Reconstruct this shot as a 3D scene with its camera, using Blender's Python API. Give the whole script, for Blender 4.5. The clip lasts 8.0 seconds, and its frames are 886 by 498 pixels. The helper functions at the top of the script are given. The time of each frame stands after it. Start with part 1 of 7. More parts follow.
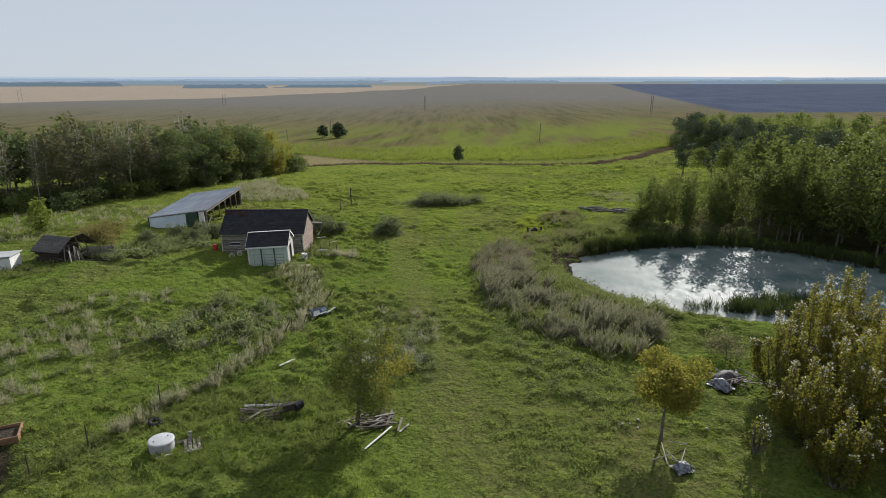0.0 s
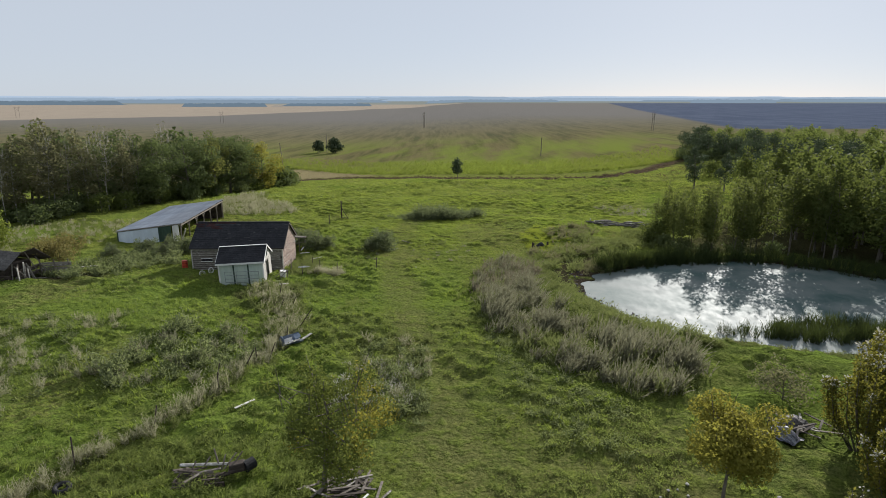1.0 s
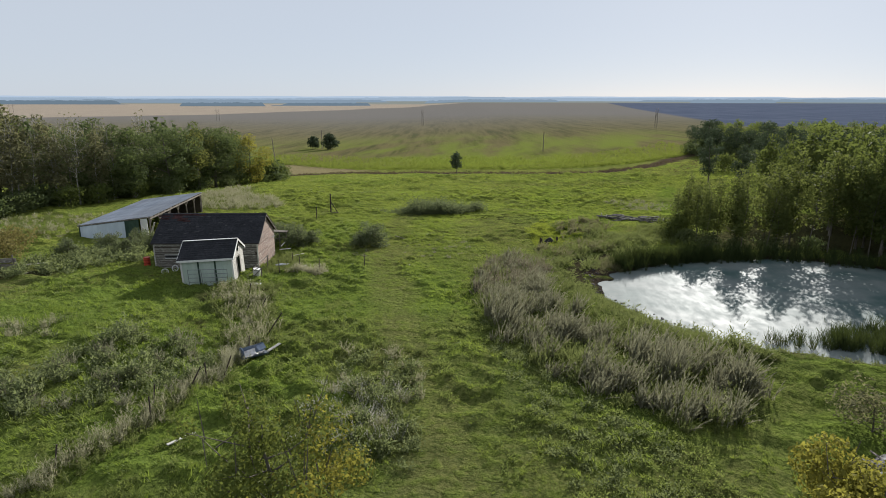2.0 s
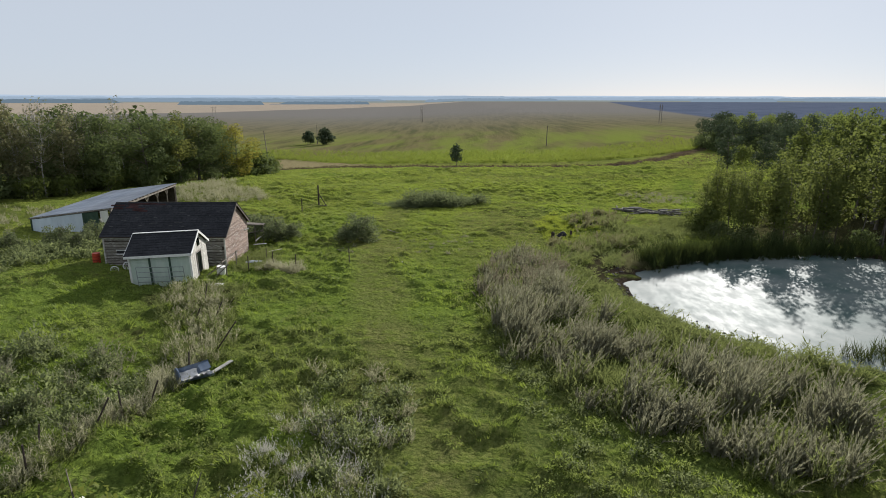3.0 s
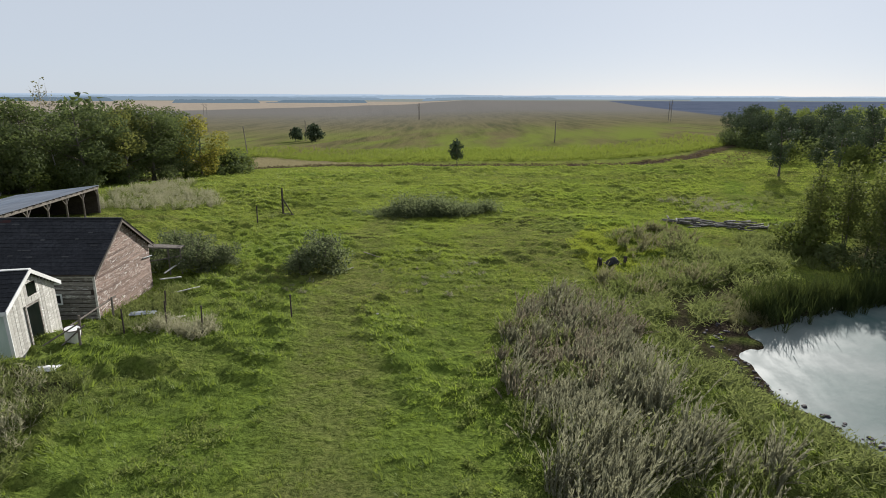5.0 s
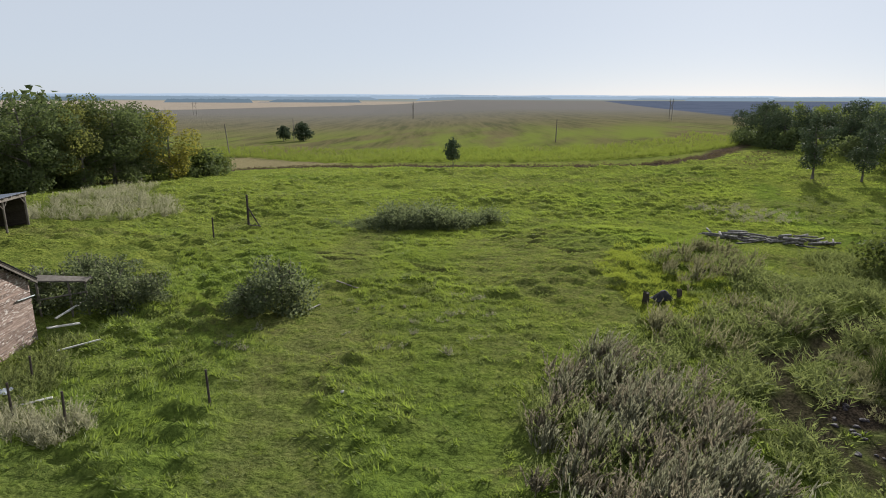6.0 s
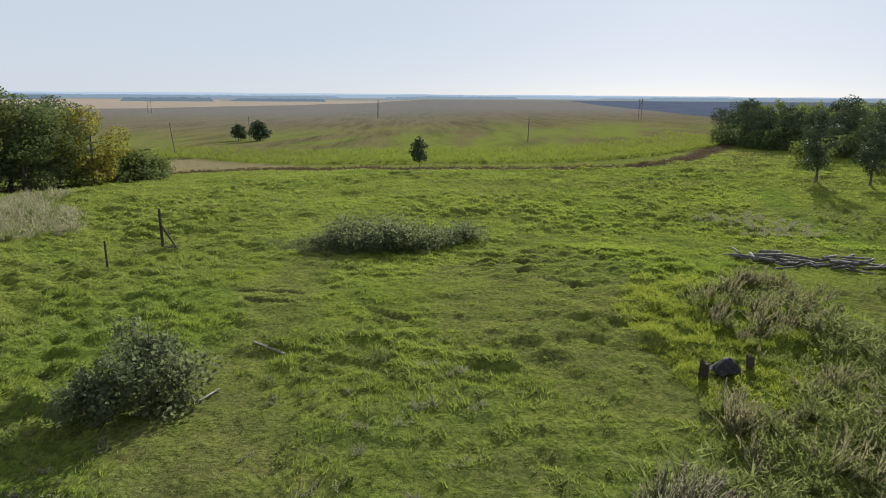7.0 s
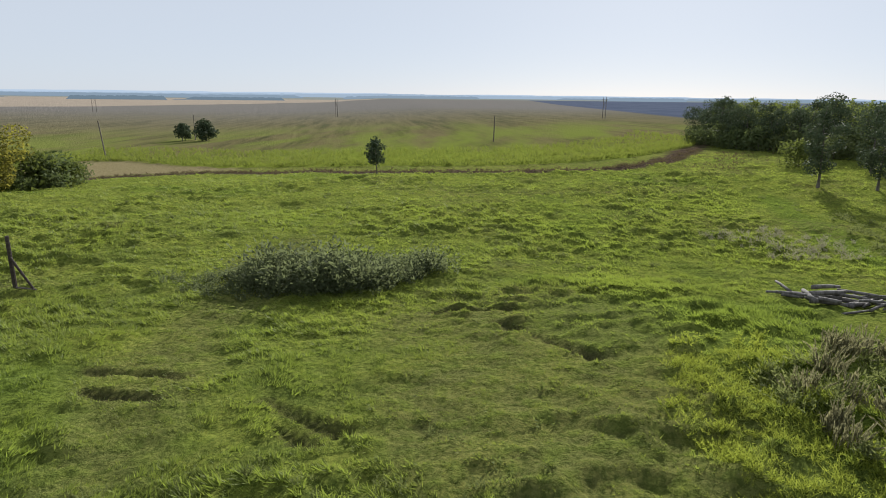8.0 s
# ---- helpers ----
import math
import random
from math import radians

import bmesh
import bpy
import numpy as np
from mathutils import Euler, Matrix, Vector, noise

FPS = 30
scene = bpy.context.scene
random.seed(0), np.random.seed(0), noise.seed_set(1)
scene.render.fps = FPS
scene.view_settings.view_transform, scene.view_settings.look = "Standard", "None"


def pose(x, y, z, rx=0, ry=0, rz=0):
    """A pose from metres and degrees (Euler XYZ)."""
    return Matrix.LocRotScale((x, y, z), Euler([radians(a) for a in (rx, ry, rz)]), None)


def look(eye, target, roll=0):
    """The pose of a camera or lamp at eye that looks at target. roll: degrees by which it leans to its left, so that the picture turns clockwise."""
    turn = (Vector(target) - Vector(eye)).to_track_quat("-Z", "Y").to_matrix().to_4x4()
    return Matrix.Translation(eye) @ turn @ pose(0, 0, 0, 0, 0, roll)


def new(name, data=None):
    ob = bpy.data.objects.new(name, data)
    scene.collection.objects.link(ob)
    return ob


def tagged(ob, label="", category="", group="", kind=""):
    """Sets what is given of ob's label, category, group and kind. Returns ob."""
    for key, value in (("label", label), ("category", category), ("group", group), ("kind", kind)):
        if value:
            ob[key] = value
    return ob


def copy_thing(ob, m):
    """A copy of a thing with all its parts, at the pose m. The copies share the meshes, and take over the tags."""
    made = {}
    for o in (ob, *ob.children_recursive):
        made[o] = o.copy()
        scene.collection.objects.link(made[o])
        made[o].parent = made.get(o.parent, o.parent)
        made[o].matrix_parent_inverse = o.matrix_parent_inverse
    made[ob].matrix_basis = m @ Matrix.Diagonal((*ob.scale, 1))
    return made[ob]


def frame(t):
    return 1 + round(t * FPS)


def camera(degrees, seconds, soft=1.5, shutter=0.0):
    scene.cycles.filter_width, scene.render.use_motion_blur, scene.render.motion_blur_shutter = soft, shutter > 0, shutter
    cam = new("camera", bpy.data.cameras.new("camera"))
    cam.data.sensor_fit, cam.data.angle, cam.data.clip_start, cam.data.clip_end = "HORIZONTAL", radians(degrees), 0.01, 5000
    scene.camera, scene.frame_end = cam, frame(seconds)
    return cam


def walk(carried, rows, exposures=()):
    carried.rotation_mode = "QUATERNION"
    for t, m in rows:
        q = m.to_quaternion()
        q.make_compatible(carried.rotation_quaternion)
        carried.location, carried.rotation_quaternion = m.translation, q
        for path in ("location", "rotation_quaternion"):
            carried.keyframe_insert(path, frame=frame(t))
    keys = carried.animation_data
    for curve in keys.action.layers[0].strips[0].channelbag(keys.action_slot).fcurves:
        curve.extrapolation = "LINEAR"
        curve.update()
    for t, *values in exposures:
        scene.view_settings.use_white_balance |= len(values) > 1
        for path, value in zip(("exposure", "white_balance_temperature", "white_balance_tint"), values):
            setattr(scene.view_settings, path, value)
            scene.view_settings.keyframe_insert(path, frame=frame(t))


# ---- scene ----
cam = camera(72.8, 8.0, soft=0.9)
METRES, EYE, TILT, LEAN, TURN = 64.0, 18.3, -16.1, 0.0, 0.0
ROWS = [
    (0.0, 0.0, 0.0, 0.0, -0.0, 0.0, 0.0),
    (0.5, 0.0022, 0.0517, -0.0012, -0.06, 1.08, -0.02),
    (1.0, 0.0042, 0.1041, -0.0024, -0.08, 1.75, -0.02),
    (1.5, 0.0056, 0.1567, -0.0035, -0.13, 1.8, -0.04),
    (3.0, 0.0087, 0.3215, -0.0081, -0.21, 1.75, -0.06),
    (3.5, 0.009, 0.3793, -0.0032, -0.23, 1.74, -0.08),
    (4.0, 0.0091, 0.4388, 0.0079, -0.26, 1.73, -0.1),
    (5.5, 0.0088, 0.6337, 0.0436, -0.56, 1.68, -0.09),
    (6.0, 0.0091, 0.7035, 0.0574, -0.91, 1.69, -0.01),
    (6.5, 0.0104, 0.7741, 0.0718, -1.99, 1.67, 0.23),
    (7.0, 0.0141, 0.8446, 0.087, -3.96, 1.64, 0.67),
    (7.5, 0.0207, 0.9152, 0.1019, -6.26, 1.59, 1.16),
    (8.0, 0.0295, 0.9865, 0.1184, -7.46, 1.54, 1.41),
]
walk(cam, [(t, pose(0, 0, EYE, TILT, LEAN, TURN) @ pose(METRES * x, METRES * y, METRES * z, 90 + pitch, roll, yaw)) for t, x, y, z, yaw, pitch, roll in ROWS],
     exposures=[(0.0, 0.52, 6050, 12), (1.5, 0.59, 6050, 12), (4.0, 0.59, 6050, 12), (6.0, 0.64, 6050, 12), (8.0, 0.69, 6050, 12)])

# ---- light: low hazy sun ahead to the right ----
SUN_AZ, SUN_EL = 27.0, 23.5
world = bpy.data.worlds.new("world")
scene.world = world
world.use_nodes = True
wn, wl = world.node_tree.nodes, world.node_tree.links
sky = wn.new("ShaderNodeTexSky")
sky.sky_type, sky.sun_disc = "NISHITA", False
sky.sun_elevation, sky.sun_rotation = radians(SUN_EL), radians(SUN_AZ)
sky.altitude, sky.air_density, sky.dust_density, sky.ozone_density = 300, 0.6, 0.5, 1.5
haze = wn.new("ShaderNodeMix")
haze.data_type = "RGBA"
haze.inputs[0].default_value = 0.91
haze.inputs[7].default_value = (4.74, 5.00, 5.14, 1)
wl.new(sky.outputs[0], haze.inputs[6])
wl.new(haze.outputs[2], wn["Background"].inputs["Color"])
wn["Background"].inputs["Strength"].default_value = 0.085
sun = new("sun", bpy.data.lights.new("sun", "SUN"))
sun.data.energy, sun.data.angle, sun.data.color = 5.0, radians(0.6), (1.0, 0.94, 0.82)
a, e = radians(SUN_AZ), radians(SUN_EL)
sun.matrix_world = look((0, 0, 0), (-math.sin(a) * math.cos(e), -math.cos(a) * math.cos(e), -math.sin(e)))


# ---- numbers ----
def vnoise(x, y, cell, seed):
    """Smooth value noise in 0..1 over arrays."""
    u, v = np.asarray(x, float) / cell + seed * 17.3, np.asarray(y, float) / cell - seed * 9.7
    i, j = np.floor(u), np.floor(v)
    fu, fv = u - i, v - j
    fu, fv = fu * fu * (3 - 2 * fu), fv * fv * (3 - 2 * fv)

    def h(p, q):
        s = np.sin(p * 127.1 + q * 311.7 + seed * 74.7) * 43758.5453
        return s - np.floor(s)
    return (h(i, j) * (1 - fu) + h(i + 1, j) * fu) * (1 - fv) + (h(i, j + 1) * (1 - fu) + h(i + 1, j + 1) * fu) * fv


def smooth(lo, hi, v):
    s = np.clip((v - lo) / (hi - lo), 0, 1)
    return s * s * (3 - 2 * s)


def polyline_far(x, y, pts):
    """Distance from points to an open line."""
    best = np.full(np.shape(x), 1e9)
    for (ax, ay), (bx, by) in zip(pts[:-1], pts[1:]):
        dx, dy = bx - ax, by - ay
        s = np.clip(((x - ax) * dx + (y - ay) * dy) / (dx * dx + dy * dy), 0, 1)
        best = np.minimum(best, np.hypot(x - ax - s * dx, y - ay - s * dy))
    return best


def inside(x, y, pts):
    res = np.zeros(np.shape(x), bool)
    for (ax, ay), (bx, by) in zip(pts, pts[1:] + pts[:1]):
        if ay != by:
            res ^= ((ay > y) != (by > y)) & (x < (bx - ax) * (y - ay) / (by - ay) + ax)
    return res


def polygon_far(x, y, pts):
    """Distance to a closed outline, negative inside."""
    d = polyline_far(x, y, pts + pts[:1])
    return np.where(inside(x, y, pts), -d, d)


POND = [(13.0, 57.5), (12.5, 55.2), (13.4, 52.1), (15.0, 49.2), (16.8, 47.0), (19.0, 45.2), (22.4, 43.7), (28, 42.4), (35, 43.3), (41, 47.5),
        (44, 53), (42, 58), (37, 62), (32, 64.6), (26, 64.8), (20.5, 63.2), (17.0, 61.2), (14.6, 59.4)]
SAGE = [(3.0, 53.2), (3.9, 60.0), (6.2, 64.3), (7.7, 62.0), (7.7, 56.0), (7.7, 51.0), (9.4, 46.5), (11.6, 43.0), (14.0, 40.6), (15.2, 38.0), (14.0, 35.4), (11.0, 34.0),
        (8.2, 36.6), (5.6, 39.8), (4.2, 44.4), (3.0, 49.0)]
BANK = [(8.6, 62), (9.2, 56), (9.0, 51), (10, 46.6), (12.2, 43.4), (15, 41), (18, 41), (16.0, 46), (14, 49.6), (12.3, 52), (11.6, 56), (11.8, 60), (14, 63.5), (19, 66), (21, 70), (20, 73.5),
        (16, 73), (13.5, 68.5), (9.5, 66.5), (7, 66)]
RUTS = ((-6.5, 81.1, -3.7, 80.4), (-6.0, 79.4, -3.7, 78.7), (-0.9, 78.4, 1.2, 76.4), (-0.4, 76.9, 0.6, 75.8), (7.0, 84.0, 9.2, 79.4), (4.6, 85.6, 8.0, 85.8))
LEFT_WOOD = [(-66, 82), (-58, 86), (-53, 92), (-48.5, 102), (-44, 116), (-41.5, 127), (-41, 134), (-48, 142), (-62, 132), (-80, 112), (-92, 92), (-84, 78)]
POND_WOOD = [(24.6, 73.0), (25.0, 69.4), (27.6, 67.0), (34, 66.2), (40, 63.6), (44.6, 59), (47, 52), (52, 46), (64, 46), (68, 66), (62, 84), (48, 93), (38, 88), (30, 80)]
EAST_EDGE = [(71, 184), (67.5, 164), (70, 152), (75, 140), (76, 128), (72, 112), (70, 100), (66, 92), (80, 88), (90, 110), (90, 150), (84, 190)]
PATH = [(1.6, 8), (1.3, 21), (0.4, 30), (-1.3, 42), (-2.6, 50), (-4.4, 60), (-5.0, 74), (-2, 100)]


def pond_far(x, y):
    """Distance to the pond's ragged shore, negative over the water."""
    d = polygon_far(x, y, POND)
    return d + np.where(np.abs(d) < 6, (vnoise(x, y, 1.6, 71) - 0.5) * 1.0 + (vnoise(x, y, 0.55, 72) - 0.5) * 0.5, 0.0)


GY = (-400, -50, 0, 25, 45, 60, 75, 90, 115, 150, 230, 400, 1000, 2500, 5200)
GZ = (3, 2.4, 2.1, 1.4, 1.0, 0.3, -0.2, -0.75, -1.1, -2.7, -3.6, -5, -8, -9, -4)


def ground_base(x, y):
    x, y = np.asarray(x, float), np.asarray(y, float)
    z = sum(np.interp(y + o, GY, GZ) for o in (-5, -2, 0, 2, 5)) / 5
    z = z + 0.035 * np.clip(x, -70, 70) * smooth(90, 150, y)
    z = z + 0.65 * np.exp(-((x - 16) / 9.5) ** 2 - ((y - 77.5) / 9.5) ** 2)
    z = z - 0.58 * np.exp(-((x + 16.5) / 7) ** 2 - ((y - 91) / 8) ** 2)
    d = pond_far(x, y)
    bank = smooth(0, 5.0, d)
    shore = np.where(d < 0, np.maximum(-0.8, -0.12 + 0.18 * d), np.minimum(-0.12 + 0.35 * d, 0.06 + 0.06 * d))
    return z * bank + shore * (1 - bank), d


def track_line(x):
    return np.interp(x, (-90, -35, -22, 3, 24, 38, 48, 62, 80, 120), (152, 152, 154.5, 145.5, 136.8, 138, 146, 164, 190, 240))


def crop_line(x):
    return np.interp(x, (-90, -60, -40, -27, -21, 3, 26, 43, 63, 80, 120), (190, 186, 179, 166, 161.5, 155.3, 147.8, 152, 169, 196, 246))


def zones(x, y, pond):
    """Wear, lushness, bare soil and dry growth of the pasture."""
    n1, n2, n3 = vnoise(x, y, 3.1, 3), vnoise(x, y, 9.0, 4), vnoise(x, y, 0.9, 5)
    d = polyline_far(x, y, PATH)
    wear = (1 - smooth(0.7, 2.6, d + (n1 - 0.5) * 2.0)) * 0.9
    wear = np.maximum(wear, (1 - smooth(3, 9, np.hypot((x - 5.5) * 0.7, (y - 24) * 0.7) + (n1 - 0.5) * 5)) * 0.65)
    wear = np.maximum(wear, (1 - smooth(3, 7, np.hypot((x - 7.5), (y - 78) * 0.45) + (n1 - 0.5) * 5)) * 0.95)
    lush = smooth(0.5, 0.85, n2 * 0.7 + n1 * 0.3)
    for cx, cy, r in ((-11, 26, 5), (-20, 32, 6), (13, 72, 4.5), (-24, 52, 9), (-3, 37, 3), (12, 83, 3), (-9, 40, 5), (-6, 50, 4), (-14, 44, 5)):
        lush = np.maximum(lush, 1 - smooth(r * 0.5, r * 1.2, np.hypot(x - cx, y - cy) + (n1 - 0.5) * 5))
    lush = np.maximum(lush, 1 - smooth(0.5, 1.9, polyline_far(x, y, [(38.3, 112), (34.8, 103.4), (31.3, 94.8), (30.5, 90), (30.1, 85.5), (26.8, 77.3)]) + (n1 - 0.5) * 1.6))
    soil = 1 - smooth(0.5, 1.25, pond + (n3 - 0.5) * 0.9)
    trail = polyline_far(x, y, [(12.4, 52), (11.3, 56), (11.4, 60), (12.6, 63.5), (16, 66), (20, 68)])
    soil = np.maximum(soil, (1 - smooth(0.3, 1.1, trail + (n3 - 0.5) * 1.2)) * 0.9)
    soil = np.maximum(soil, 1 - smooth(0.7, 1.7, np.hypot((x - 13.0), (y - 57.6) * 0.6) + (n3 - 0.5) * 1.2))
    soil = np.maximum(soil, 1 - smooth(0.6, 1.7, np.hypot((x - 13.0), (y - 60.4) * 0.7) + (n3 - 0.5) * 1.0))
    soil = np.maximum(soil, 1 - smooth(0.6, 1.5, polyline_far(x, y, [(-18.8, 20.5), (-20.0, 22.5), (-20.8, 24.5)]) + (n1 - 0.5) * 1.6))
    soil = np.maximum(soil, 0.9 * (1 - smooth(1.0, 2.4, np.hypot((x + 34.6) * 0.55, y - 59.0) + (n1 - 0.5) * 1.6)))
    soil = np.maximum(soil, 0.7 * (1 - smooth(0.6, 1.6, np.hypot(x + 14, y - 53.0) * 0.6 + (n1 - 0.5) * 2)))
    for ax, ay, bx, by in RUTS:
        soil = np.maximum(soil, 0.6 * (1 - smooth(0.10, 0.36, polyline_far(x, y, [(ax, ay), (bx, by)]) + (n3 - 0.5) * 0.25)))
    for wood in (LEFT_WOOD, POND_WOOD, EAST_EDGE):
        soil = np.maximum(soil, 0.8 * (1 - smooth(-3.0, -0.3, polygon_far(x, y, wood) + (n1 - 0.5) * 1.5)))
    dry = smooth(0.62, 0.9, vnoise(x, y, 6.0, 8) * 0.75 + n3 * 0.25)
    dry = np.maximum(dry, (1 - smooth(1.0, 3.0, np.hypot(x + 10.5, y - 70) + (n1 - 0.5) * 2)) * 0.8)
    dry = np.maximum(dry, (1 - smooth(3, 9, polyline_far(x, y, [(45, 133), (54, 142), (60, 154)]) + (n1 - 0.5) * 6)) * 0.9)
    dry = np.maximum(dry, smooth(-3.5, -0.5, y - track_line(x)) * 0.6 + 0.5 * smooth(1.5, 4.0, y - track_line(x)))
    return np.stack([wear, lush, soil, dry], -1)


def fields(x, y):
    n = (vnoise(x, y, 2.5, 11) - 0.5) * 2
    crop = smooth(-0.8, 0.8, y - crop_line(x) + n)
    dy = y - track_line(x) + n * 0.6
    wide = np.clip((x - 36) * 0.25, 0, 5)
    track = smooth(-2.0, -0.3, dy) * (1 - smooth(1.3, 3.0, dy - wide)) * (1 - crop)
    straw = smooth(1.5, 4.0, dy) * (1 - crop) * (1 - smooth(-22, -12, x + n * 2))
    return np.stack([crop, track, straw, 0 * crop], -1)


def rut_depth(x, y):
    """Old wheel ruts pressed into the turf."""
    z = 0.0
    for ax, ay, bx, by in RUTS:
        d = polyline_far(x, y, [(ax, ay), (bx, by)]) + (vnoise(x, y, 0.6, 75) - 0.5) * 0.2
        z = z + 0.075 * (1 - smooth(0.03, 0.22, d)) - 0.06 * (1 - smooth(0.0, 0.2, np.abs(d - 0.32)))
    return z


def hummocks(x, y):
    return vnoise(x * 0.75, y + 0.3 * x, 0.5, 1) * 0.7 + vnoise(x, y, 0.33, 15) * 0.3


def ground_at(x, y):
    """Height of the ground with its tussocks."""
    z, d = ground_base(x, y)
    near = 1 - smooth(125, 195, np.asarray(y, float))
    zn = zones(x, y, d)
    rough = 0.4 + 1.1 * smooth(0.25, 0.75, vnoise(x, y, 6.0, 9) * 0.7 + vnoise(x, y, 2.0, 10) * 0.3)
    lump = smooth(0.30, 0.85, hummocks(x, y)) * 0.22 * rough + smooth(0.30, 0.85, vnoise(x * 0.7, y, 1.1, 2)) * 0.15 * rough + (vnoise(x * 0.9, y, 0.3, 7) - 0.5) * 0.07
    lump = lump + (vnoise(x, y, 6.5, 6) - 0.5) * 0.3 - 0.08
    z = z + lump * near * (1 - (0.8 - 0.6 * smooth(58, 66, np.asarray(y, float))) * zn[..., 0]) * smooth(0.0, 3.0, d) - 0.17 * zn[..., 2] * smooth(1.5, 4.0, d) * near - rut_depth(x, y)
    return z


def gz(x, y):
    return float(ground_at(np.array([x]), np.array([y]))[0])


# ---- meshes ----
def np_mesh(name, verts, faces, material, shade_smooth=False):
    """A mesh from an array of places and one of corner numbers, all faces alike."""
    verts, faces = np.asarray(verts, np.float32), np.asarray(faces, np.int32)
    me = bpy.data.meshes.new(name)
    k = faces.shape[1]
    me.vertices.add(len(verts))
    me.loops.add(faces.size)
    me.polygons.add(len(faces))
    me.vertices.foreach_set("co", verts.ravel())
    me.loops.foreach_set("vertex_index", faces.ravel())
    me.polygons.foreach_set("loop_start", np.arange(len(faces), dtype=np.int32) * k)
    me.polygons.foreach_set("use_smooth", np.full(len(faces), shade_smooth))
    me.update(calc_edges=True)
    me.materials.append(material)
    return me


def point_colours(me, name, values):
    at = me.attributes.new(name, "FLOAT_COLOR", "POINT")
    at.data.foreach_set("color", np.asarray(values, np.float32).ravel())


def leaves(base, way, length, width, rng, facing=None):
    """Rhombic leaves or blades: places and faces."""
    n = len(base)
    way = way / np.maximum(np.linalg.norm(way, axis=1, keepdims=True), 1e-6)
    side = np.cross(way, rng.normal(size=(n, 3)) if facing is None else facing)
    side /= np.maximum(np.linalg.norm(side, axis=1, keepdims=True), 1e-6)
    length, width = np.broadcast_to(length, n)[:, None], np.broadcast_to(width, n)[:, None]
    mid = base + way * length * 0.45
    v = np.stack([base, mid + side * width * 0.5, base + way * length, mid - side * width * 0.5], 1).reshape(-1, 3)
    return v, np.arange(4 * n).reshape(n, 4)


def blades(base, way, length, width, rng, facing=None):
    """Three-cornered grass blades: places and faces."""
    n = len(base)
    way = way / np.maximum(np.linalg.norm(way, axis=1, keepdims=True), 1e-6)
    side = np.cross(way, rng.normal(size=(n, 3)) + (0, 0, 0.3) if facing is None else facing)
    side /= np.maximum(np.linalg.norm(side, axis=1, keepdims=True), 1e-6)
    length, width = np.broadcast_to(length, n)[:, None], np.broadcast_to(width, n)[:, None]
    v = np.stack([base - side * width * 0.5, base + side * width * 0.5, base + way * length], 1).reshape(-1, 3)
    return v, np.arange(3 * n).reshape(n, 3)


def tube(path, radii, sides=6):
    path = np.asarray(path, float)
    t = np.gradient(path, axis=0)
    t /= np.maximum(np.linalg.norm(t, axis=1, keepdims=True), 1e-6)
    ref = np.where(np.abs(t[:, 2:3]) < 0.9, (0, 0, 1.0), (1.0, 0, 0))
    u = np.cross(t, ref)
    u /= np.linalg.norm(u, axis=1, keepdims=True)
    w = np.cross(t, u)
    ang = np.arange(sides) * 2 * np.pi / sides
    ring = u[:, None] * np.cos(ang)[None, :, None] + w[:, None] * np.sin(ang)[None, :, None]
    v = (path[:, None] + ring * np.asarray(radii, float)[:, None, None]).reshape(-1, 3)
    f = []
    for i in range(len(path) - 1):
        for k in range(sides):
            f.append((i * sides + k, i * sides + (k + 1) % sides, (i + 1) * sides + (k + 1) % sides, (i + 1) * sides + k))
    return v, np.array(f)


def merged(pieces):
    vs, fs, o = [], [], 0
    for v, f in pieces:
        vs.append(v)
        fs.append(f + o)
        o += len(v)
    return np.concatenate(vs), np.concatenate(fs)


def part(name, data, material=None, parent=None, label=""):
    """Links a bmesh or a mesh as one object under a thing."""
    if isinstance(data, bmesh.types.BMesh):
        me = bpy.data.meshes.new(name)
        bmesh.ops.recalc_face_normals(data, faces=data.faces)
        data.to_mesh(me)
        data.free()
        data = me
    if material and not data.materials:
        data.materials.append(material)
    ob = new(name, data)
    ob.parent = parent
    return tagged(ob, label)


def thing(name, m, label, category, group="", kind=""):
    ob = new(name)
    ob.matrix_basis = m
    return tagged(ob, label, category, group, kind)


def box(bm, lo, hi, m=None, bevel=0.0):
    lo, hi = Vector(lo), Vector(hi)
    made = bmesh.ops.create_cube(bm, size=1)["verts"]
    for v in made:
        v.co = Vector([(l + h) / 2 + c * (h - l) for l, h, c in zip(lo, hi, v.co)])
    if bevel:
        edges = {ed for v in made for ed in v.link_edges}
        made = [v for v in bmesh.ops.bevel(bm, geom=list(edges), offset=bevel, segments=1, affect="EDGES")["verts"]] or made
    if m is not None:
        for v in set(made):
            v.co = m @ v.co
    return bm


def boxed(lo, hi, m=None, bevel=0.0):
    return box(bmesh.new(), lo, hi, m, bevel)


def rod(bm, a, b, r, r2=None, sides=8):
    a, b = Vector(a), Vector(b)
    turn = (b - a).to_track_quat("Z", "Y").to_matrix().to_4x4()
    bmesh.ops.create_cone(bm, cap_ends=True, segments=sides, radius1=r, radius2=r if r2 is None else r2, depth=(b - a).length,
                          matrix=Matrix.Translation((a + b) / 2) @ turn)
    return bm


def rodded(a, b, r, r2=None, sides=8):
    return rod(bmesh.new(), a, b, r, r2, sides)


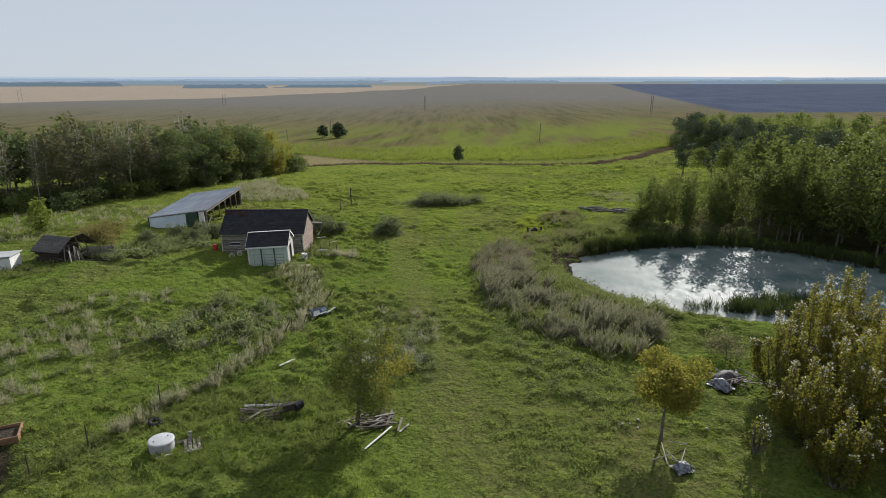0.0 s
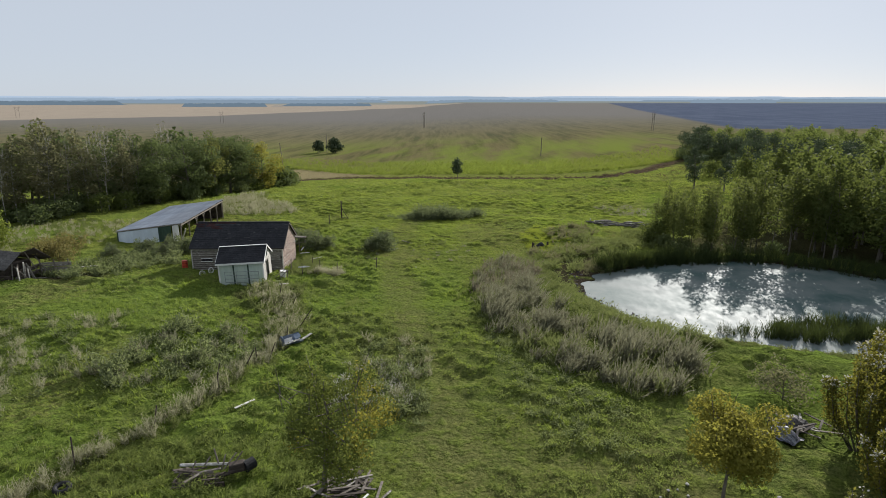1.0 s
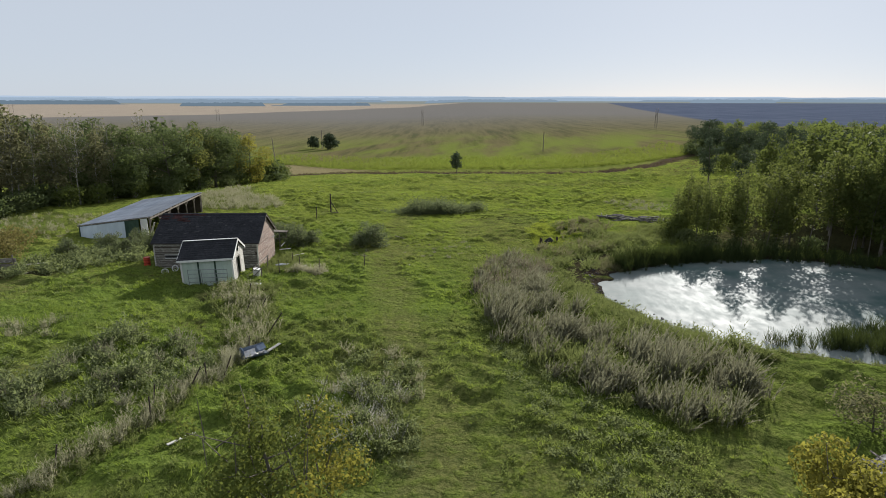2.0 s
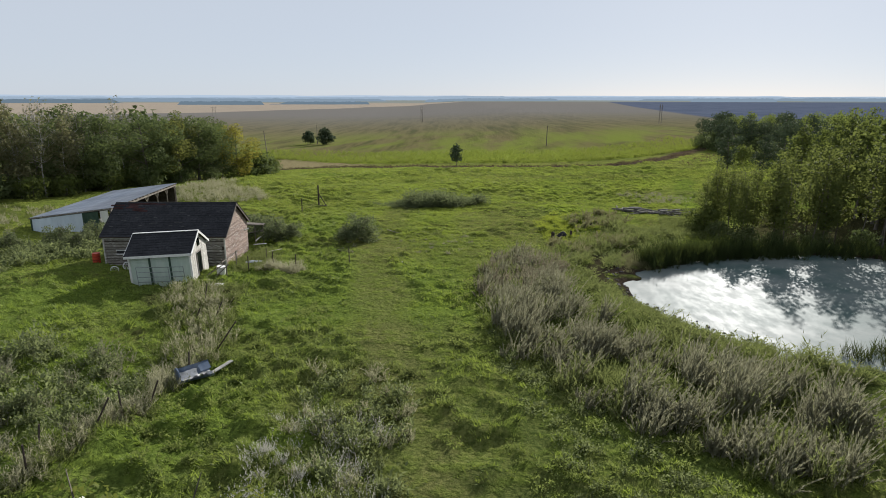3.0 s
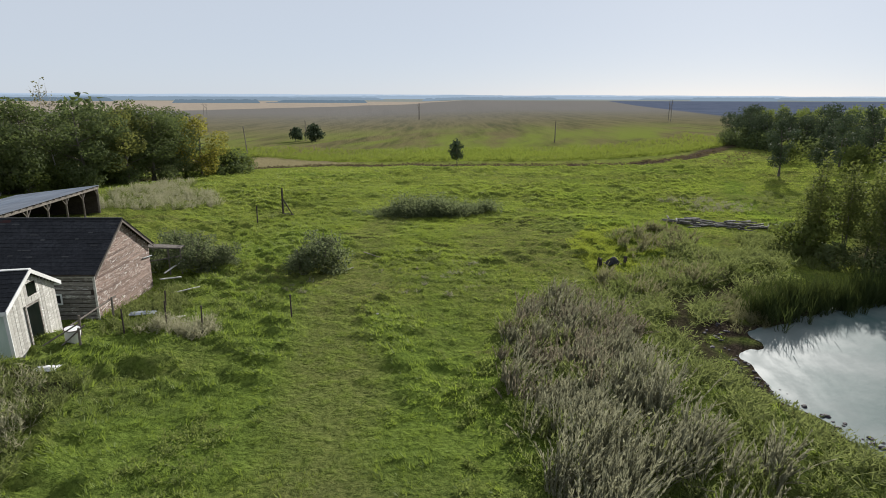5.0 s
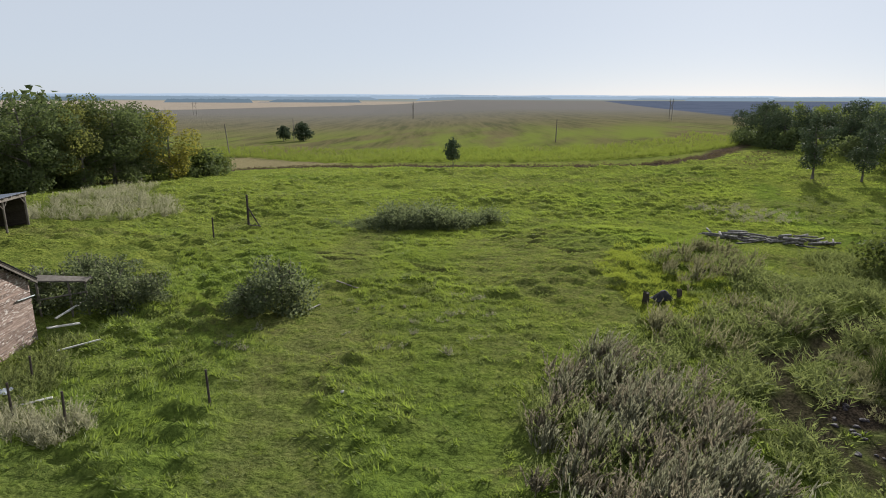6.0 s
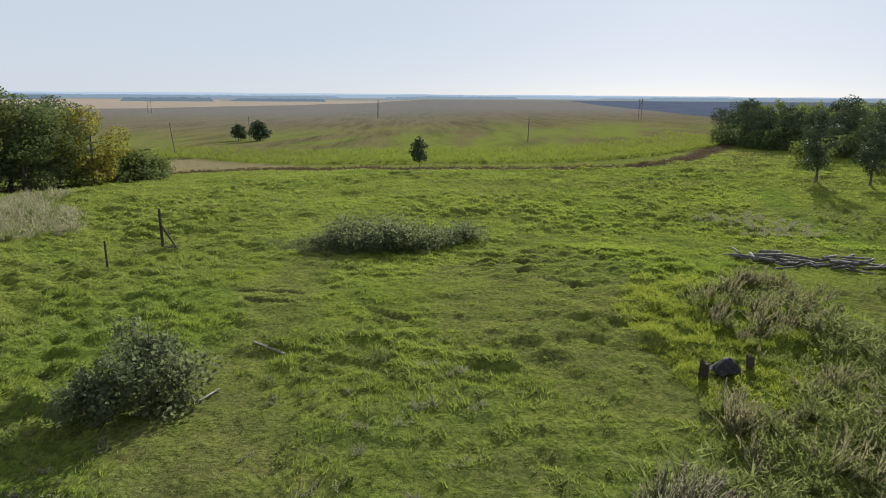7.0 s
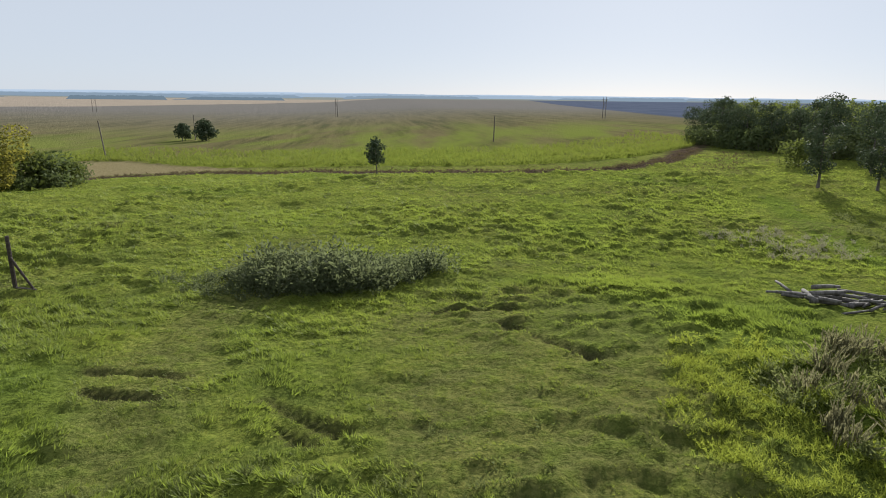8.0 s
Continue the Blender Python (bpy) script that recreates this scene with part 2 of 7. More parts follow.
# ---- materials ----
class Nodes:
    def __init__(self, name):
        self.mat = bpy.data.materials.new(name)
        self.mat.use_nodes = True
        self.t = self.mat.node_tree
        self.bsdf = self.t.nodes["Principled BSDF"]
        self.outp = self.t.nodes["Material Output"]

    def put(self, socket, value):
        if isinstance(value, bpy.types.NodeSocket):
            self.t.links.new(value, socket)
        elif isinstance(value, tuple) and len(value) == 3 and socket.type == "RGBA":
            socket.default_value = (*value, 1)
        else:
            socket.default_value = value

    def node(self, kind, **ins):
        n = self.t.nodes.new("ShaderNode" + kind)
        for k, v in ins.items():
            self.put(n.inputs[k.replace("_", " ")], v)
        return n

    def math(self, op, x, y=0.0, clamp=False):
        n = self.t.nodes.new("ShaderNodeMath")
        n.operation, n.use_clamp = op, clamp
        self.put(n.inputs[0], x)
        self.put(n.inputs[1], y)
        return n.outputs[0]

    def mix(self, f, x, y, how="MIX"):
        n = self.t.nodes.new("ShaderNodeMix")
        n.data_type, n.blend_type = "RGBA", how
        self.put(n.inputs[0], f)
        self.put(n.inputs[6], x)
        self.put(n.inputs[7], y)
        return n.outputs[2]

    def place(self, sx=1.0, sy=1.0, sz=1.0, world=False):
        src = self.node("NewGeometry").outputs["Position"] if world else self.node("TexCoord").outputs["Object"]
        n = self.node("Mapping", Vector=src)
        n.inputs["Scale"].default_value = (sx, sy, sz)
        return n.outputs[0]

    def noise(self, scale, detail=3.0, vector=None, rough=0.55, lo=0.35, hi=0.65):
        n = self.node("TexNoise", Scale=scale, Detail=detail, Roughness=rough)
        if vector is not None:
            self.t.links.new(vector, n.inputs["Vector"])
        return self.span(n.outputs["Fac"], lo, hi)

    def span(self, v, lo, hi, a=0.0, b=1.0):
        n = self.t.nodes.new("ShaderNodeMapRange")
        n.interpolation_type = "SMOOTHSTEP"
        self.put(n.inputs[0], v)
        for i, w in enumerate((lo, hi, a, b)):
            n.inputs[i + 1].default_value = w
        return n.outputs[0]

    def bump(self, height, strength=0.4, distance=0.05):
        n = self.node("Bump", Height=height, Strength=strength, Distance=distance)
        self.t.links.new(n.outputs[0], self.bsdf.inputs["Normal"])

    def done(self, colour, rough=0.7, metal=0.0, spec=0.3):
        self.put(self.bsdf.inputs["Base Color"], colour)
        self.put(self.bsdf.inputs["Roughness"], rough)
        self.put(self.bsdf.inputs["Metallic"], metal)
        self.put(self.bsdf.inputs["Specular IOR Level"], spec)
        return self.mat


def plain(name, c1, c2, scale=4.0, stretch=(1, 1, 1), rough=0.75, metal=0.0, bump=0.3, dist=0.01, dirt=None, spec=0.3):
    """Two colours mixed by grain, with fine relief and stains."""
    k = Nodes(name)
    p = k.place(*stretch)
    fine = k.noise(scale, 5, p, 0.65)
    broad = k.noise(scale * 0.17, 2, p, 0.5, 0.3, 0.7)
    rnd = k.node("ObjectInfo").outputs["Random"]
    col = k.mix(fine, c1, c2)
    col = k.mix(k.math("MULTIPLY", broad, 0.45), col, dirt or tuple(0.55 * v for v in c1))
    col = k.mix(k.math("MULTIPLY", rnd, 0.35), col, tuple(0.6 * v for v in c1))
    k.bump(fine, bump, dist)
    return k.done(col, rough, metal, spec)


def foliage(name, c1, c2, glow, through_light=0.4, rough=0.7, spec=0.04, tint=None, tufts=0.0):
    """Leaves: each leaf its own shade, lit through from behind."""
    k = Nodes(name)
    isl = k.node("NewGeometry").outputs["Random Per Island"]
    obj = k.node("ObjectInfo").outputs["Random"]
    patch = k.noise(0.35, 2, k.place(world=True), 0.5, 0.35, 0.65)
    col = k.mix(isl, c1, c2)
    col = k.mix(k.math("MULTIPLY", obj, 0.55), col, tint or tuple(0.6 * v for v in c1))
    col = k.mix(k.math("MULTIPLY", patch, 0.3), col, tuple(0.7 * v for v in c2))
    if tufts:
        tuft = k.noise(2.2, 3, k.place(world=True), 0.55, 0.4, 0.62)
        col = k.mix(k.math("MULTIPLY", tuft, tufts), col, tuple(0.6 * v for v in c1))
    k.done(col, rough, 0.0, spec)
    tr = k.node("BsdfTranslucent", Color=k.mix(0.6, col, glow))
    mx = k.node("MixShader", Fac=through_light)
    k.t.links.new(k.bsdf.outputs[0], mx.inputs[1])
    k.t.links.new(tr.outputs[0], mx.inputs[2])
    k.t.links.new(mx.outputs[0], k.outp.inputs[0])
    return k.mat


def turf_colour(k):
    """Colour of the pasture by its zones, shared by soil sheet and grass blades."""
    p = k.place(world=True)
    zs = k.node("Attribute")
    zs.attribute_name = "zones"
    s = k.node("SeparateColor", Color=zs.outputs["Color"])
    dry = zs.outputs["Alpha"]
    n1, n2, n3 = k.noise(0.45, 4, p), k.noise(3.0, 4, p), k.noise(14.0, 3, p)
    col = k.mix(n1, (0.098, 0.124, 0.036), (0.164, 0.184, 0.052))
    col = k.mix(k.math("MULTIPLY", n2, 0.6), col, (0.052, 0.080, 0.020))
    col = k.mix(k.math("MULTIPLY", n3, 0.4), col, (0.175, 0.186, 0.050))
    yy = k.node("SeparateXYZ", Vector=p).outputs[1]
    col = k.mix(k.math("MULTIPLY", k.span(yy, 52, 78), k.math("ADD", k.span(yy, 80, 120, 0.26, 0.42), k.math("MULTIPLY", n1, 0.38))), col, (0.246, 0.280, 0.046))
    col = k.mix(k.math("MULTIPLY", s.outputs[1], 0.65), col, (0.132, 0.196, 0.030))
    col = k.mix(k.math("MULTIPLY", s.outputs[0], 0.5), col, (0.165, 0.150, 0.064))
    col = k.mix(k.math("MULTIPLY", dry, k.math("MULTIPLY", n2, 0.75)), col, (0.200, 0.170, 0.075))
    return col, s, n2, n3


def ground_material():
    k = Nodes("pasture_and_fields")
    col, s, n2, n3 = turf_colour(k)
    tops = k.noise(1.5, 3, k.place(world=True), 0.5, 0.42, 0.7)
    col = k.mix(k.math("MULTIPLY", tops, 0.5), col, (0.165, 0.218, 0.034))
    thatch = k.noise(6.0, 5, k.place(world=True), 0.7, 0.42, 0.62)
    col = k.mix(k.math("MULTIPLY", thatch, 0.6), col, (0.044, 0.066, 0.016))
    col = k.mix(s.outputs[2], col, k.mix(n3, (0.028, 0.022, 0.016), (0.058, 0.046, 0.034)))
    p = k.place(world=True)
    xyz = k.node("SeparateXYZ", Vector=p)
    x, y = xyz.outputs[0], xyz.outputs[1]
    fa = k.node("Attribute")
    fa.attribute_name = "fields"
    f = k.node("SeparateColor", Color=fa.outputs["Color"])
    # the crop: rows run away from the farm, greener near its edge
    rows = k.noise(1.0, 4, k.place(0.35, 0.02, 1, True), 0.6)
    drills = k.noise(1.0, 3, k.place(0.08, 0.012, 1, True), 0.6)
    blot = k.noise(1.0, 5, k.place(0.030, 0.009, 1, True), 0.6, 0.42, 0.62)
    crop = k.mix(rows, (0.140, 0.122, 0.060), (0.074, 0.076, 0.034))
    crop = k.mix(k.math("MULTIPLY", drills, 0.7), crop, (0.150, 0.128, 0.064))
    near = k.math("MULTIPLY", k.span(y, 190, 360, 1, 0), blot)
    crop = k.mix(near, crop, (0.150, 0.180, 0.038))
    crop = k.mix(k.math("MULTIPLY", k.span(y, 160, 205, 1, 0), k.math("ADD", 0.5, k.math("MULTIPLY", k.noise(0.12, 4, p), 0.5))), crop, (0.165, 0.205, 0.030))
    # aerial haze painted in: the crop fades to grey with distance
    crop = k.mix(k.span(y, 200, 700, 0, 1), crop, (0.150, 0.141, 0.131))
    # the stubble field far to one side, the ploughed one to the other, haze mixed into both colours
    wob = k.math("MULTIPLY", k.noise(0.004, 3, p), 40)
    xs = k.math("ADD", x, wob)
    t1 = k.span(k.math("SUBTRACT", y, k.math("ADD", xs, 1040)), -10, 40)
    t2 = k.span(k.math("SUBTRACT", y, k.math("ADD", k.math("MULTIPLY", xs, 2.9), 1551)), -10, 60)
    tan = k.math("MULTIPLY", t1, t2)
    crop = k.mix(tan, crop, k.mix(rows, (0.30, 0.255, 0.205), (0.26, 0.22, 0.175)))
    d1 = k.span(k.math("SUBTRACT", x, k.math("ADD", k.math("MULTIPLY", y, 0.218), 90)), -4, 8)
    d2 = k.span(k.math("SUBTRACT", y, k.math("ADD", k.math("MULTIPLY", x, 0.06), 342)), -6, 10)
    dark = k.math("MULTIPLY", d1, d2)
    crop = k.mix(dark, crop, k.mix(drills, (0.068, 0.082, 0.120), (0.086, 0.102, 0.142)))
    # patchwork of the plain, its colours greyed by painted haze
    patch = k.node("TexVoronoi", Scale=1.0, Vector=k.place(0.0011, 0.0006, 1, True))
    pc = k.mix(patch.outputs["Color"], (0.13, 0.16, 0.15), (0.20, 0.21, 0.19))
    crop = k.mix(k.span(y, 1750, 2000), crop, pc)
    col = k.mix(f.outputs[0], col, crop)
    col = k.mix(f.outputs[1], col, k.mix(n2, (0.045, 0.033, 0.025), (0.100, 0.076, 0.052)))
    col = k.mix(k.math("MULTIPLY", f.outputs[2], 0.85), col, k.mix(n2, (0.185, 0.150, 0.085), (0.270, 0.222, 0.130)))
    pw = k.place(world=True)
    hum = k.math("MULTIPLY", k.math("MULTIPLY", tops, k.span(y, 50, 70, 0.20, 0.13)), k.span(y, 130, 170, 1, 0))
    mid = k.math("MULTIPLY", k.noise(4.5, 4, pw, 0.6, 0.3, 0.75), 0.10)
    fine = k.math("MULTIPLY", k.noise(24.0, 4, pw, 0.7, 0.3, 0.7), 0.034)
    k.bump(k.math("ADD", hum, k.math("ADD", mid, fine)), 1.0, 1.0)
    return k.done(col, 1.0, 0, 0.0)


def blade_material(name="grass_blades"):
    k = Nodes(name)
    col, s, n2, n3 = turf_colour(k)
    isl = k.node("NewGeometry").outputs["Random Per Island"]
    col = k.mix(k.math("MULTIPLY", isl, 0.5), col, (0.195, 0.240, 0.055))
    k.done(col, 0.6, 0, 0.25)
    tr = k.node("BsdfTranslucent", Color=k.mix(0.5, col, (0.32, 0.42, 0.045)))
    mx = k.node("MixShader", Fac=0.5)
    k.t.links.new(k.bsdf.outputs[0], mx.inputs[1])
    k.t.links.new(tr.outputs[0], mx.inputs[2])
    k.t.links.new(mx.outputs[0], k.outp.inputs[0])
    return k.mat


def water_material():
    k = Nodes("scummy_water")
    p = k.place(world=True)
    film = k.noise(1.0, 6, k.place(1.3, 0.6, 1, True), 0.68, 0.36, 0.66)
    ripple = k.noise(3.0, 4, p, 0.6, 0.2, 0.8)
    col = k.mix(k.noise(0.22, 4, p, 0.6, 0.35, 0.65), k.mix(film, (0.052, 0.088, 0.084), (0.092, 0.124, 0.119)), (0.138, 0.160, 0.154))
    k.bump(ripple, 0.12, 0.02)
    return k.done(col, k.mix(film, (0.50, 0.50, 0.50), (0.60, 0.60, 0.60)), 0, 0.034)


# self-lit flat colour for the far distance, with haze painted in
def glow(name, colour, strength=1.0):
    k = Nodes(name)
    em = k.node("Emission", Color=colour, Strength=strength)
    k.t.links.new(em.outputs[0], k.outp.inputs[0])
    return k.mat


MAT_GROUND, MAT_BLADE, MAT_WATER = ground_material(), blade_material(), water_material()
MAT_ASPEN = foliage("aspen_leaves", (0.072, 0.098, 0.030), (0.124, 0.146, 0.044), (0.22, 0.26, 0.052), 0.34)
# brighter copy of the east wood's leaves, sunlight put into the colour
MAT_LIT = foliage("wood_leaves_sunlit_tint", (0.076, 0.106, 0.038), (0.136, 0.162, 0.054), (0.26, 0.31, 0.065), 0.44)
MAT_AIRY = foliage("young_aspen_leaves", (0.062, 0.084, 0.028), (0.112, 0.130, 0.042), (0.22, 0.25, 0.056), 0.42)
MAT_DARK = foliage("dark_leaves", (0.062, 0.088, 0.040), (0.124, 0.150, 0.062), (0.19, 0.24, 0.066), 0.32, tint=(0.105, 0.112, 0.050))
MAT_TURN = foliage("fading_leaves", (0.085, 0.098, 0.030), (0.145, 0.150, 0.048), (0.25, 0.26, 0.06), 0.42)
# darker copy of the same leaves, shade put into the colour
MAT_EAST = foliage("leaves_shade_tint", (0.056, 0.080, 0.046), (0.105, 0.132, 0.070), (0.10, 0.13, 0.06), 0.16)
MAT_OLIVE = foliage("dusty_leaves", (0.115, 0.118, 0.060), (0.180, 0.172, 0.095), (0.27, 0.26, 0.12), 0.42)
MAT_YELLOW = foliage("turning_leaves", (0.140, 0.140, 0.028), (0.228, 0.208, 0.045), (0.40, 0.37, 0.06), 0.45, tint=(0.13, 0.13, 0.025))
MAT_SILVER = foliage("silver_leaves", (0.44, 0.43, 0.38), (0.68, 0.66, 0.60), (0.52, 0.50, 0.40), 0.32)
MAT_SEDGE = foliage("seeding_weeds", (0.130, 0.132, 0.062), (0.285, 0.270, 0.155), (0.38, 0.36, 0.18), 0.48, 0.7, 0.1, tufts=0.4)
MAT_OCHRE = foliage("ochre_leaves", (0.145, 0.130, 0.046), (0.240, 0.205, 0.075), (0.30, 0.26, 0.08), 0.35)
MAT_SAGE = foliage("grey_weeds", (0.090, 0.090, 0.052), (0.325, 0.316, 0.228), (0.36, 0.35, 0.21), 0.46, 0.7, 0.1, tint=(0.13, 0.145, 0.08), tufts=0.4)
MAT_STRAW = foliage("dead_stalks", (0.190, 0.188, 0.115), (0.375, 0.358, 0.240), (0.42, 0.40, 0.25), 0.55, 0.8, 0.1, tint=(0.19, 0.20, 0.10), tufts=0.35)
MAT_WEED = foliage("green_weeds", (0.094, 0.122, 0.042), (0.186, 0.202, 0.080), (0.30, 0.34, 0.10), 0.42, tufts=0.45)
MAT_REED = foliage("reed_blades", (0.032, 0.052, 0.016), (0.062, 0.080, 0.034), (0.09, 0.11, 0.02), 0.28)
MAT_CROP = foliage("crop_leaves", (0.105, 0.150, 0.034), (0.21, 0.235, 0.045), (0.30, 0.35, 0.055), 0.42)
MAT_LIME = foliage("lime_grass", (0.155, 0.200, 0.030), (0.225, 0.262, 0.045), (0.42, 0.48, 0.06), 0.5)
MAT_LEAFY = foliage("leafy_weeds", (0.108, 0.142, 0.042), (0.190, 0.220, 0.072), (0.31, 0.37, 0.085), 0.43, tufts=0.25)
MAT_BROWN = foliage("brown_seeded_weeds", (0.100, 0.090, 0.062), (0.235, 0.207, 0.155), (0.33, 0.29, 0.19), 0.5, 0.7, 0.1, tint=(0.09, 0.09, 0.055), tufts=0.5)
MAT_RUSSET = foliage("russet_grass", (0.085, 0.064, 0.036), (0.150, 0.118, 0.068), (0.18, 0.14, 0.07), 0.3)
MAT_WOLF = foliage("wolf_willow_leaves", (0.054, 0.072, 0.034), (0.164, 0.184, 0.104), (0.25, 0.29, 0.12), 0.44, tufts=0.4)
MAT_DOCK = foliage("dock_leaves", (0.072, 0.096, 0.040), (0.200, 0.222, 0.120), (0.27, 0.31, 0.11), 0.48, tufts=0.35)
MAT_BARK = plain("grey_bark", (0.11, 0.095, 0.075), (0.20, 0.18, 0.15), 6, (1, 1, 0.3), 0.9, 0, 0.6, 0.02)
MAT_BIRCH = plain("pale_bark", (0.27, 0.255, 0.225), (0.46, 0.44, 0.40), 5, (1, 1, 0.6), 0.85, 0, 0.4, 0.01, (0.12, 0.10, 0.08))


# ---- the ground: one sheet to the horizon ----
def build_ground():
    fine_x = np.concatenate([np.arange(-34, -24, 0.42), np.arange(-24, 28, 0.27), np.arange(28, 44, 0.42)])
    out_x = np.cumsum(0.42 * 1.13 ** np.arange(1, 61))
    xs = np.concatenate([-34 - out_x[::-1], fine_x, fine_x[-1] + out_x])
    back = 13 - np.cumsum(0.4 * 1.12 ** np.arange(1, 46))
    ys = np.concatenate([back[::-1], np.arange(13, 58, 0.24), np.arange(58, 104, 0.18), np.arange(104, 136, 0.32)])
    ys = np.concatenate([ys, ys[-1] + np.cumsum(0.45 * 1.05 ** np.arange(1, 132))])
    ys = ys[ys < 4850]
    gx, gy = np.meshgrid(xs, ys)
    x, y = gx.ravel(), gy.ravel()
    z = ground_at(x, y)
    nx, ny = len(xs), len(ys)
    i = (np.arange(ny - 1)[:, None] * nx + np.arange(nx - 1)[None, :]).ravel()
    me = np_mesh("ground", np.stack([x, y, z], 1), np.stack([i, i + 1, i + nx + 1, i + nx], 1), MAT_GROUND, True)
    point_colours(me, "zones", zones(x, y, pond_far(x, y)) * np.where(y < 200, 1, 0)[:, None])
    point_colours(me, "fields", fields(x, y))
    return tagged(new("ground", me), "rolling green pasture running into wide prairie fields", "ground", kind="structure")


build_ground()


def build_water():
    pts = np.array(POND)
    c = pts.mean(0)
    pts = c + (pts - c) * 1.16
    bm = bmesh.new()
    bm.faces.new([bm.verts.new((px, py, 0.0)) for px, py in pts])
    ob = part("water", bm, MAT_WATER)
    tagged(ob, "still scummy farm pond reflecting the bright sky", "pond", kind="structure")


build_water()


# ---- grass over the pasture ----
def grass_spots(n, rng):
    """Spots on the pasture, thickest along the flight line."""
    m = int(n * 0.72)
    y = np.concatenate([rng.uniform(14, 104, m), rng.uniform(60, 156, n - m)])
    x = np.concatenate([rng.normal(0, 13, m), rng.uniform(-46, 64, n - m)])
    d = pond_far(x, y)
    ok = (d > 0.3) & (y < track_line(x)) & (np.abs(x) < 20 + 0.62 * y)
    return x[ok], y[ok], d[ok]


def grass_tufts(x, y, k, length, width, rng):
    """Matted tufts: blades that fall over along the lie of the grass, longer on the tussocks."""
    d = pond_far(x, y)
    zn = zones(x, y, d)
    tall = smooth(0.32, 0.72, hummocks(x, y)) * 0.55 + smooth(0.35, 0.7, vnoise(x, y, 2.6, 25) * 0.6 + vnoise(x, y, 0.8, 26) * 0.4) * 0.6
    ok = (d > 0.3) & (y < track_line(x) - 1.2) & (rng.random(len(x)) > zn[:, 2] * 1.3) & (rng.random(len(x)) < 0.5 + tall) & (rng.random(len(x)) > zn[:, 0] * 0.35)
    x, y, zn, tall = x[ok], y[ok], zn[ok], tall[ok]
    n = len(x)
    ci = np.repeat(np.arange(n), k)
    lie = 2.6 + (vnoise(x, y, 3.5, 27) - 0.5) * 5.0
    size = (0.4 + tall) * (1 - 0.45 * zn[:, 0]) * rng.uniform(0.7, 1.25, n)
    off = rng.normal(0, 0.5, (n * k, 2))
    long = length * size[ci] * rng.uniform(0.6, 1.3, n * k)
    base = np.stack([x[ci] + off[:, 0] * length * 0.6, y[ci] + off[:, 1] * length * 0.6, np.repeat(ground_at(x, y), k) - 0.03], 1)
    way = np.stack([np.cos(lie)[ci] * 0.8 + off[:, 0], np.sin(lie)[ci] * 0.8 + off[:, 1], 0.55 + rng.random(n * k) * 0.9], 1)
    v, f = blades(base, way, long, width * (0.6 + 0.5 * size[ci]) * rng.uniform(0.7, 1.3, n * k), rng)
    return v, f, np.repeat(zn[ci], 3, 0)


def build_grass():
    rng = np.random.default_rng(5)
    sets = []
    # near the end of the walk, along it, out to the sides, and the far pasture
    for x0, x1, y0, y1, n, k, length, width in ((-15, 19, 70, 90, 26000, 9, 0.155, 0.030), (-24, 32, 86, 112, 21000, 8, 0.17, 0.036), (-13, 13, 18, 71, 26000, 8, 0.16, 0.030),
                                                (-30, -12, 20, 70, 12000, 7, 0.19, 0.038), (-44, 62, 104, 152, 21000, 5, 0.20, 0.055)):
        x, y = rng.uniform(x0, x1, n), rng.uniform(y0, y1, n)
        keep = np.abs(x) < 16 + 0.62 * np.maximum(y - 18, 0)
        sets.append(grass_tufts(x[keep], y[keep], k, length, width, rng))
    vv, ff = merged([(v, f) for v, f, z in sets])
    me = np_mesh("grass", vv, ff, MAT_BLADE)
    point_colours(me, "zones", np.concatenate([z for v, f, z in sets]))
    tagged(new("grass", me), "uneven green pasture grass in matted tussocks", "grass", kind="stuff")


build_grass()


def clumps(name, xy, height, stalks, per, material, label, category, rng, spread_out=0.35, leaf_w=0.05, leaf_l=0.3, upright=0.8, size=None, fine=True):
    """A stand of plants: upright stalks set with narrow leaves, as one mesh."""
    x, y = xy[:, 0], xy[:, 1]
    n = len(x)
    hs = height * rng.uniform(0.65, 1.25, n) * (1 if size is None else size)
    z = ground_at(x, y) - 0.03
    per = per * 2 if fine else per
    k = stalks * per
    plant = np.repeat(np.arange(n), k)
    stalk = np.repeat(np.arange(n * stalks), per)
    out = rng.normal(0, spread_out, (n * stalks, 2))
    foot = rng.normal(0, spread_out * 0.5, (n * stalks, 2))
    u = np.tile((np.arange(per) + 0.4) / per, n * stalks) * rng.uniform(0.85, 1.1, n * k)
    hh = hs[plant]
    sh = np.repeat(rng.uniform(0.6, 1.1, n * stalks), per)
    base = np.stack([x[plant] + (foot[stalk, 0] + out[stalk, 0] * u) * hh, y[plant] + (foot[stalk, 1] + out[stalk, 1] * u) * hh, z[plant] + u * hh * sh * 0.85], 1)
    way = np.stack([out[stalk, 0] + rng.normal(0, 0.5, n * k), out[stalk, 1] + rng.normal(0, 0.5, n * k), np.full(n * k, upright) + rng.normal(0, 0.25, n * k)], 1)
    if fine:
        long = leaf_l * hh * (1.15 - 0.55 * u) * rng.uniform(0.6, 1.25, n * k)
        vv, ff = blades(base, way, long, leaf_w * 0.62 * np.sqrt(hh) * rng.uniform(0.7, 1.3, n * k), rng)
    else:
        vv, ff = leaves(base, way, leaf_l * hh * rng.uniform(0.7, 1.3, n * k), leaf_w * np.sqrt(hh) * rng.uniform(0.7, 1.3, n * k), rng)
    return tagged(new(name, np_mesh(name, vv, ff, material)), label, category, kind="stuff")


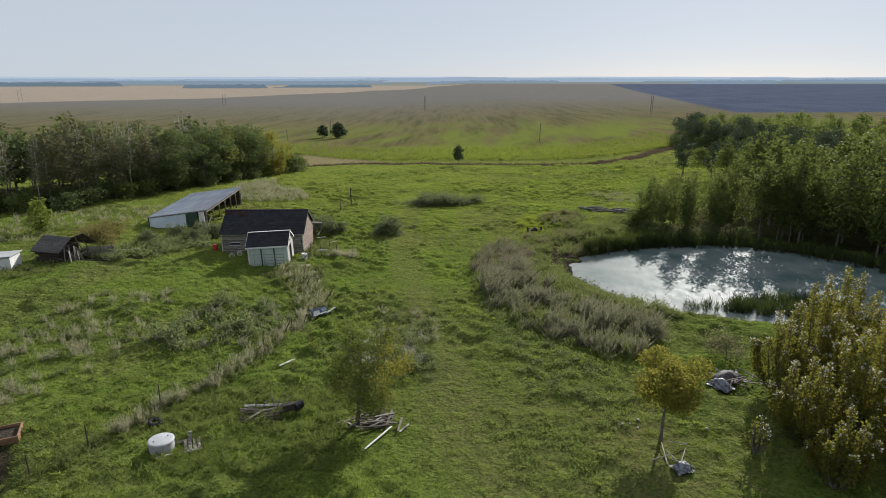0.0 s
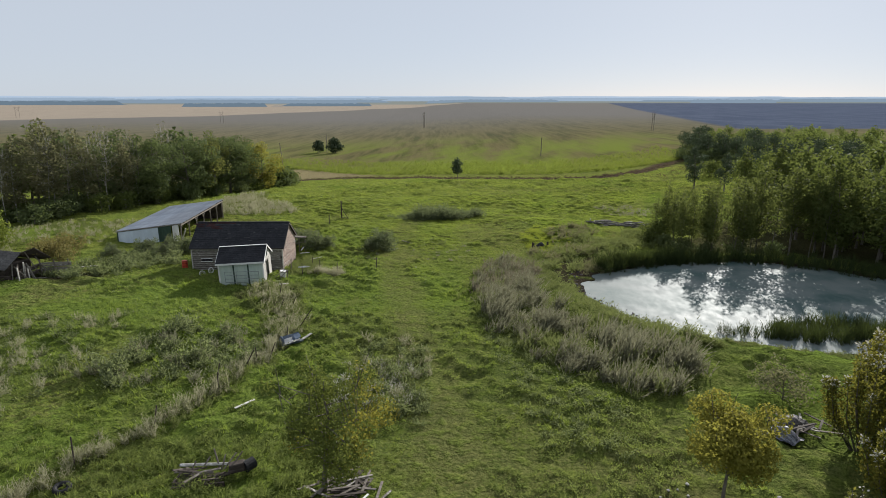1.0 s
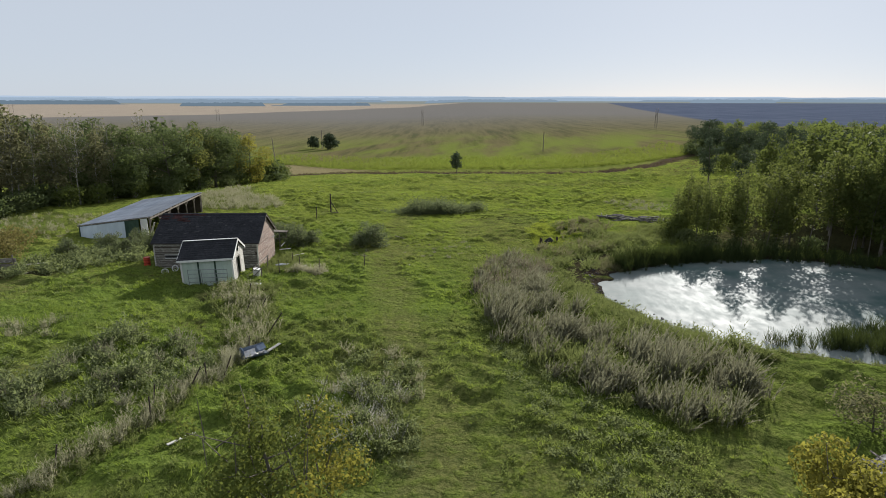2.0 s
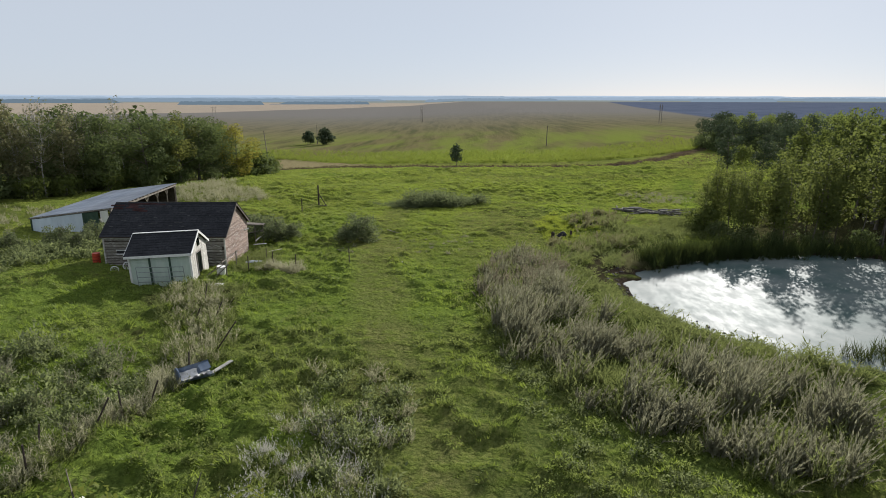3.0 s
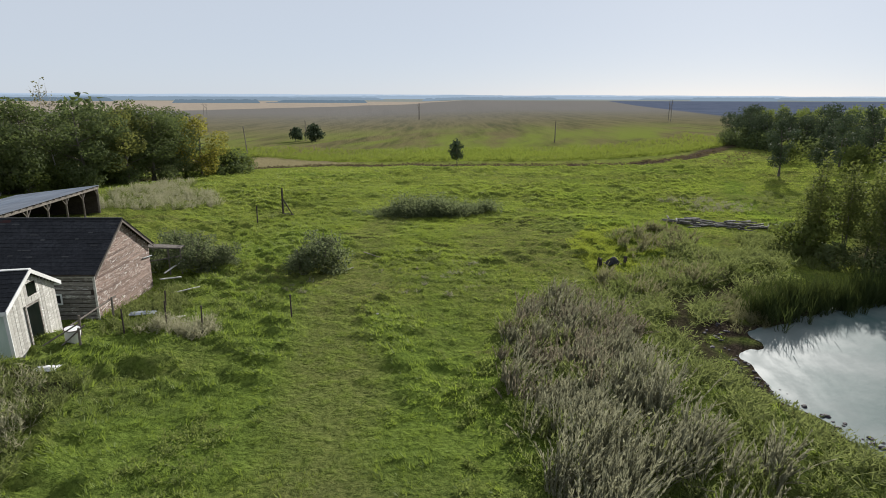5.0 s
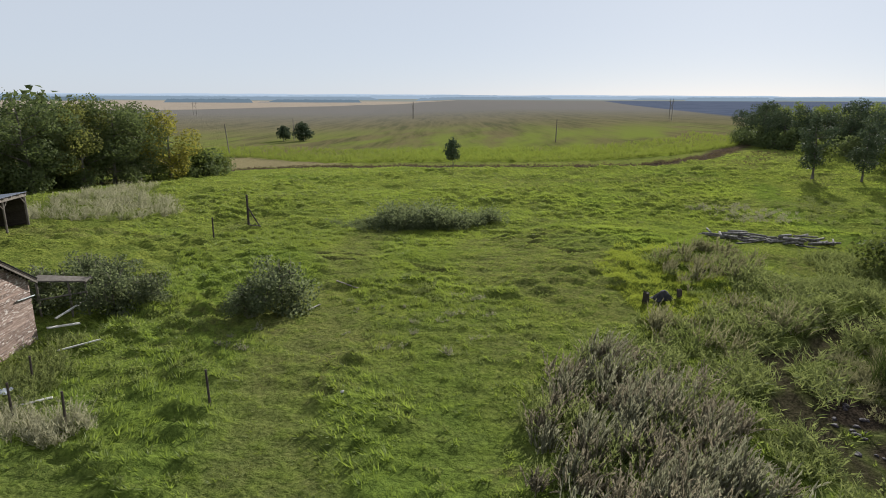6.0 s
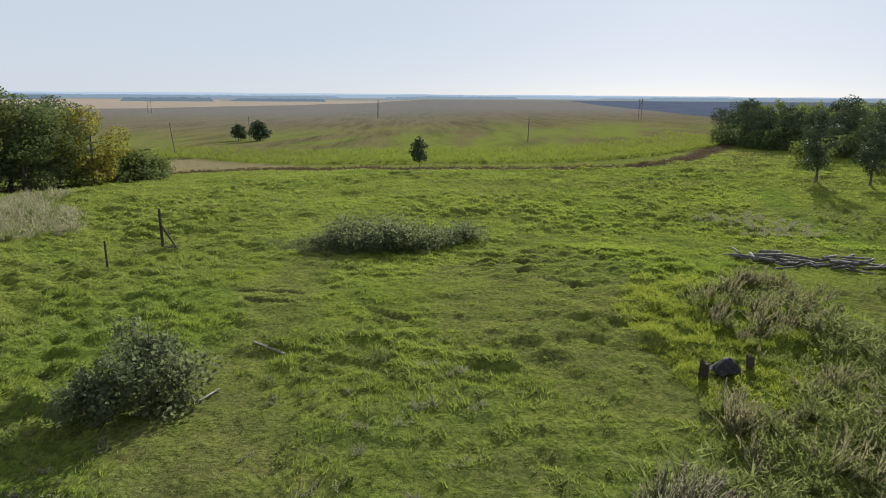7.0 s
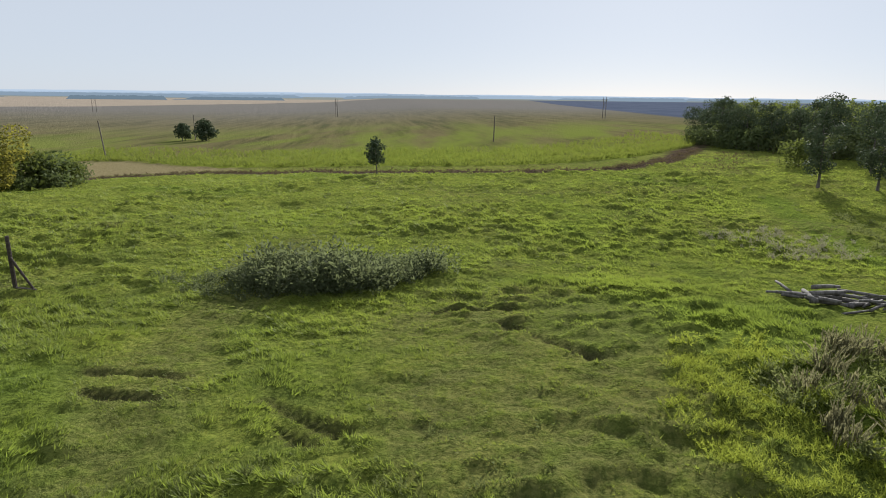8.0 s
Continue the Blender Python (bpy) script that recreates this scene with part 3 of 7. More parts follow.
def plumes(name, xy, height, stalks, per, material, label, rng, size, wind=(0.17, 0.08), fan=0.18, leaf_w=0.046, leaf_l=0.17):
    """Feathery stalks that bow with the wind, their upper part thick with short leaves, as one mesh."""
    n, k = len(xy), stalks * per
    hs = height * rng.uniform(0.75, 1.2, n) * size
    out = rng.normal(0, fan, (n * stalks, 2))
    foot = out * 0.6 + rng.normal(0, 0.05, (n * stalks, 2))
    bow = out + np.array(wind) * rng.uniform(0.4, 1.7, (n * stalks, 1))
    tall = rng.uniform(0.6, 1.1, n * stalks) * (1 - 0.5 * np.minimum(1, np.hypot(out[:, 0], out[:, 1]) / (fan * 2.6)) ** 2)
    plant, stalk = np.repeat(np.arange(n), k), np.repeat(np.arange(n * stalks), per)
    u = np.tile((np.arange(per) + 0.5) / per, n * stalks) ** 0.62 * rng.uniform(0.92, 1.06, n * k)
    hh = hs[plant]
    z = ground_at(xy[:, 0], xy[:, 1]) - 0.03
    base = np.stack([xy[plant, 0] + (foot[stalk, 0] + bow[stalk, 0] * u ** 1.8) * hh, xy[plant, 1] + (foot[stalk, 1] + bow[stalk, 1] * u ** 1.8) * hh, z[plant] + u * hh * tall[stalk] * 0.92], 1)
    way = np.stack([bow[stalk, 0] * 1.8 * u + rng.normal(0, 0.2, n * k), bow[stalk, 1] * 1.8 * u + rng.normal(0, 0.2, n * k), tall[stalk] + rng.normal(0, 0.1, n * k)], 1)
    vv, ff = blades(base, way, leaf_l * np.sqrt(hh) * (1.2 - 0.6 * u) * rng.uniform(0.7, 1.3, n * k), leaf_w * rng.uniform(0.6, 1.3, n * k), rng)
    return tagged(new(name, np_mesh(name, vv, ff, material)), label, "weeds", kind="stuff")


def scatter_in(poly, n, rng, edge=0.0):
    p = np.array(poly)
    lo, hi = p.min(0), p.max(0)
    q = rng.uniform(lo, hi, (n * 6, 2))
    d = polygon_far(q[:, 0], q[:, 1], poly)
    return q[d < edge + rng.normal(0, 0.25, len(d))][:n]


R = np.random.default_rng(11)
TRAIL = [(12.4, 52), (11.3, 56), (11.4, 60), (12.6, 63.5), (16, 66), (20, 68)]


def along(pts, n, wide, rng):
    """Spots strewn along a line."""
    p = np.array(pts, float)
    seg = np.hypot(*np.diff(p, axis=0).T)
    at = np.concatenate([[0], np.cumsum(seg)])
    s = rng.uniform(0, at[-1], n)
    q = np.stack([np.interp(s, at, p[:, 0]), np.interp(s, at, p[:, 1])], 1)
    return q + rng.normal(0, wide, (n, 2))


# tall growth, patch by patch
def bunched(poly, groups, each, rng, edge=0.0, close=0.16):
    """Plants in bunches with gaps between them, with a size for each."""
    c = scatter_in(poly, groups, rng, edge)
    s = np.repeat(rng.uniform(0.55, 1.2, len(c)), each)
    return np.repeat(c, each, 0) + rng.normal(0, close, (len(c) * each, 2)) * s[:, None], s


# leafy clumps in drifts over the pasture
def leafy(poly, groups, height, label, edge=0.8, material=MAT_LEAFY, fine=False):
    at, s = bunched(poly, int(groups * 0.8), 3, R, edge, 0.13)
    clear = polyline_far(at[:, 0], at[:, 1], PATH) > 1.15
    at, s = at[clear], s[clear]
    clumps("leafy_weeds", at, height, 8, 4, material, label, "weeds", R, 0.42, 0.095, 0.30, 0.7, size=s, fine=fine)


sage, sage_size = bunched(SAGE, 160, 5, R, 0.0, 0.27)
sage_size = sage_size * (0.62 + 0.75 * vnoise(sage[:, 0], sage[:, 1], 3.0, 65)) * (1 - 0.36 * smooth(50, 61, sage[:, 1]))
plumes("grey_weed_stand", sage, 1.45, 8, 26, MAT_SAGE, "tall grey wormwood thicket along the pond bank", R, sage_size)
clumps("weed_stand", scatter_in(SAGE, 420, R, 0.6), 0.6, 8, 7, MAT_WEED, "green weeds growing up through grey wormwood", "weeds", R, 0.35, 0.07, 0.3)
brown_at, brown_size = bunched([(2.8, 53.5), (3.8, 60), (6.6, 64.3), (8.5, 62), (8.8, 56), (6, 53)], 75, 3, R, 0.3, 0.2)
plumes("brown_weed_stand", brown_at, 0.92, 9, 18, MAT_BROWN, "tall brown weeds gone to seed beside the pond bank", R, brown_size, fan=0.24)
green_at, green_size = bunched(SAGE, 95, 3, R, 0.3, 0.16)
clumps("weed_stand", green_at, 1.0, 8, 7, MAT_WEED, "tall green weeds among the grey wormwood", "weeds", R, 0.32, 0.05, 0.24, 1.0, size=green_size)
bank, bank_size = bunched(BANK, 340, 3, R, 0.0, 0.16)
open_ = polyline_far(bank[:, 0], bank[:, 1], TRAIL) > 0.7
bank, bank_size = bank[open_], bank_size[open_]
clumps("weed_stand", bank, 0.7, 8, 6, MAT_WEED, "lush green weeds on the pond bank", "weeds", R, 0.5, 0.07, 0.35, 0.6, size=bank_size * (0.6 + 0.9 * vnoise(bank[:, 0], bank[:, 1], 2.2, 62)))
LEFT_PATCH = [(-19.8, 36.2), (-18.7, 40.5), (-17.2, 44.5), (-14.4, 43.8), (-11.2, 41.5), (-10.3, 38.0), (-13, 36.6), (-16.2, 35.6)]
lp, lp_size = bunched(LEFT_PATCH, 95, 3, R)
clumps("weed_stand", lp, 1.05, 9, 9, MAT_DOCK, "dark green leafy weed patch in the pasture", "weeds", R, 0.34, 0.085, 0.16, 0.6, fine=False, size=lp_size * (0.35 + 0.9 * vnoise(lp[:, 0], lp[:, 1], 1.8, 66)))
clumps("grey_weed_stand", bunched(LEFT_PATCH, 26, 3, R, 0.5)[0], 0.75, 9, 8, MAT_SAGE, "grey wormwood among green weeds", "weeds", R, 0.3, 0.05, 0.26)
STRIP = [(-15.6, 53.0), (-14.4, 54.8), (-12.2, 53.6), (-11.0, 49.5), (-9.6, 46.5), (-9.0, 43.6), (-10.6, 42.8), (-12.0, 46.0), (-13.6, 49.5)]
clumps("dry_stalk_stand", scatter_in(STRIP, 110, R), 0.85, 8, 8, MAT_STRAW, "pale dead stalks standing beside the shed", "weeds", R, 0.22, 0.04, 0.24)
clumps("weed_stand", scatter_in(STRIP, 170, R, 0.5), 0.7, 8, 7, MAT_WEED, "green weeds along the old fence line", "weeds", R, 0.4, 0.07, 0.3)
FENCE_LINE = [(-18.2, 21.9), (-17.0, 23.9), (-15.9, 25.8), (-14.7, 28.8), (-12.8, 31.4), (-11.3, 35.2), (-10.2, 39.5), (-9.8, 43.5)]
clumps("dry_stalk_stand", along(FENCE_LINE[2:], 150, 0.28, R), 0.85, 8, 8, MAT_STRAW, "pale dead stalks along the old fence line", "weeds", R, 0.18, 0.035, 0.26)
clumps("weed_stand", along(FENCE_LINE, 220, 0.45, R), 0.5, 8, 6, MAT_WEED, "green weeds under the old fence", "weeds", R, 0.4, 0.07, 0.3)
MID_PATCH = [(-5.0, 34.5), (-1.6, 33.0), (-0.4, 37.0), (-0.9, 41.5), (-2.8, 43.6), (-4.8, 41.4)]
clumps("grey_weed_stand", bunched(MID_PATCH, 22, 3, R)[0], 0.5, 9, 8, MAT_STRAW, "pale grey thistle patch gone to seed", "weeds", R, 0.32, 0.05, 0.26)
clumps("weed_stand", bunched(MID_PATCH, 40, 3, R, 0.6)[0], 0.45, 8, 7, MAT_WEED, "green weeds among pale thistles", "weeds", R, 0.45, 0.08, 0.32)
BARN_SIDE = [(-14.2, 62.0), (-13.4, 59.3), (-12.0, 58.0), (-10.6, 60.5), (-11.6, 63.0), (-13.4, 66.6), (-14.3, 66.0)]
clumps("weed_stand", scatter_in(BARN_SIDE, 110, R), 0.6, 9, 7, MAT_WEED, "green weeds against the barn wall", "weeds", R, 0.4, 0.07, 0.3)
clumps("dry_stalk_stand", along([(-11.2, 58.8), (-8.8, 58.9)], 46, 0.35, R), 0.75, 8, 8, MAT_STRAW, "pale dry stalks round the fence posts", "weeds", R, 0.25, 0.04, 0.26)
LOG_BRUSH = [(13.3, 76.1), (12.4, 73.6), (12.9, 72.4), (14.6, 72.2), (16.4, 73.4), (18.4, 76.4), (18.2, 78.2), (16.2, 78.6)]
log_at, log_size = bunched(LOG_BRUSH, 40, 3, R, 0.5)
plumes("grey_weed_stand", log_at, 0.9, 8, 22, MAT_SEDGE, "grey wormwood clump near the log pile", R, log_size)
leafy(LOG_BRUSH, 60, 0.6, "green weeds among the wormwood near the logs", 0.9, MAT_WEED, True)
clumps("weed_stand", scatter_in([(20, 72), (22, 78), (27, 80), (27, 74), (23, 69.5)], 190, R), 0.6, 8, 7, MAT_WEED, "green undergrowth at the edge of the aspens", "weeds", R, 0.45, 0.08, 0.32)
WILLOW_PATCH = [(-8.4, 91.8), (-6.6, 90.2), (-3.6, 88.4), (1.0, 88.2), (4.0, 89.8), (6.4, 91.8), (4.6, 94.0), (-1.0, 94.2), (-4.6, 93.6)]
wp = scatter_in(WILLOW_PATCH, 420, R)
clumps("low_willow_patch", wp, 1.6, 10, 8, MAT_WOLF, "low grey-green willow patch in the open pasture", "shrubs", R, 0.36, 0.085, 0.13, 0.5, fine=False, size=(0.26 + 0.9 * np.exp(-((wp[:, 0] + 0.4) / 3.7) ** 4 - ((wp[:, 1] - 91) / 2.2) ** 4) + 0.5 * np.exp(-((wp[:, 0] - 5.2) / 1.1) ** 2)) * (0.55 + 0.55 * vnoise(wp[:, 0], wp[:, 1], 1.0, 63) + 0.35 * vnoise(wp[:, 0], wp[:, 1], 2.2, 64)))
clumps("grey_weed_stand", scatter_in([(25, 93), (24, 99), (29, 101), (33, 97), (30, 92)], 150, R), 0.4, 8, 6, MAT_SAGE, "low pale weeds in the pasture", "weeds", R, 0.4, 0.06, 0.3)
leafy([(34.7, 100.3), (40.7, 106.6), (40.2, 98.9), (36, 91.3), (31.7, 91.2)], 70, 0.36, "dull green weeds beside the grassy path", 0.5, MAT_WEED)
clumps("dry_grass_stand", along([(45, 133), (52, 139), (57, 148), (60, 154)], 130, 2.2, R), 0.4, 7, 3, MAT_RUSSET, "golden dry grass near the east wood", "grass", R, 0.4, 0.08, 0.45)
leafy([(-26, 100), (-24, 134), (0, 138), (22, 130), (42, 126), (40, 108), (24, 101), (10, 99), (-10, 100)], 230, 0.30, "dull green tufts dotted over the far pasture", 0.5, MAT_WEED, True)
leafy([(8, 88), (10, 99), (24, 101), (22, 90)], 40, 0.24, "small dark green tufts in the pasture", 0.5, MAT_WEED, True)
TAN_STRIP = [(-34, 93), (-35, 101), (-38, 110), (-34, 118), (-31, 108), (-25, 101), (-22, 96), (-28, 93)]
clumps("dry_grass_stand", scatter_in(TAN_STRIP, 400, R, 0.8), 0.85, 8, 6, MAT_STRAW, "tall dry grass along the wood's edge", "grass", R, 0.3, 0.06, 0.34)
clumps("weed_stand", scatter_in(TAN_STRIP, 200, R, 1.5), 0.7, 8, 6, MAT_WEED, "green weeds in tall dry grass", "weeds", R, 0.4, 0.08, 0.3)
YARD_BACK = [(-62, 71), (-60, 80), (-50, 86), (-40, 90), (-39, 74), (-44, 66), (-54, 64)]
clumps("dry_grass_stand", scatter_in(YARD_BACK, 250, R), 0.65, 8, 6, MAT_STRAW, "tall dry grass behind the farm sheds", "grass", R, 0.3, 0.06, 0.34)
clumps("weed_stand", scatter_in(YARD_BACK, 170, R), 0.7, 8, 6, MAT_WEED, "green weeds behind the farm sheds", "weeds", R, 0.4, 0.09, 0.3)
YARD = [(-37, 60), (-35, 66), (-30, 71), (-26.5, 70), (-25, 64), (-29, 60), (-33, 57)]
clumps("weed_stand", bunched(YARD, 85, 3, R)[0], 0.85, 9, 8, MAT_DOCK, "rank green weeds between the farm sheds", "weeds", R, 0.4, 0.11, 0.18, 0.6, fine=False)
clumps("weed_stand", scatter_in([(-44, 50), (-45, 60), (-41, 62), (-37, 56), (-36, 52)], 160, R), 0.6, 8, 6, MAT_WEED, "green weeds round the log hut", "weeds", R, 0.45, 0.09, 0.3)
pale_poly = [(-31, 33), (-30, 46), (-22, 47), (-19.5, 38), (-22, 29), (-27, 27)]
clumps("weed_stand", bunched(pale_poly, 70, 3, R)[0], 0.5, 8, 7, MAT_DOCK, "dull green weed tufts in the pasture", "weeds", R, 0.4, 0.08, 0.2, 0.6, fine=False)
clumps("dry_stalk_stand", bunched(pale_poly, 75, 3, R, 0.0, 0.14)[0], 0.75, 7, 7, MAT_STRAW, "scattered pale dead stalks in the pasture", "weeds", R, 0.25, 0.04, 0.26)
# leafy rosettes over the pasture
xs_, ys_, ds_ = grass_spots(9000, R)
keep_ = ((ys_ < 56) | (R.random(len(xs_)) < 0.22)) & (vnoise(xs_, ys_, 5.0, 41) * 0.6 + vnoise(xs_, ys_, 1.6, 42) * 0.4 > 0.55) & (polyline_far(xs_, ys_, PATH) > 1.3)
clumps("broadleaf_weeds", np.stack([xs_, ys_], 1)[keep_][:1400], 0.20, 8, 3, MAT_LEAFY, "broad-leaved weeds dotted over the pasture", "weeds", R, 0.6, 0.10, 0.42, 0.7, fine=False)
RIGHT_WEEDS = [(2.4, 26), (2.6, 34), (3.4, 39), (8.4, 34.5), (10.5, 31.5), (7.5, 25), (5, 20)]
rw = scatter_in(RIGHT_WEEDS, 1000, R, 1.0)
clumps("broadleaf_weeds", rw[vnoise(rw[:, 0], rw[:, 1], 1.3, 67) > 0.42], 0.24, 8, 3, MAT_LEAFY, "leafy green weeds beside the mown track", "weeds", R, 0.6, 0.10, 0.38, 0.7, fine=False)
RANK = [(8.2, 64.4), (9.2, 67.0), (10.8, 69.6), (13, 71.6), (16.8, 71.2), (17.5, 68.4), (13.4, 65.4), (10.5, 63.6)]
rank_at, rank_s = bunched(RANK, 36, 3, R, 0.3, 0.2)
off_ = np.hypot(rank_at[:, 0] - 11.2, rank_at[:, 1] - 69.8) > 1.5
rank_at, rank_s = rank_at[off_], rank_s[off_]
plumes("brown_weed_stand", rank_at, 0.8, 8, 18, MAT_SEDGE, "olive-brown weeds gone to seed on the bank", R, rank_s * (0.5 + 0.8 * vnoise(rank_at[:, 0], rank_at[:, 1], 2.0, 68)), fan=0.24)
rank_at, rank_s = bunched(RANK, 75, 3, R, 0.5, 0.18)
off_ = np.hypot(rank_at[:, 0] - 11.2, rank_at[:, 1] - 69.8) > 1.3
rank_at, rank_s = rank_at[off_], rank_s[off_]
clumps("weed_stand", rank_at, 0.6, 8, 7, MAT_LEAFY, "rank green weeds on the bank above the pond", "weeds", R, 0.4, 0.07, 0.28, 0.7, size=rank_s * (0.5 + 0.8 * vnoise(rank_at[:, 0], rank_at[:, 1], 1.7, 69)))
LUSH = [(-12, 22.5), (-14, 27), (-12, 30), (-8, 30), (-5, 29), (-5.5, 24)]
clumps("lush_grass", scatter_in(LUSH, 560, R, 1.0), 0.4, 9, 4, MAT_LEAFY, "lush bright green grass round the scrap", "grass", R, 0.45, 0.06, 0.5, 0.7)
clumps("lush_grass", scatter_in([(9.5, 66), (9.8, 74), (12, 79), (15, 77), (14.5, 70), (12.5, 66)], 1100, R, 0.6), 0.26, 12, 2, MAT_LIME, "bright yellow-green grass on damp ground", "grass", R, 0.55, 0.05, 0.6, 0.9)
leafy([(-3.6, 33), (0.2, 32), (0.8, 38), (-0.4, 45), (-2.6, 46.5), (-3.4, 40)], 150, 0.34, "bushy bright green weeds beside the mown track")
leafy([(1.6, 45), (3.2, 44), (3.0, 50), (2.8, 56), (1.2, 55)], 60, 0.32, "leafy green weeds fringing the grey wormwood")
leafy([(-22, 22), (-20, 34), (-12, 36), (-10, 32), (-15, 24), (-17, 20)], 330, 0.28, "low bright green weeds in the old yard")
leafy([(-9, 30), (-9.5, 42), (-6, 52), (-4.5, 46), (-5.2, 34), (-6, 30)], 260, 0.28, "low leafy weeds scattered through the pasture")
leafy([(-12, 62), (-9, 60), (-6.5, 66), (-7.5, 72), (-11, 72)], 60, 0.26, "leafy weeds on the slope behind the barn")
leafy([(-7, 56), (2, 56), (6, 66), (6, 74), (-4, 72)], 90, 0.20, "small leafy weeds dotted through the grass")
leafy([(-9, 64), (-1, 63), (5, 67), (4, 75), (-6, 74)], 110, 0.24, "dull green and grey weeds in the near pasture", 0.6, MAT_WEED, True)
leafy([(-8, 65), (0, 64), (4, 68), (3, 74), (-6, 73)], 50, 0.24, "small grey weeds in the near pasture", 0.6, MAT_SAGE, True)
leafy([(9.0, 66), (9.4, 76), (12, 80), (15.5, 79), (14.5, 70), (12.5, 66)], 90, 0.34, "bright yellow-green clumps on damp ground", 0.8, MAT_LIME, True)
pale_at, pale_s = bunched([(-5.4, 33.5), (-2.2, 32.6), (-1.2, 36.0), (-2.0, 38.6), (-5.0, 39)], 58, 3, R, 0.5, 0.15)
clumps("dry_stalk_stand", pale_at, 0.55, 7, 6, MAT_SILVER, "white seed heads on a thistle patch", "weeds", R, 0.35, 0.05, 0.14, 0.9, size=pale_s)
leafy([(11.2, 57.0), (11.5, 53.0), (13.0, 49.6), (15.2, 46.8), (14.4, 45.6), (11.9, 48.6), (10.9, 52.0), (10.7, 56)], 80, 0.42, "green weeds crowding the muddy shore", 0.2, MAT_WEED)
leafy([(13.4, 59.6), (14.8, 61.8), (18.0, 63.6), (18.4, 65.2), (14.6, 63.8), (12.9, 61.2)], 50, 0.4, "green and rusty weeds behind the muddy shore", 0.2, MAT_OLIVE, True)
# cattails and rushes
clumps("cattails", scatter_in([(23.0, 45.0), (24.0, 47.4), (29, 48.5), (33, 47), (32, 44.4), (27, 43.8)], 330, R), 1.5, 6, 3, MAT_REED, "tall green cattails standing in the pond", "reeds", R, 0.10, 0.05, 0.6, 1.6)
clumps("cattails", scatter_in([(19.6, 45.6), (20.8, 47.3), (23.4, 47), (23.2, 44.9)], 60, R), 1.1, 4, 3, MAT_REED, "sparse cattails in shallow water", "reeds", R, 0.10, 0.045, 0.6, 1.6)
clumps("cattails", along([(15.6, 61.4), (18.4, 62.8), (23, 64.2), (28, 64.8)], 300, 0.5, R), 1.45, 6, 3, MAT_REED, "dark green cattails along the shaded shore", "reeds", R, 0.12, 0.05, 0.6, 1.5)
clumps("cattails", along([(28, 65), (33, 64.6), (38, 61.6), (42, 58), (44, 53)], 260, 0.6, R), 1.3, 6, 3, MAT_REED, "dark green cattails under the aspens", "reeds", R, 0.12, 0.05, 0.6, 1.5)
clumps("shore_grass", along([(11.0, 55.2), (12.0, 51.4), (13.7, 48.3), (15.8, 45.9), (18.5, 44.0), (22.1, 42.5), (28, 41.2)], 260, 0.35, R), 0.28, 8, 4, MAT_WEED, "ragged green grass on the pond's rim", "grass", R, 0.5, 0.07, 0.5, 0.6)
# the crop beyond the track
cx_, cy_ = R.uniform(-60, 75, 3600), R.uniform(0, 1, 3600) ** 1.8 * 30
cy_ = crop_line(cx_) + np.round(cy_ / 1.1) * 1.1
clumps("field_crop", np.stack([cx_, cy_], 1), 0.8, 4, 3, MAT_CROP, "bright green crop in rows beyond the track", "crop", R, 0.28, 0.11, 0.5, 1.1, fine=False)
clumps("dry_grass_stand", along([(-35, 153), (-22, 155.5), (3, 147), (24, 138.5), (38, 139.5), (48, 147.5), (60, 162)], 620, 0.8, R), 0.38, 7, 3, MAT_RUSSET, "dry brown grass along the field track", "grass", R, 0.4, 0.09, 0.45)
clumps("shore_grass", scatter_in([(13.2, 60.6), (14.4, 63.0), (18.4, 64.6), (18.0, 62.8), (15.4, 60.9)], 110, R), 0.5, 9, 5, MAT_OLIVE, "rusty brown sedge on the muddy shore", "grass", R, 0.35, 0.05, 0.4, 0.8)
clumps("weed_stand", np.array([(0.3, 72.3), (0.5, 72.5), (0.1, 72.4), (-11.0, 52.2), (-11.3, 52.4), (-1.0, 66.4), (3.4, 76.0), (-8.4, 74.4), (6.2, 84.0)]), 0.5, 9, 6, MAT_WEED, "single pale green weed tufts in the pasture", "weeds", R, 0.4, 0.07, 0.3)
DRIFT = np.random.default_rng(31)
BY_SAGE = [(2.9, 47.5), (3.6, 42.0), (4.3, 37.5), (4.6, 30.0), (8.2, 28.5), (9.6, 32.0), (7.4, 35.0), (5.4, 41.0), (4.4, 46.0)]
drift_at, drift_size = bunched(BY_SAGE, 120, 3, DRIFT, 0.3, 0.13)
clumps("leafy_weeds", drift_at, 0.36, 8, 4, MAT_DOCK, "dull green leafy weeds between the mown track and the wormwood", "weeds", DRIFT, 0.45, 0.095, 0.26, 0.6, size=drift_size, fine=False)
BY_PATH = [(-4.3, 41.5), (-0.9, 41.5), (-0.4, 36.0), (-0.7, 31.5), (-2.6, 31.5), (-4.0, 36.0)]
drift_at, drift_size = bunched(BY_PATH, 60, 3, DRIFT, 0.3, 0.2)
clumps("leafy_weeds", drift_at, 0.62, 9, 6, MAT_DOCK, "grey-green weeds standing among pale thistles", "weeds", DRIFT, 0.36, 0.08, 0.2, 0.7, size=drift_size, fine=False)


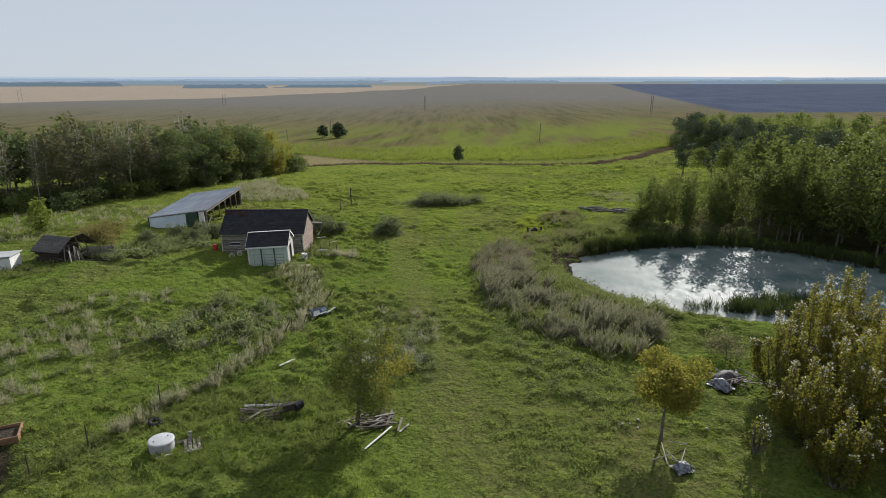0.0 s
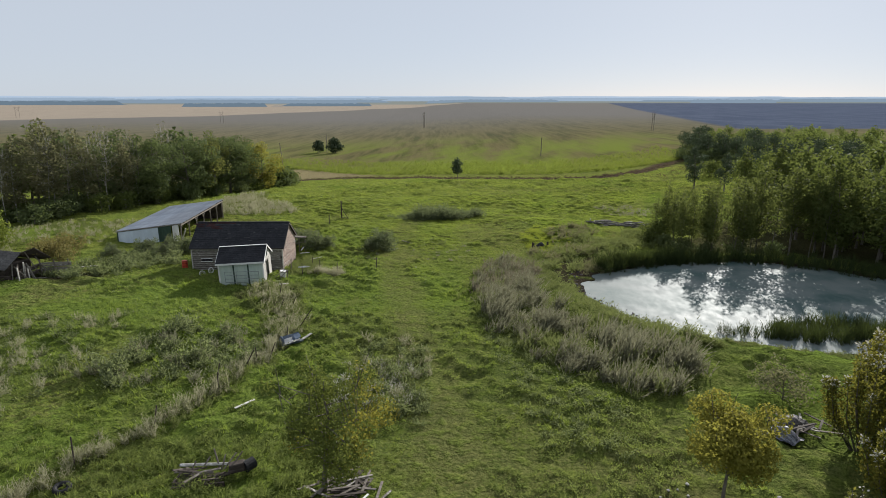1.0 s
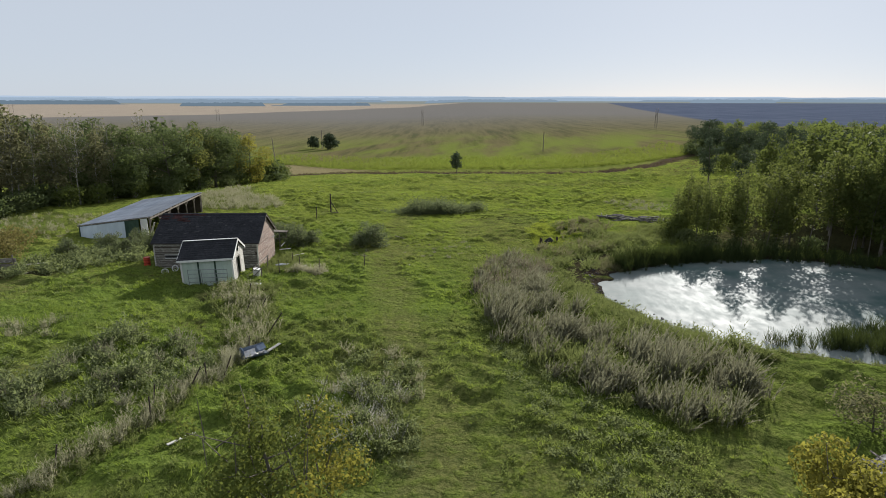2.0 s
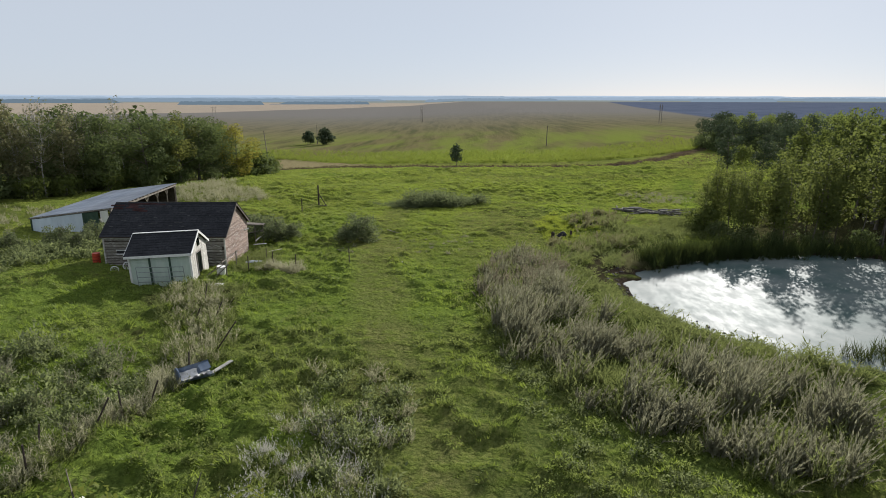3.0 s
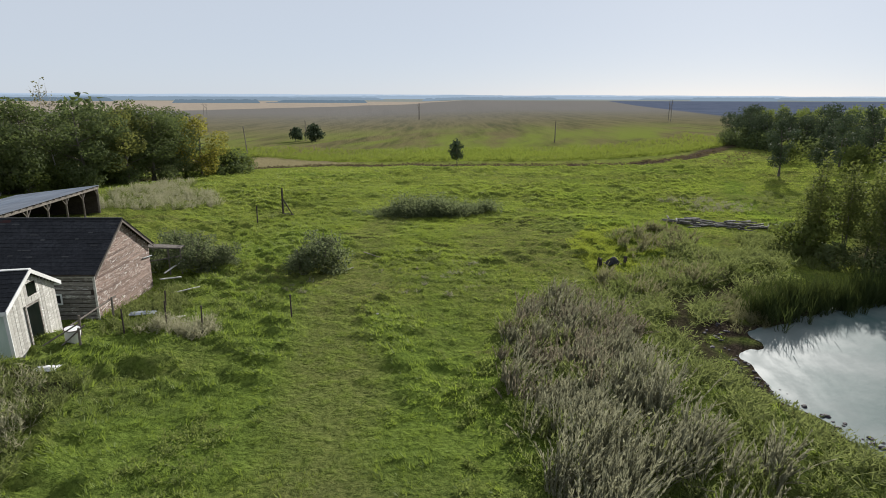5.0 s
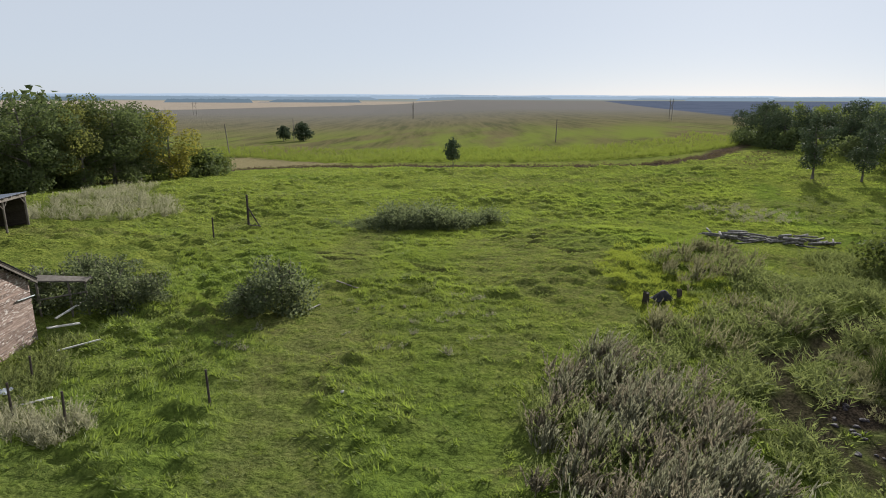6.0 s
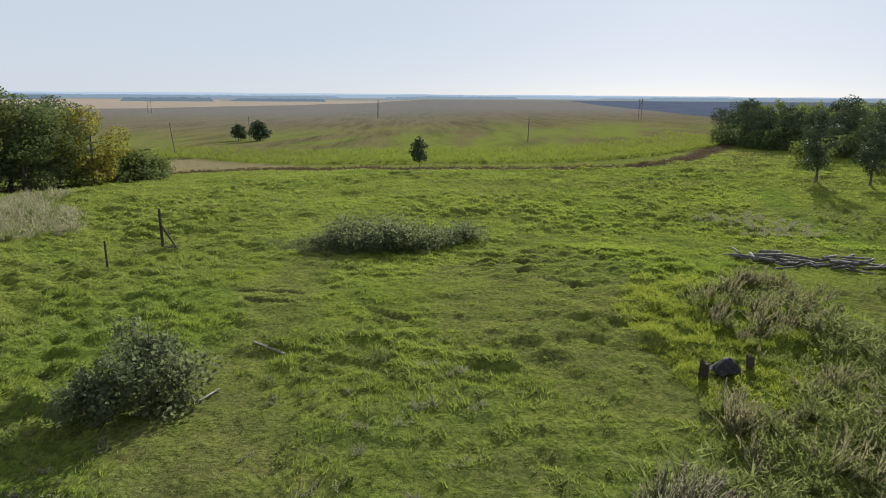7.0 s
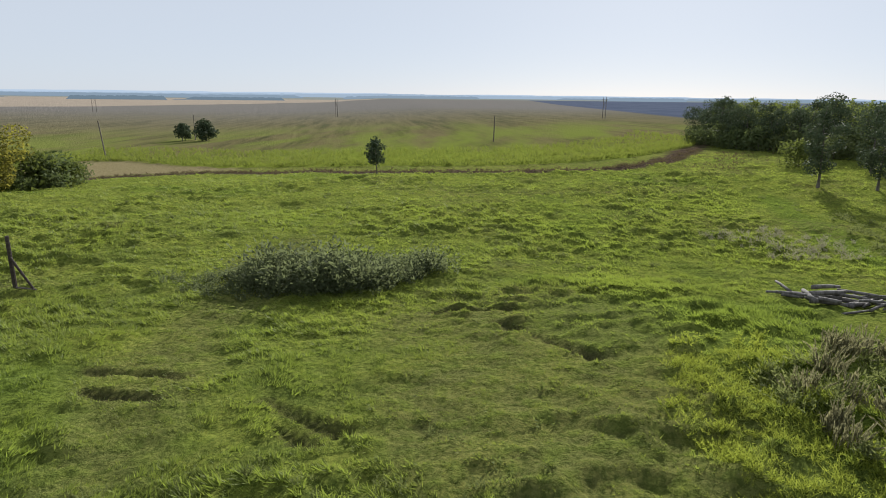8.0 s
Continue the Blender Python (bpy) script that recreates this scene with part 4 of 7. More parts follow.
# ---- trees ----
def tree_meshes(seed, h, r, crown_base, limbs, n_leaf, leaf, trunk_r, leaf_mat, bark, lean=(0, 0), cluster=0.42, profile=0.55, twigs=0, narrow=1.0, droop=0.0, stretch=1.0, note=None, top=0.62, shell=0.3, near=False):
    """Trunk with limbs, and a crown of many leaves, standing on the origin."""
    rng = np.random.default_rng(seed)
    ts = np.linspace(0, 1, 8)
    bend = np.cumsum(rng.normal(0, 0.015 * h, (8, 2)), 0) * ts[:, None]
    trunk = np.stack([bend[:, 0] + lean[0] * ts ** 1.3, bend[:, 1] + lean[1] * ts ** 1.3, ts * h * 0.96 - 0.15], 1)
    pieces = [tube(trunk, trunk_r * (1 - 0.86 * ts) * (1 + 0.5 * np.exp(-ts * 14)), 6)]
    centres, sizes = [], []
    for i in range(limbs):
        u = (i + rng.random()) / limbs
        zc = crown_base + u * (1 - crown_base) * 0.93
        root = np.array([np.interp(zc * 0.93, ts, trunk[:, k]) for k in range(3)])
        env = r * (max(u, 0.02) ** profile) * ((1 - u) ** top) * 1.75
        az = i * 2.4 + rng.normal(0, 0.4)
        reach = env * rng.uniform(0.6, 1.05)
        tip = root + np.array([math.cos(az) * reach, math.sin(az) * reach, reach * rng.uniform(0.25, 0.75) * narrow - droop * reach])
        mid = (root + tip) / 2 + np.array([0, 0, -0.08 * reach])
        pieces.append(tube(np.array([root, mid, tip]), np.array([trunk_r * 0.42, trunk_r * 0.24, trunk_r * 0.07]) * (1.15 - 0.6 * u), 3))
        for s in (0.55, 1.0):
            centres.append(root + (tip - root) * s + rng.normal(0, 0.06 * r, 3))
            sizes.append(r * cluster * rng.uniform(0.55, 1.15) * (0.75 + 0.5 * (1 - u)))
        for _ in range(twigs):
            b = root + (tip - root) * rng.uniform(0.3, 1)
            pieces.append(tube(np.array([b, b + rng.normal(0, 0.2 * r, 3) + (0, 0, 0.3 * r)]), np.array([0.02, 0.006]) * (1 + trunk_r * 2), 3))
    centres.append(trunk[-1] - (0, 0, 0.04 * h))
    sizes.append(r * cluster * 0.8)
    centres, sizes = np.array(centres), np.array(sizes)
    pick = rng.choice(len(centres), n_leaf, p=sizes ** 2 / (sizes ** 2).sum())
    g = rng.normal(size=(n_leaf, 3))
    g /= np.linalg.norm(g, axis=1, keepdims=True)
    out = g.copy()
    g *= rng.random((n_leaf, 1)) ** shell
    base = centres[pick] + g * sizes[pick][:, None] * (1 / math.sqrt(stretch), 1 / math.sqrt(stretch), 0.85 * stretch)
    if note is not None:
        note.append(g[:, 2])
    base[:, 2] = np.maximum(base[:, 2], 0.12 * h * crown_base + 0.1)
    way = np.cross(out, rng.normal(size=(n_leaf, 3))) + 0.35 * out + rng.normal(0, 0.3, (n_leaf, 3))
    face = out + rng.normal(0, 0.35, (n_leaf, 3))
    if near:
        vv, ff = leaves(base, way, leaf * rng.uniform(0.7, 1.35, n_leaf), leaf * 0.75, rng, face)
    else:
        vv, ff = blades(base, way, leaf * rng.uniform(0.8, 1.4, n_leaf), leaf * 0.95, rng, face)
    tv, tf = merged(pieces)
    return np_mesh("trunk", tv, tf, bark, True), np_mesh("crown", vv, ff, leaf_mat)


def plant_tree(name, meshes, m, label, group="", kind=""):
    ob = thing(name, m, label, "tree" if "tree" in name else "shrub", group, kind)
    part("trunk", meshes[0], None, ob)
    part("crown", meshes[1], None, ob)
    return ob


def stand(name, kinds, spots, rng, wide, group):
    """Copies of a few trees over the given spots: kinds are (meshes, tree height, bark word)."""
    first = {}
    for (x, y, k, s) in spots:
        turn = pose(x, y, gz(x, y), 0, 0, rng.uniform(0, 360)) @ Matrix.Diagonal((s * wide * rng.uniform(0.9, 1.1), s * wide * rng.uniform(0.9, 1.1), s, 1))
        nm, lab = kinds[k][1], kinds[k][2]
        if k not in first:
            first[k] = plant_tree(nm, kinds[k][0], Matrix(), lab, group)
            first[k].matrix_basis = turn
            first[k]["s"] = 0
        else:
            cp = copy_thing(first[k], Matrix())
            cp.matrix_basis = turn


aspens = [tree_meshes(100 + i, 10.0, 1.9 + 0.25 * i, 0.16, 18, 2300, 0.24, 0.09, MAT_ASPEN, MAT_BARK, cluster=0.45) for i in range(3)]
rounds = [tree_meshes(120 + i, 9.0, 3.0 + 0.4 * i, 0.14, 11, 4600, 0.205, 0.18, MAT_DARK, MAT_BARK, cluster=0.38, profile=0.35, top=0.42, shell=0.12) for i in range(2)]
far_rounds = [tree_meshes(125 + i, 9.0, 3.0 + 0.4 * i, 0.13, 11, 2300, 0.27, 0.16, MAT_EAST, MAT_BARK, cluster=0.40, profile=0.35, top=0.42, shell=0.14) for i in range(2)]
olives = [tree_meshes(130, 10.0, 1.9, 0.24, 17, 1900, 0.22, 0.075, MAT_OLIVE, MAT_BIRCH, cluster=0.46, twigs=1)]
bares = [tree_meshes(140, 10.0, 1.7, 0.34, 24, 520, 0.17, 0.065, MAT_OLIVE, MAT_BIRCH, cluster=0.5, twigs=3)]
slims = [tree_meshes(150 + i, 8.0, 1.15 + 0.2 * i, 0.24 + 0.12 * i, 20, 1100, 0.18, 0.045, MAT_AIRY, MAT_BARK, cluster=0.5) for i in range(2)]
backs = [tree_meshes(170, 9.0, 3.0, 0.3, 12, 560, 0.55, 0.15, MAT_DARK, MAT_BARK, cluster=0.45, profile=0.4), tree_meshes(171, 10.0, 2.1, 0.3, 12, 560, 0.46, 0.12, MAT_ASPEN, MAT_BARK, cluster=0.46)]
willows = [tree_meshes(160 + i, 2.6, 1.7, 0.05, 14, 900, 0.26, 0.05, MAT_DARK if i else MAT_ASPEN, MAT_BARK, cluster=0.5, profile=0.25) for i in range(2)]



def in_leaves(meshes, material):
    crown = meshes[1].copy()
    crown.name = "crown"
    crown.materials[0] = material
    return meshes[0], crown


field_tree = tree_meshes(128, 8.0, 1.9, 0.24, 13, 2600, 0.20, 0.13, MAT_EAST, MAT_BARK, cluster=0.42, profile=0.4, top=0.5, twigs=1)
KINDS = {
    "f0": (field_tree, "broadleaf_tree", "small upright dark green tree standing apart in the pasture"),
    "e0": (far_rounds[0], "broadleaf_tree", "dark green tree of the east wood, leaves tinted as shaded"), "e1": (far_rounds[1], "broadleaf_tree", "wide dark green tree of the east wood, leaves tinted as shaded"),
    "e2": (in_leaves(backs[0], MAT_LIT), "broadleaf_tree", "green tree deep in the east wood"), "e3": (in_leaves(far_rounds[0], MAT_LIT), "broadleaf_tree", "green tree of the east wood, leaves tinted as sunlit"),
    "a0": (aspens[0], "aspen_tree", "tall green aspen with a narrow crown"), "a1": (aspens[1], "aspen_tree", "tall green aspen with a loose crown"),
    "a2": (aspens[2], "aspen_tree", "tall broad green aspen at the wood's edge"),
    "r0": (rounds[0], "broadleaf_tree", "dark green broadleaf tree with a dense rounded crown"), "r1": (rounds[1], "broadleaf_tree", "wide dark green broadleaf tree in the wood"),
    "o0": (olives[0], "aspen_tree", "thinning olive-brown aspen with a pale trunk"), "b0": (bares[0], "birch_tree", "nearly bare pale-barked birch among green trees"),
    "d0": (backs[0], "broadleaf_tree", "dark green broadleaf tree deep in the wood"), "d1": (backs[1], "aspen_tree", "green aspen deep in the wood"),
    "s0": (slims[0], "aspen_tree", "slim young aspen beside the pond"), "s1": (slims[1], "aspen_tree", "slim young aspen with a thin trunk"),
    "g0": (in_leaves(rounds[0], MAT_YELLOW), "broadleaf_tree", "rounded tree turning golden at the wood's end"), "y0": (in_leaves(rounds[1], MAT_TURN), "broadleaf_tree", "rounded tree with leaves fading to olive yellow"), "w0": (willows[0], "willow_shrub", "low green willow shrub at the wood's edge"), "w1": (willows[1], "willow_shrub", "low dark green willow shrub at the wood's edge"),
}


def sow(poly, gap, rng, tries=4000):
    p = np.array(poly)
    lo, hi = p.min(0), p.max(0)
    got = []
    for q in rng.uniform(lo, hi, (tries, 2)):
        if all((q[0] - g[0]) ** 2 + (q[1] - g[1]) ** 2 > gap * gap for g in got) and inside(np.array([q[0]]), np.array([q[1]]), poly)[0]:
            got.append((float(q[0]), float(q[1])))
    return got


RT = np.random.default_rng(21)
spots = []
for x, y in sow(LEFT_WOOD, 4.7, RT):
    edge = -polygon_far(np.array([x]), np.array([y]), LEFT_WOOD)[0]
    far = (y - 82) / 58
    if far < 0.55:
        k = RT.choice(["o0", "b0", "a0", "r0", "a1"], p=[0.38, 0.32, 0.08, 0.14, 0.08])
    else:
        k = RT.choice(["r0", "r1", "y0", "a1"], p=[0.44, 0.32, 0.08, 0.16])
    if edge > 9 and (far < 0.55 or k[0] in "ra"):
        k = "d0" if RT.random() < 0.6 else "d1"
    spots.append((x, y, str(k), RT.uniform(0.7, 1.22) * (1.24 if far < 0.8 else 1.14)))
for x, y, k, s in ((-55.5, 90.4, "b0", 1.3), (-54.2, 93.4, "b0", 1.15), (-52.6, 95.4, "o0", 1.3), (-51.2, 98.0, "b0", 1.35), (-50.0, 100.6, "o0", 1.15), (-49.0, 103.0, "b0", 1.25), (-47.6, 107.0, "b0", 1.1), (-58.4, 88.0, "o0", 1.2),
                   (-40.0, 127, "r0", 1.1), (-37.1, 131.0, "g0", 1.12), (-41.4, 124, "r1", 1.2), (-36.4, 136.5, "w0", 1.7), (-35.2, 139.5, "w1", 1.5), (-37.4, 141, "w0", 1.6), (-42.3, 118.5, "y0", 1.15), (-41, 134, "a2", 1.1), (-44.6, 112.5, "r1", 1.2), (-47, 105, "r0", 1.2)):
    spots.append((x, y, k, s))
stand("left", KINDS, spots, RT, 1.12, "trees of the west wood")
spots = [(x + RT.normal(0, 0.5), y, "w0" if RT.random() < 0.5 else "w1", RT.uniform(0.75, 1.15)) for x, y in
         [(-64, 81), (-60, 83.5), (-56, 86), (-53.5, 89.5), (-50.5, 94), (-48.3, 99), (-46, 105), (-44, 111), (-41.5, 118), (-39.5, 123), (-37.5, 129), (-36, 134), (-34.6, 138), (-33.8, 142), (-35, 145)]]
for x, y in sow([(-66, 84), (-58, 88), (-52, 96), (-46, 110), (-43, 118), (-47, 124), (-54, 112), (-60, 98), (-74, 88)], 3.8, RT):
    spots.append((x, y, "w0" if RT.random() < 0.4 else "w1", RT.uniform(0.5, 0.95)))
for x, y in sow([(-67, 83), (-58, 87.5), (-52, 95.5), (-46.4, 109), (-43.4, 118), (-45.4, 119), (-49, 109), (-54.6, 97), (-60, 89.5), (-67, 85.5)], 2.3, RT):
    spots.append((x, y, "w0" if RT.random() < 0.3 else "w1", RT.uniform(0.75, 1.35)))
stand("left_edge", KINDS, spots, RT, 1.0, "shrubs along the west wood")

spots = []
BELT = [(24.6, 73.0), (25.0, 69.4), (27.6, 67.0), (34, 66.2), (40, 63.6), (42, 70), (36, 74), (29, 76), (25.4, 76.5)]
for x, y in sow(POND_WOOD, 2.7, RT) + sow(BELT, 1.9, RT):
    if x < 42 and polyline_far(np.array([x]), np.array([y]), POND_WOOD[:5])[0] > 9 or x < 40 and polyline_far(np.array([x]), np.array([y]), POND_WOOD[:5])[0] > 5.5:
        continue
    edge = -polygon_far(np.array([x]), np.array([y]), POND_WOOD)[0]
    k = RT.choice(["s0", "s1"], p=[0.45, 0.55]) if x < 39 else RT.choice(["a0", "a1", "a2", "s0"], p=[0.3, 0.3, 0.25, 0.15])
    if edge > 8 and x > 42:
        k = "d1"
    tall = float(np.interp(x, (24.4, 27, 30, 35, 42), (5.2, 7.4, 8.8, 10.0, 11.4))) * RT.uniform(0.75, 1.1)
    spots.append((x, y, str(k), tall / (8.0 if k[0] == "s" else 10.0)))
for x, y, s in ((24.8, 75.4, 0.7), (24.6, 73.2, 0.8), (24.8, 70.6, 0.6), (26.0, 68.6, 0.6), (28, 67.4, 0.55), (31, 67, 0.6), (34.4, 66.4, 0.6), (26.5, 76, 0.8)):
    spots.append((x, y, "w0" if s > 0.65 else "w1", s))
stand("pond", KINDS, spots, RT, 1.0, "aspens beside the pond")
EAST_WOOD = [(84, 190), (90, 150), (90, 110), (80, 88), (74, 70), (100, 70), (150, 110), (160, 160), (130, 195)]
spots = []
for x, y in sow(EAST_EDGE, 3.8, RT) + sow(EAST_WOOD, 8.0, RT):
    # outer rows get the shade-tinted leaves, trees behind them the sunlit tint
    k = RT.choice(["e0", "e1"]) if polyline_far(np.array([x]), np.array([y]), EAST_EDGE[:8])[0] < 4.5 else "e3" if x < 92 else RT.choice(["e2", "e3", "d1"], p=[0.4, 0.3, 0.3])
    spots.append((x, y, str(k), RT.uniform(0.72, 1.02)))
for x, y, k, s in ((46.8, 116.8, "f0", 1.05), (51.4, 114.6, "f0", 0.9), (61, 126, "e0", 0.9), (57, 133, "w0", 1.3), (66, 138, "w1", 1.3), (70, 146, "e0", 0.65), (60, 121, "w0", 1.4),
                   (70, 118, "e1", 1.0), (69, 130, "e0", 1.0), (66, 104, "e1", 0.9), (60, 108, "w1", 1.3)):
    spots.append((x, y, k, s))
for x, y in ((67.8, 161), (68.5, 156), (70.5, 151), (72, 147), (73.5, 142), (73.5, 137), (75, 132), (74.5, 126), (73, 120), (72, 114), (70.5, 107), (69, 101), (67.5, 166), (68.6, 172), (70, 178)):
    spots.append((x - 1.2, y, "w1", RT.uniform(1.2, 1.9)))
stand("east", KINDS, spots, RT, 1.0, "trees of the east wood")


# ---- single trees and bushes ----
def lone_tree(name, x, y, meshes, label, turn=0.0, s=1.0):
    ob = plant_tree(name, meshes, pose(x, y, gz(x, y) - 0.03, 0, 0, turn) @ Matrix.Scale(s, 4), label)
    return ob


MAT_ELM = foliage("young_elm_leaves", (0.072, 0.098, 0.026), (0.125, 0.145, 0.038), (0.24, 0.27, 0.05), 0.36, tint=(0.085, 0.105, 0.025))
elm = tree_meshes(301, 5.3, 2.5, 0.26, 16, 11500, 0.105, 0.12, MAT_ELM, MAT_BARK, lean=(0.7, -0.1), cluster=0.29, profile=0.35, twigs=3, top=0.5, shell=0.22, near=True)
elm[1].materials.append(MAT_YELLOW)
at_ = np.array([p.center for p in elm[1].polygons])
gold_ = vnoise(at_[:, 0] + 3, at_[:, 1] + at_[:, 2], 0.9, 53) * 0.6 + smooth(0.2, 2.2, at_[:, 0]) * 0.4 - smooth(3.2, 4.6, at_[:, 2]) * 0.2 + np.random.default_rng(9).normal(0, 0.16, len(at_)) > 0.62
elm[1].polygons.foreach_set("material_index", gold_.astype(np.int32))
lone_tree("elm_tree", -4.3, 26.7, elm, "young elm with green and yellowing leaves")
lone_tree("maple_tree", 10.5, 25.3, tree_meshes(302, 4.4, 1.6, 0.44, 13, 12000, 0.11, 0.08, MAT_YELLOW, MAT_BARK, lean=(0.35, 0.1), cluster=0.42, profile=0.3, twigs=3, top=0.45, shell=0.22, near=True), "small maple with golden autumn leaves")


MAT_GOLD = foliage("poplar_gold_leaves", (0.105, 0.104, 0.022), (0.178, 0.165, 0.034), (0.31, 0.29, 0.045), 0.42)


def poplar(seed, x, y, h, r, n, yellow=0.95, silver=0.4):
    """Bushy poplar: many upright leafy shoots, pale leaf undersides at their tips."""
    rng = np.random.default_rng(seed)
    shoots = int(9 + 5 * r)
    pieces, base, way, slot = [], [], [], []
    per = n // shoots
    for i in range(shoots):
        az, far = i * 2.4 + rng.normal(0, 0.3), r * math.sqrt((i + 0.5) / shoots)
        tall = h * (1 - 0.45 * (far / r) ** 1.5) * rng.uniform(0.8, 1.08)
        foot = np.array([math.cos(az) * far * 0.25, math.sin(az) * far * 0.25, 0.0])
        mid = np.array([math.cos(az) * far * 0.8, math.sin(az) * far * 0.8, tall * 0.45])
        tip = np.array([math.cos(az) * far, math.sin(az) * far, tall])
        pieces.append(tube(np.array([foot, mid, tip]), np.array([0.05, 0.03, 0.008]), 4))
        u = rng.uniform(0.12, 1, per) ** 0.75
        at = np.where(u[:, None] < 0.45, foot + (mid - foot) * (u[:, None] / 0.45), mid + (tip - mid) * ((u[:, None] - 0.45) / 0.55))
        g = rng.normal(size=(per, 3))
        g /= np.linalg.norm(g, axis=1, keepdims=True)
        girth = (0.20 + 0.12 * r) * (1.12 - u) ** 0.55 * rng.uniform(0.4, 1, per) * (0.75 + 0.5 * np.sin(u * 19 + i) ** 2)
        base.append(at + g * girth[:, None] * (1, 1, 0.5))
        way.append(g + rng.normal(0, 0.5, (per, 3)) + (0, 0, 0.5))
        s = np.where(rng.random(per) < yellow * (0.5 + 0.9 * vnoise(at[:, 0] + seed, at[:, 2], 0.7, 51)), 1, 0)
        slot.append(np.where(rng.random(per) < silver * smooth(0.78, 1.0, u) * (0.25 + 0.75 * vnoise(at[:, 0] - seed, at[:, 1] + at[:, 2], 0.9, 52)), 2, np.where(u < 0.35, 0, s)))
    base, way, slot = np.concatenate(base), np.concatenate(way), np.concatenate(slot)
    m = len(base)
    vv, ff = leaves(base, way, 0.125 * rng.uniform(0.7, 1.35, m), 0.088, rng)
    cr = np_mesh("crown", vv, ff, MAT_ASPEN2)
    cr.materials.append(MAT_GOLD)
    cr.materials.append(MAT_SILVER)
    cr.polygons.foreach_set("material_index", slot.astype(np.int32))
    tv, tf = merged(pieces)
    ob = thing("poplar_tree", pose(x, y, gz(x, y) - 0.05, 0, 0, seed * 47 % 360), "bushy poplar with yellowing leaves and silvery undersides", "tree", "poplars beside the yard")
    part("trunk", np_mesh("trunk", tv, tf, MAT_BARK, True), None, ob)
    part("crown", cr, None, ob)
    return ob


MAT_ASPEN2 = foliage("poplar_leaves", (0.058, 0.070, 0.034), (0.104, 0.112, 0.026), (0.22, 0.23, 0.035), 0.38)
for seed, x, y, h, r, n in ((311, 18.6, 29.5, 5.2, 1.9, 6000), (312, 21.5, 31.5, 6.6, 2.2, 7500), (313, 17.2, 25.0, 4.6, 1.8, 6000), (314, 20.5, 26.0, 6.2, 2.2, 7500), (315, 16.4, 21.3, 3.6, 1.3, 4500),
                            (316, 24.5, 29.0, 7.0, 2.4, 7000), (317, 19.8, 21.5, 5.0, 2.0, 6000), (318, 24.5, 34.0, 6.4, 2.2, 6000)):
    poplar(seed, x, y, h, r, int(n * 1.5))
poplar(319, 14.3, 23.8, 2.1, 0.5, 420, 0.3, 0.7)
lone_tree("willow_shrub", 17.8, 34.4, tree_meshes(322, 1.7, 1.3, 0.08, 14, 1300, 0.11, 0.04, MAT_OLIVE, MAT_BARK, cluster=0.5, profile=0.25), "olive-brown shrub near the rubbish heap")
bush = tree_meshes(331, 1.75, 1.35, 0.05, 15, 3200, 0.125, 0.05, MAT_WOLF, MAT_BARK, cluster=0.36, profile=0.25, twigs=3, near=True)
lone_tree("willow_shrub", -6.1, 69.5, bush, "dark grey-green bush alone in the pasture", 0, 1.22)
lone_tree("willow_shrub", -7.4, 68.5, bush, "dark grey-green bush alone in the pasture", 120, 0.75)
for i, (x, y, s) in enumerate(((-13.4, 69.4, 1.0), (-12.4, 70.6, 0.75), (-14.6, 71.6, 1.0), (-16.2, 72.6, 1.0), (-16.8, 70.0, 1.1))):
    lone_tree("barn_shrub", x, y, bush, "tangled grey-green shrub behind the barn", i * 67, s)
for i, (x, y, s) in enumerate(((-33.5, 66, 0.8), (-31.2, 68.6, 0.9), (-28.4, 66.4, 0.8), (-29.2, 69.6, 0.9), (-26.8, 68.4, 0.9))):
    lone_tree("yard_shrub", x, y, bush, "grey-green shrub in the weedy yard", i * 51, s)
lone_tree("caragana_shrub", -36.2, 61.6, tree_meshes(341, 2.9, 2.1, 0.3, 18, 3600, 0.15, 0.05, MAT_OCHRE, MAT_BARK, cluster=0.42, profile=0.2), "rounded yellowing shrub beside the log hut")
lone_tree("ash_tree", -48.5, 70.5, tree_meshes(342, 4.6, 1.7, 0.12, 18, 1500, 0.22, 0.08, MAT_CROP, MAT_BARK, cluster=0.45), "young bright green ash behind the sheds")
lone_tree("lone_tree", 3.8, 143.2, tree_meshes(351, 5.2, 1.25, 0.36, 14, 1300, 0.28, 0.1, MAT_EAST, MAT_BARK, cluster=0.5, profile=0.35), "small dark tree standing alone by the field track")
lone_tree("field_tree", -40.5, 238.0, tree_meshes(352, 5.8, 2.7, 0.08, 18, 1500, 0.55, 0.15, MAT_EAST, MAT_BARK, cluster=0.45, profile=0.25), "dark round tree out in the crop")
lone_tree("field_tree", -48.0, 242.0, tree_meshes(353, 5.0, 2.1, 0.2, 16, 1200, 0.55, 0.13, MAT_EAST, MAT_BARK, cluster=0.45, profile=0.3), "dark round tree out in the crop")


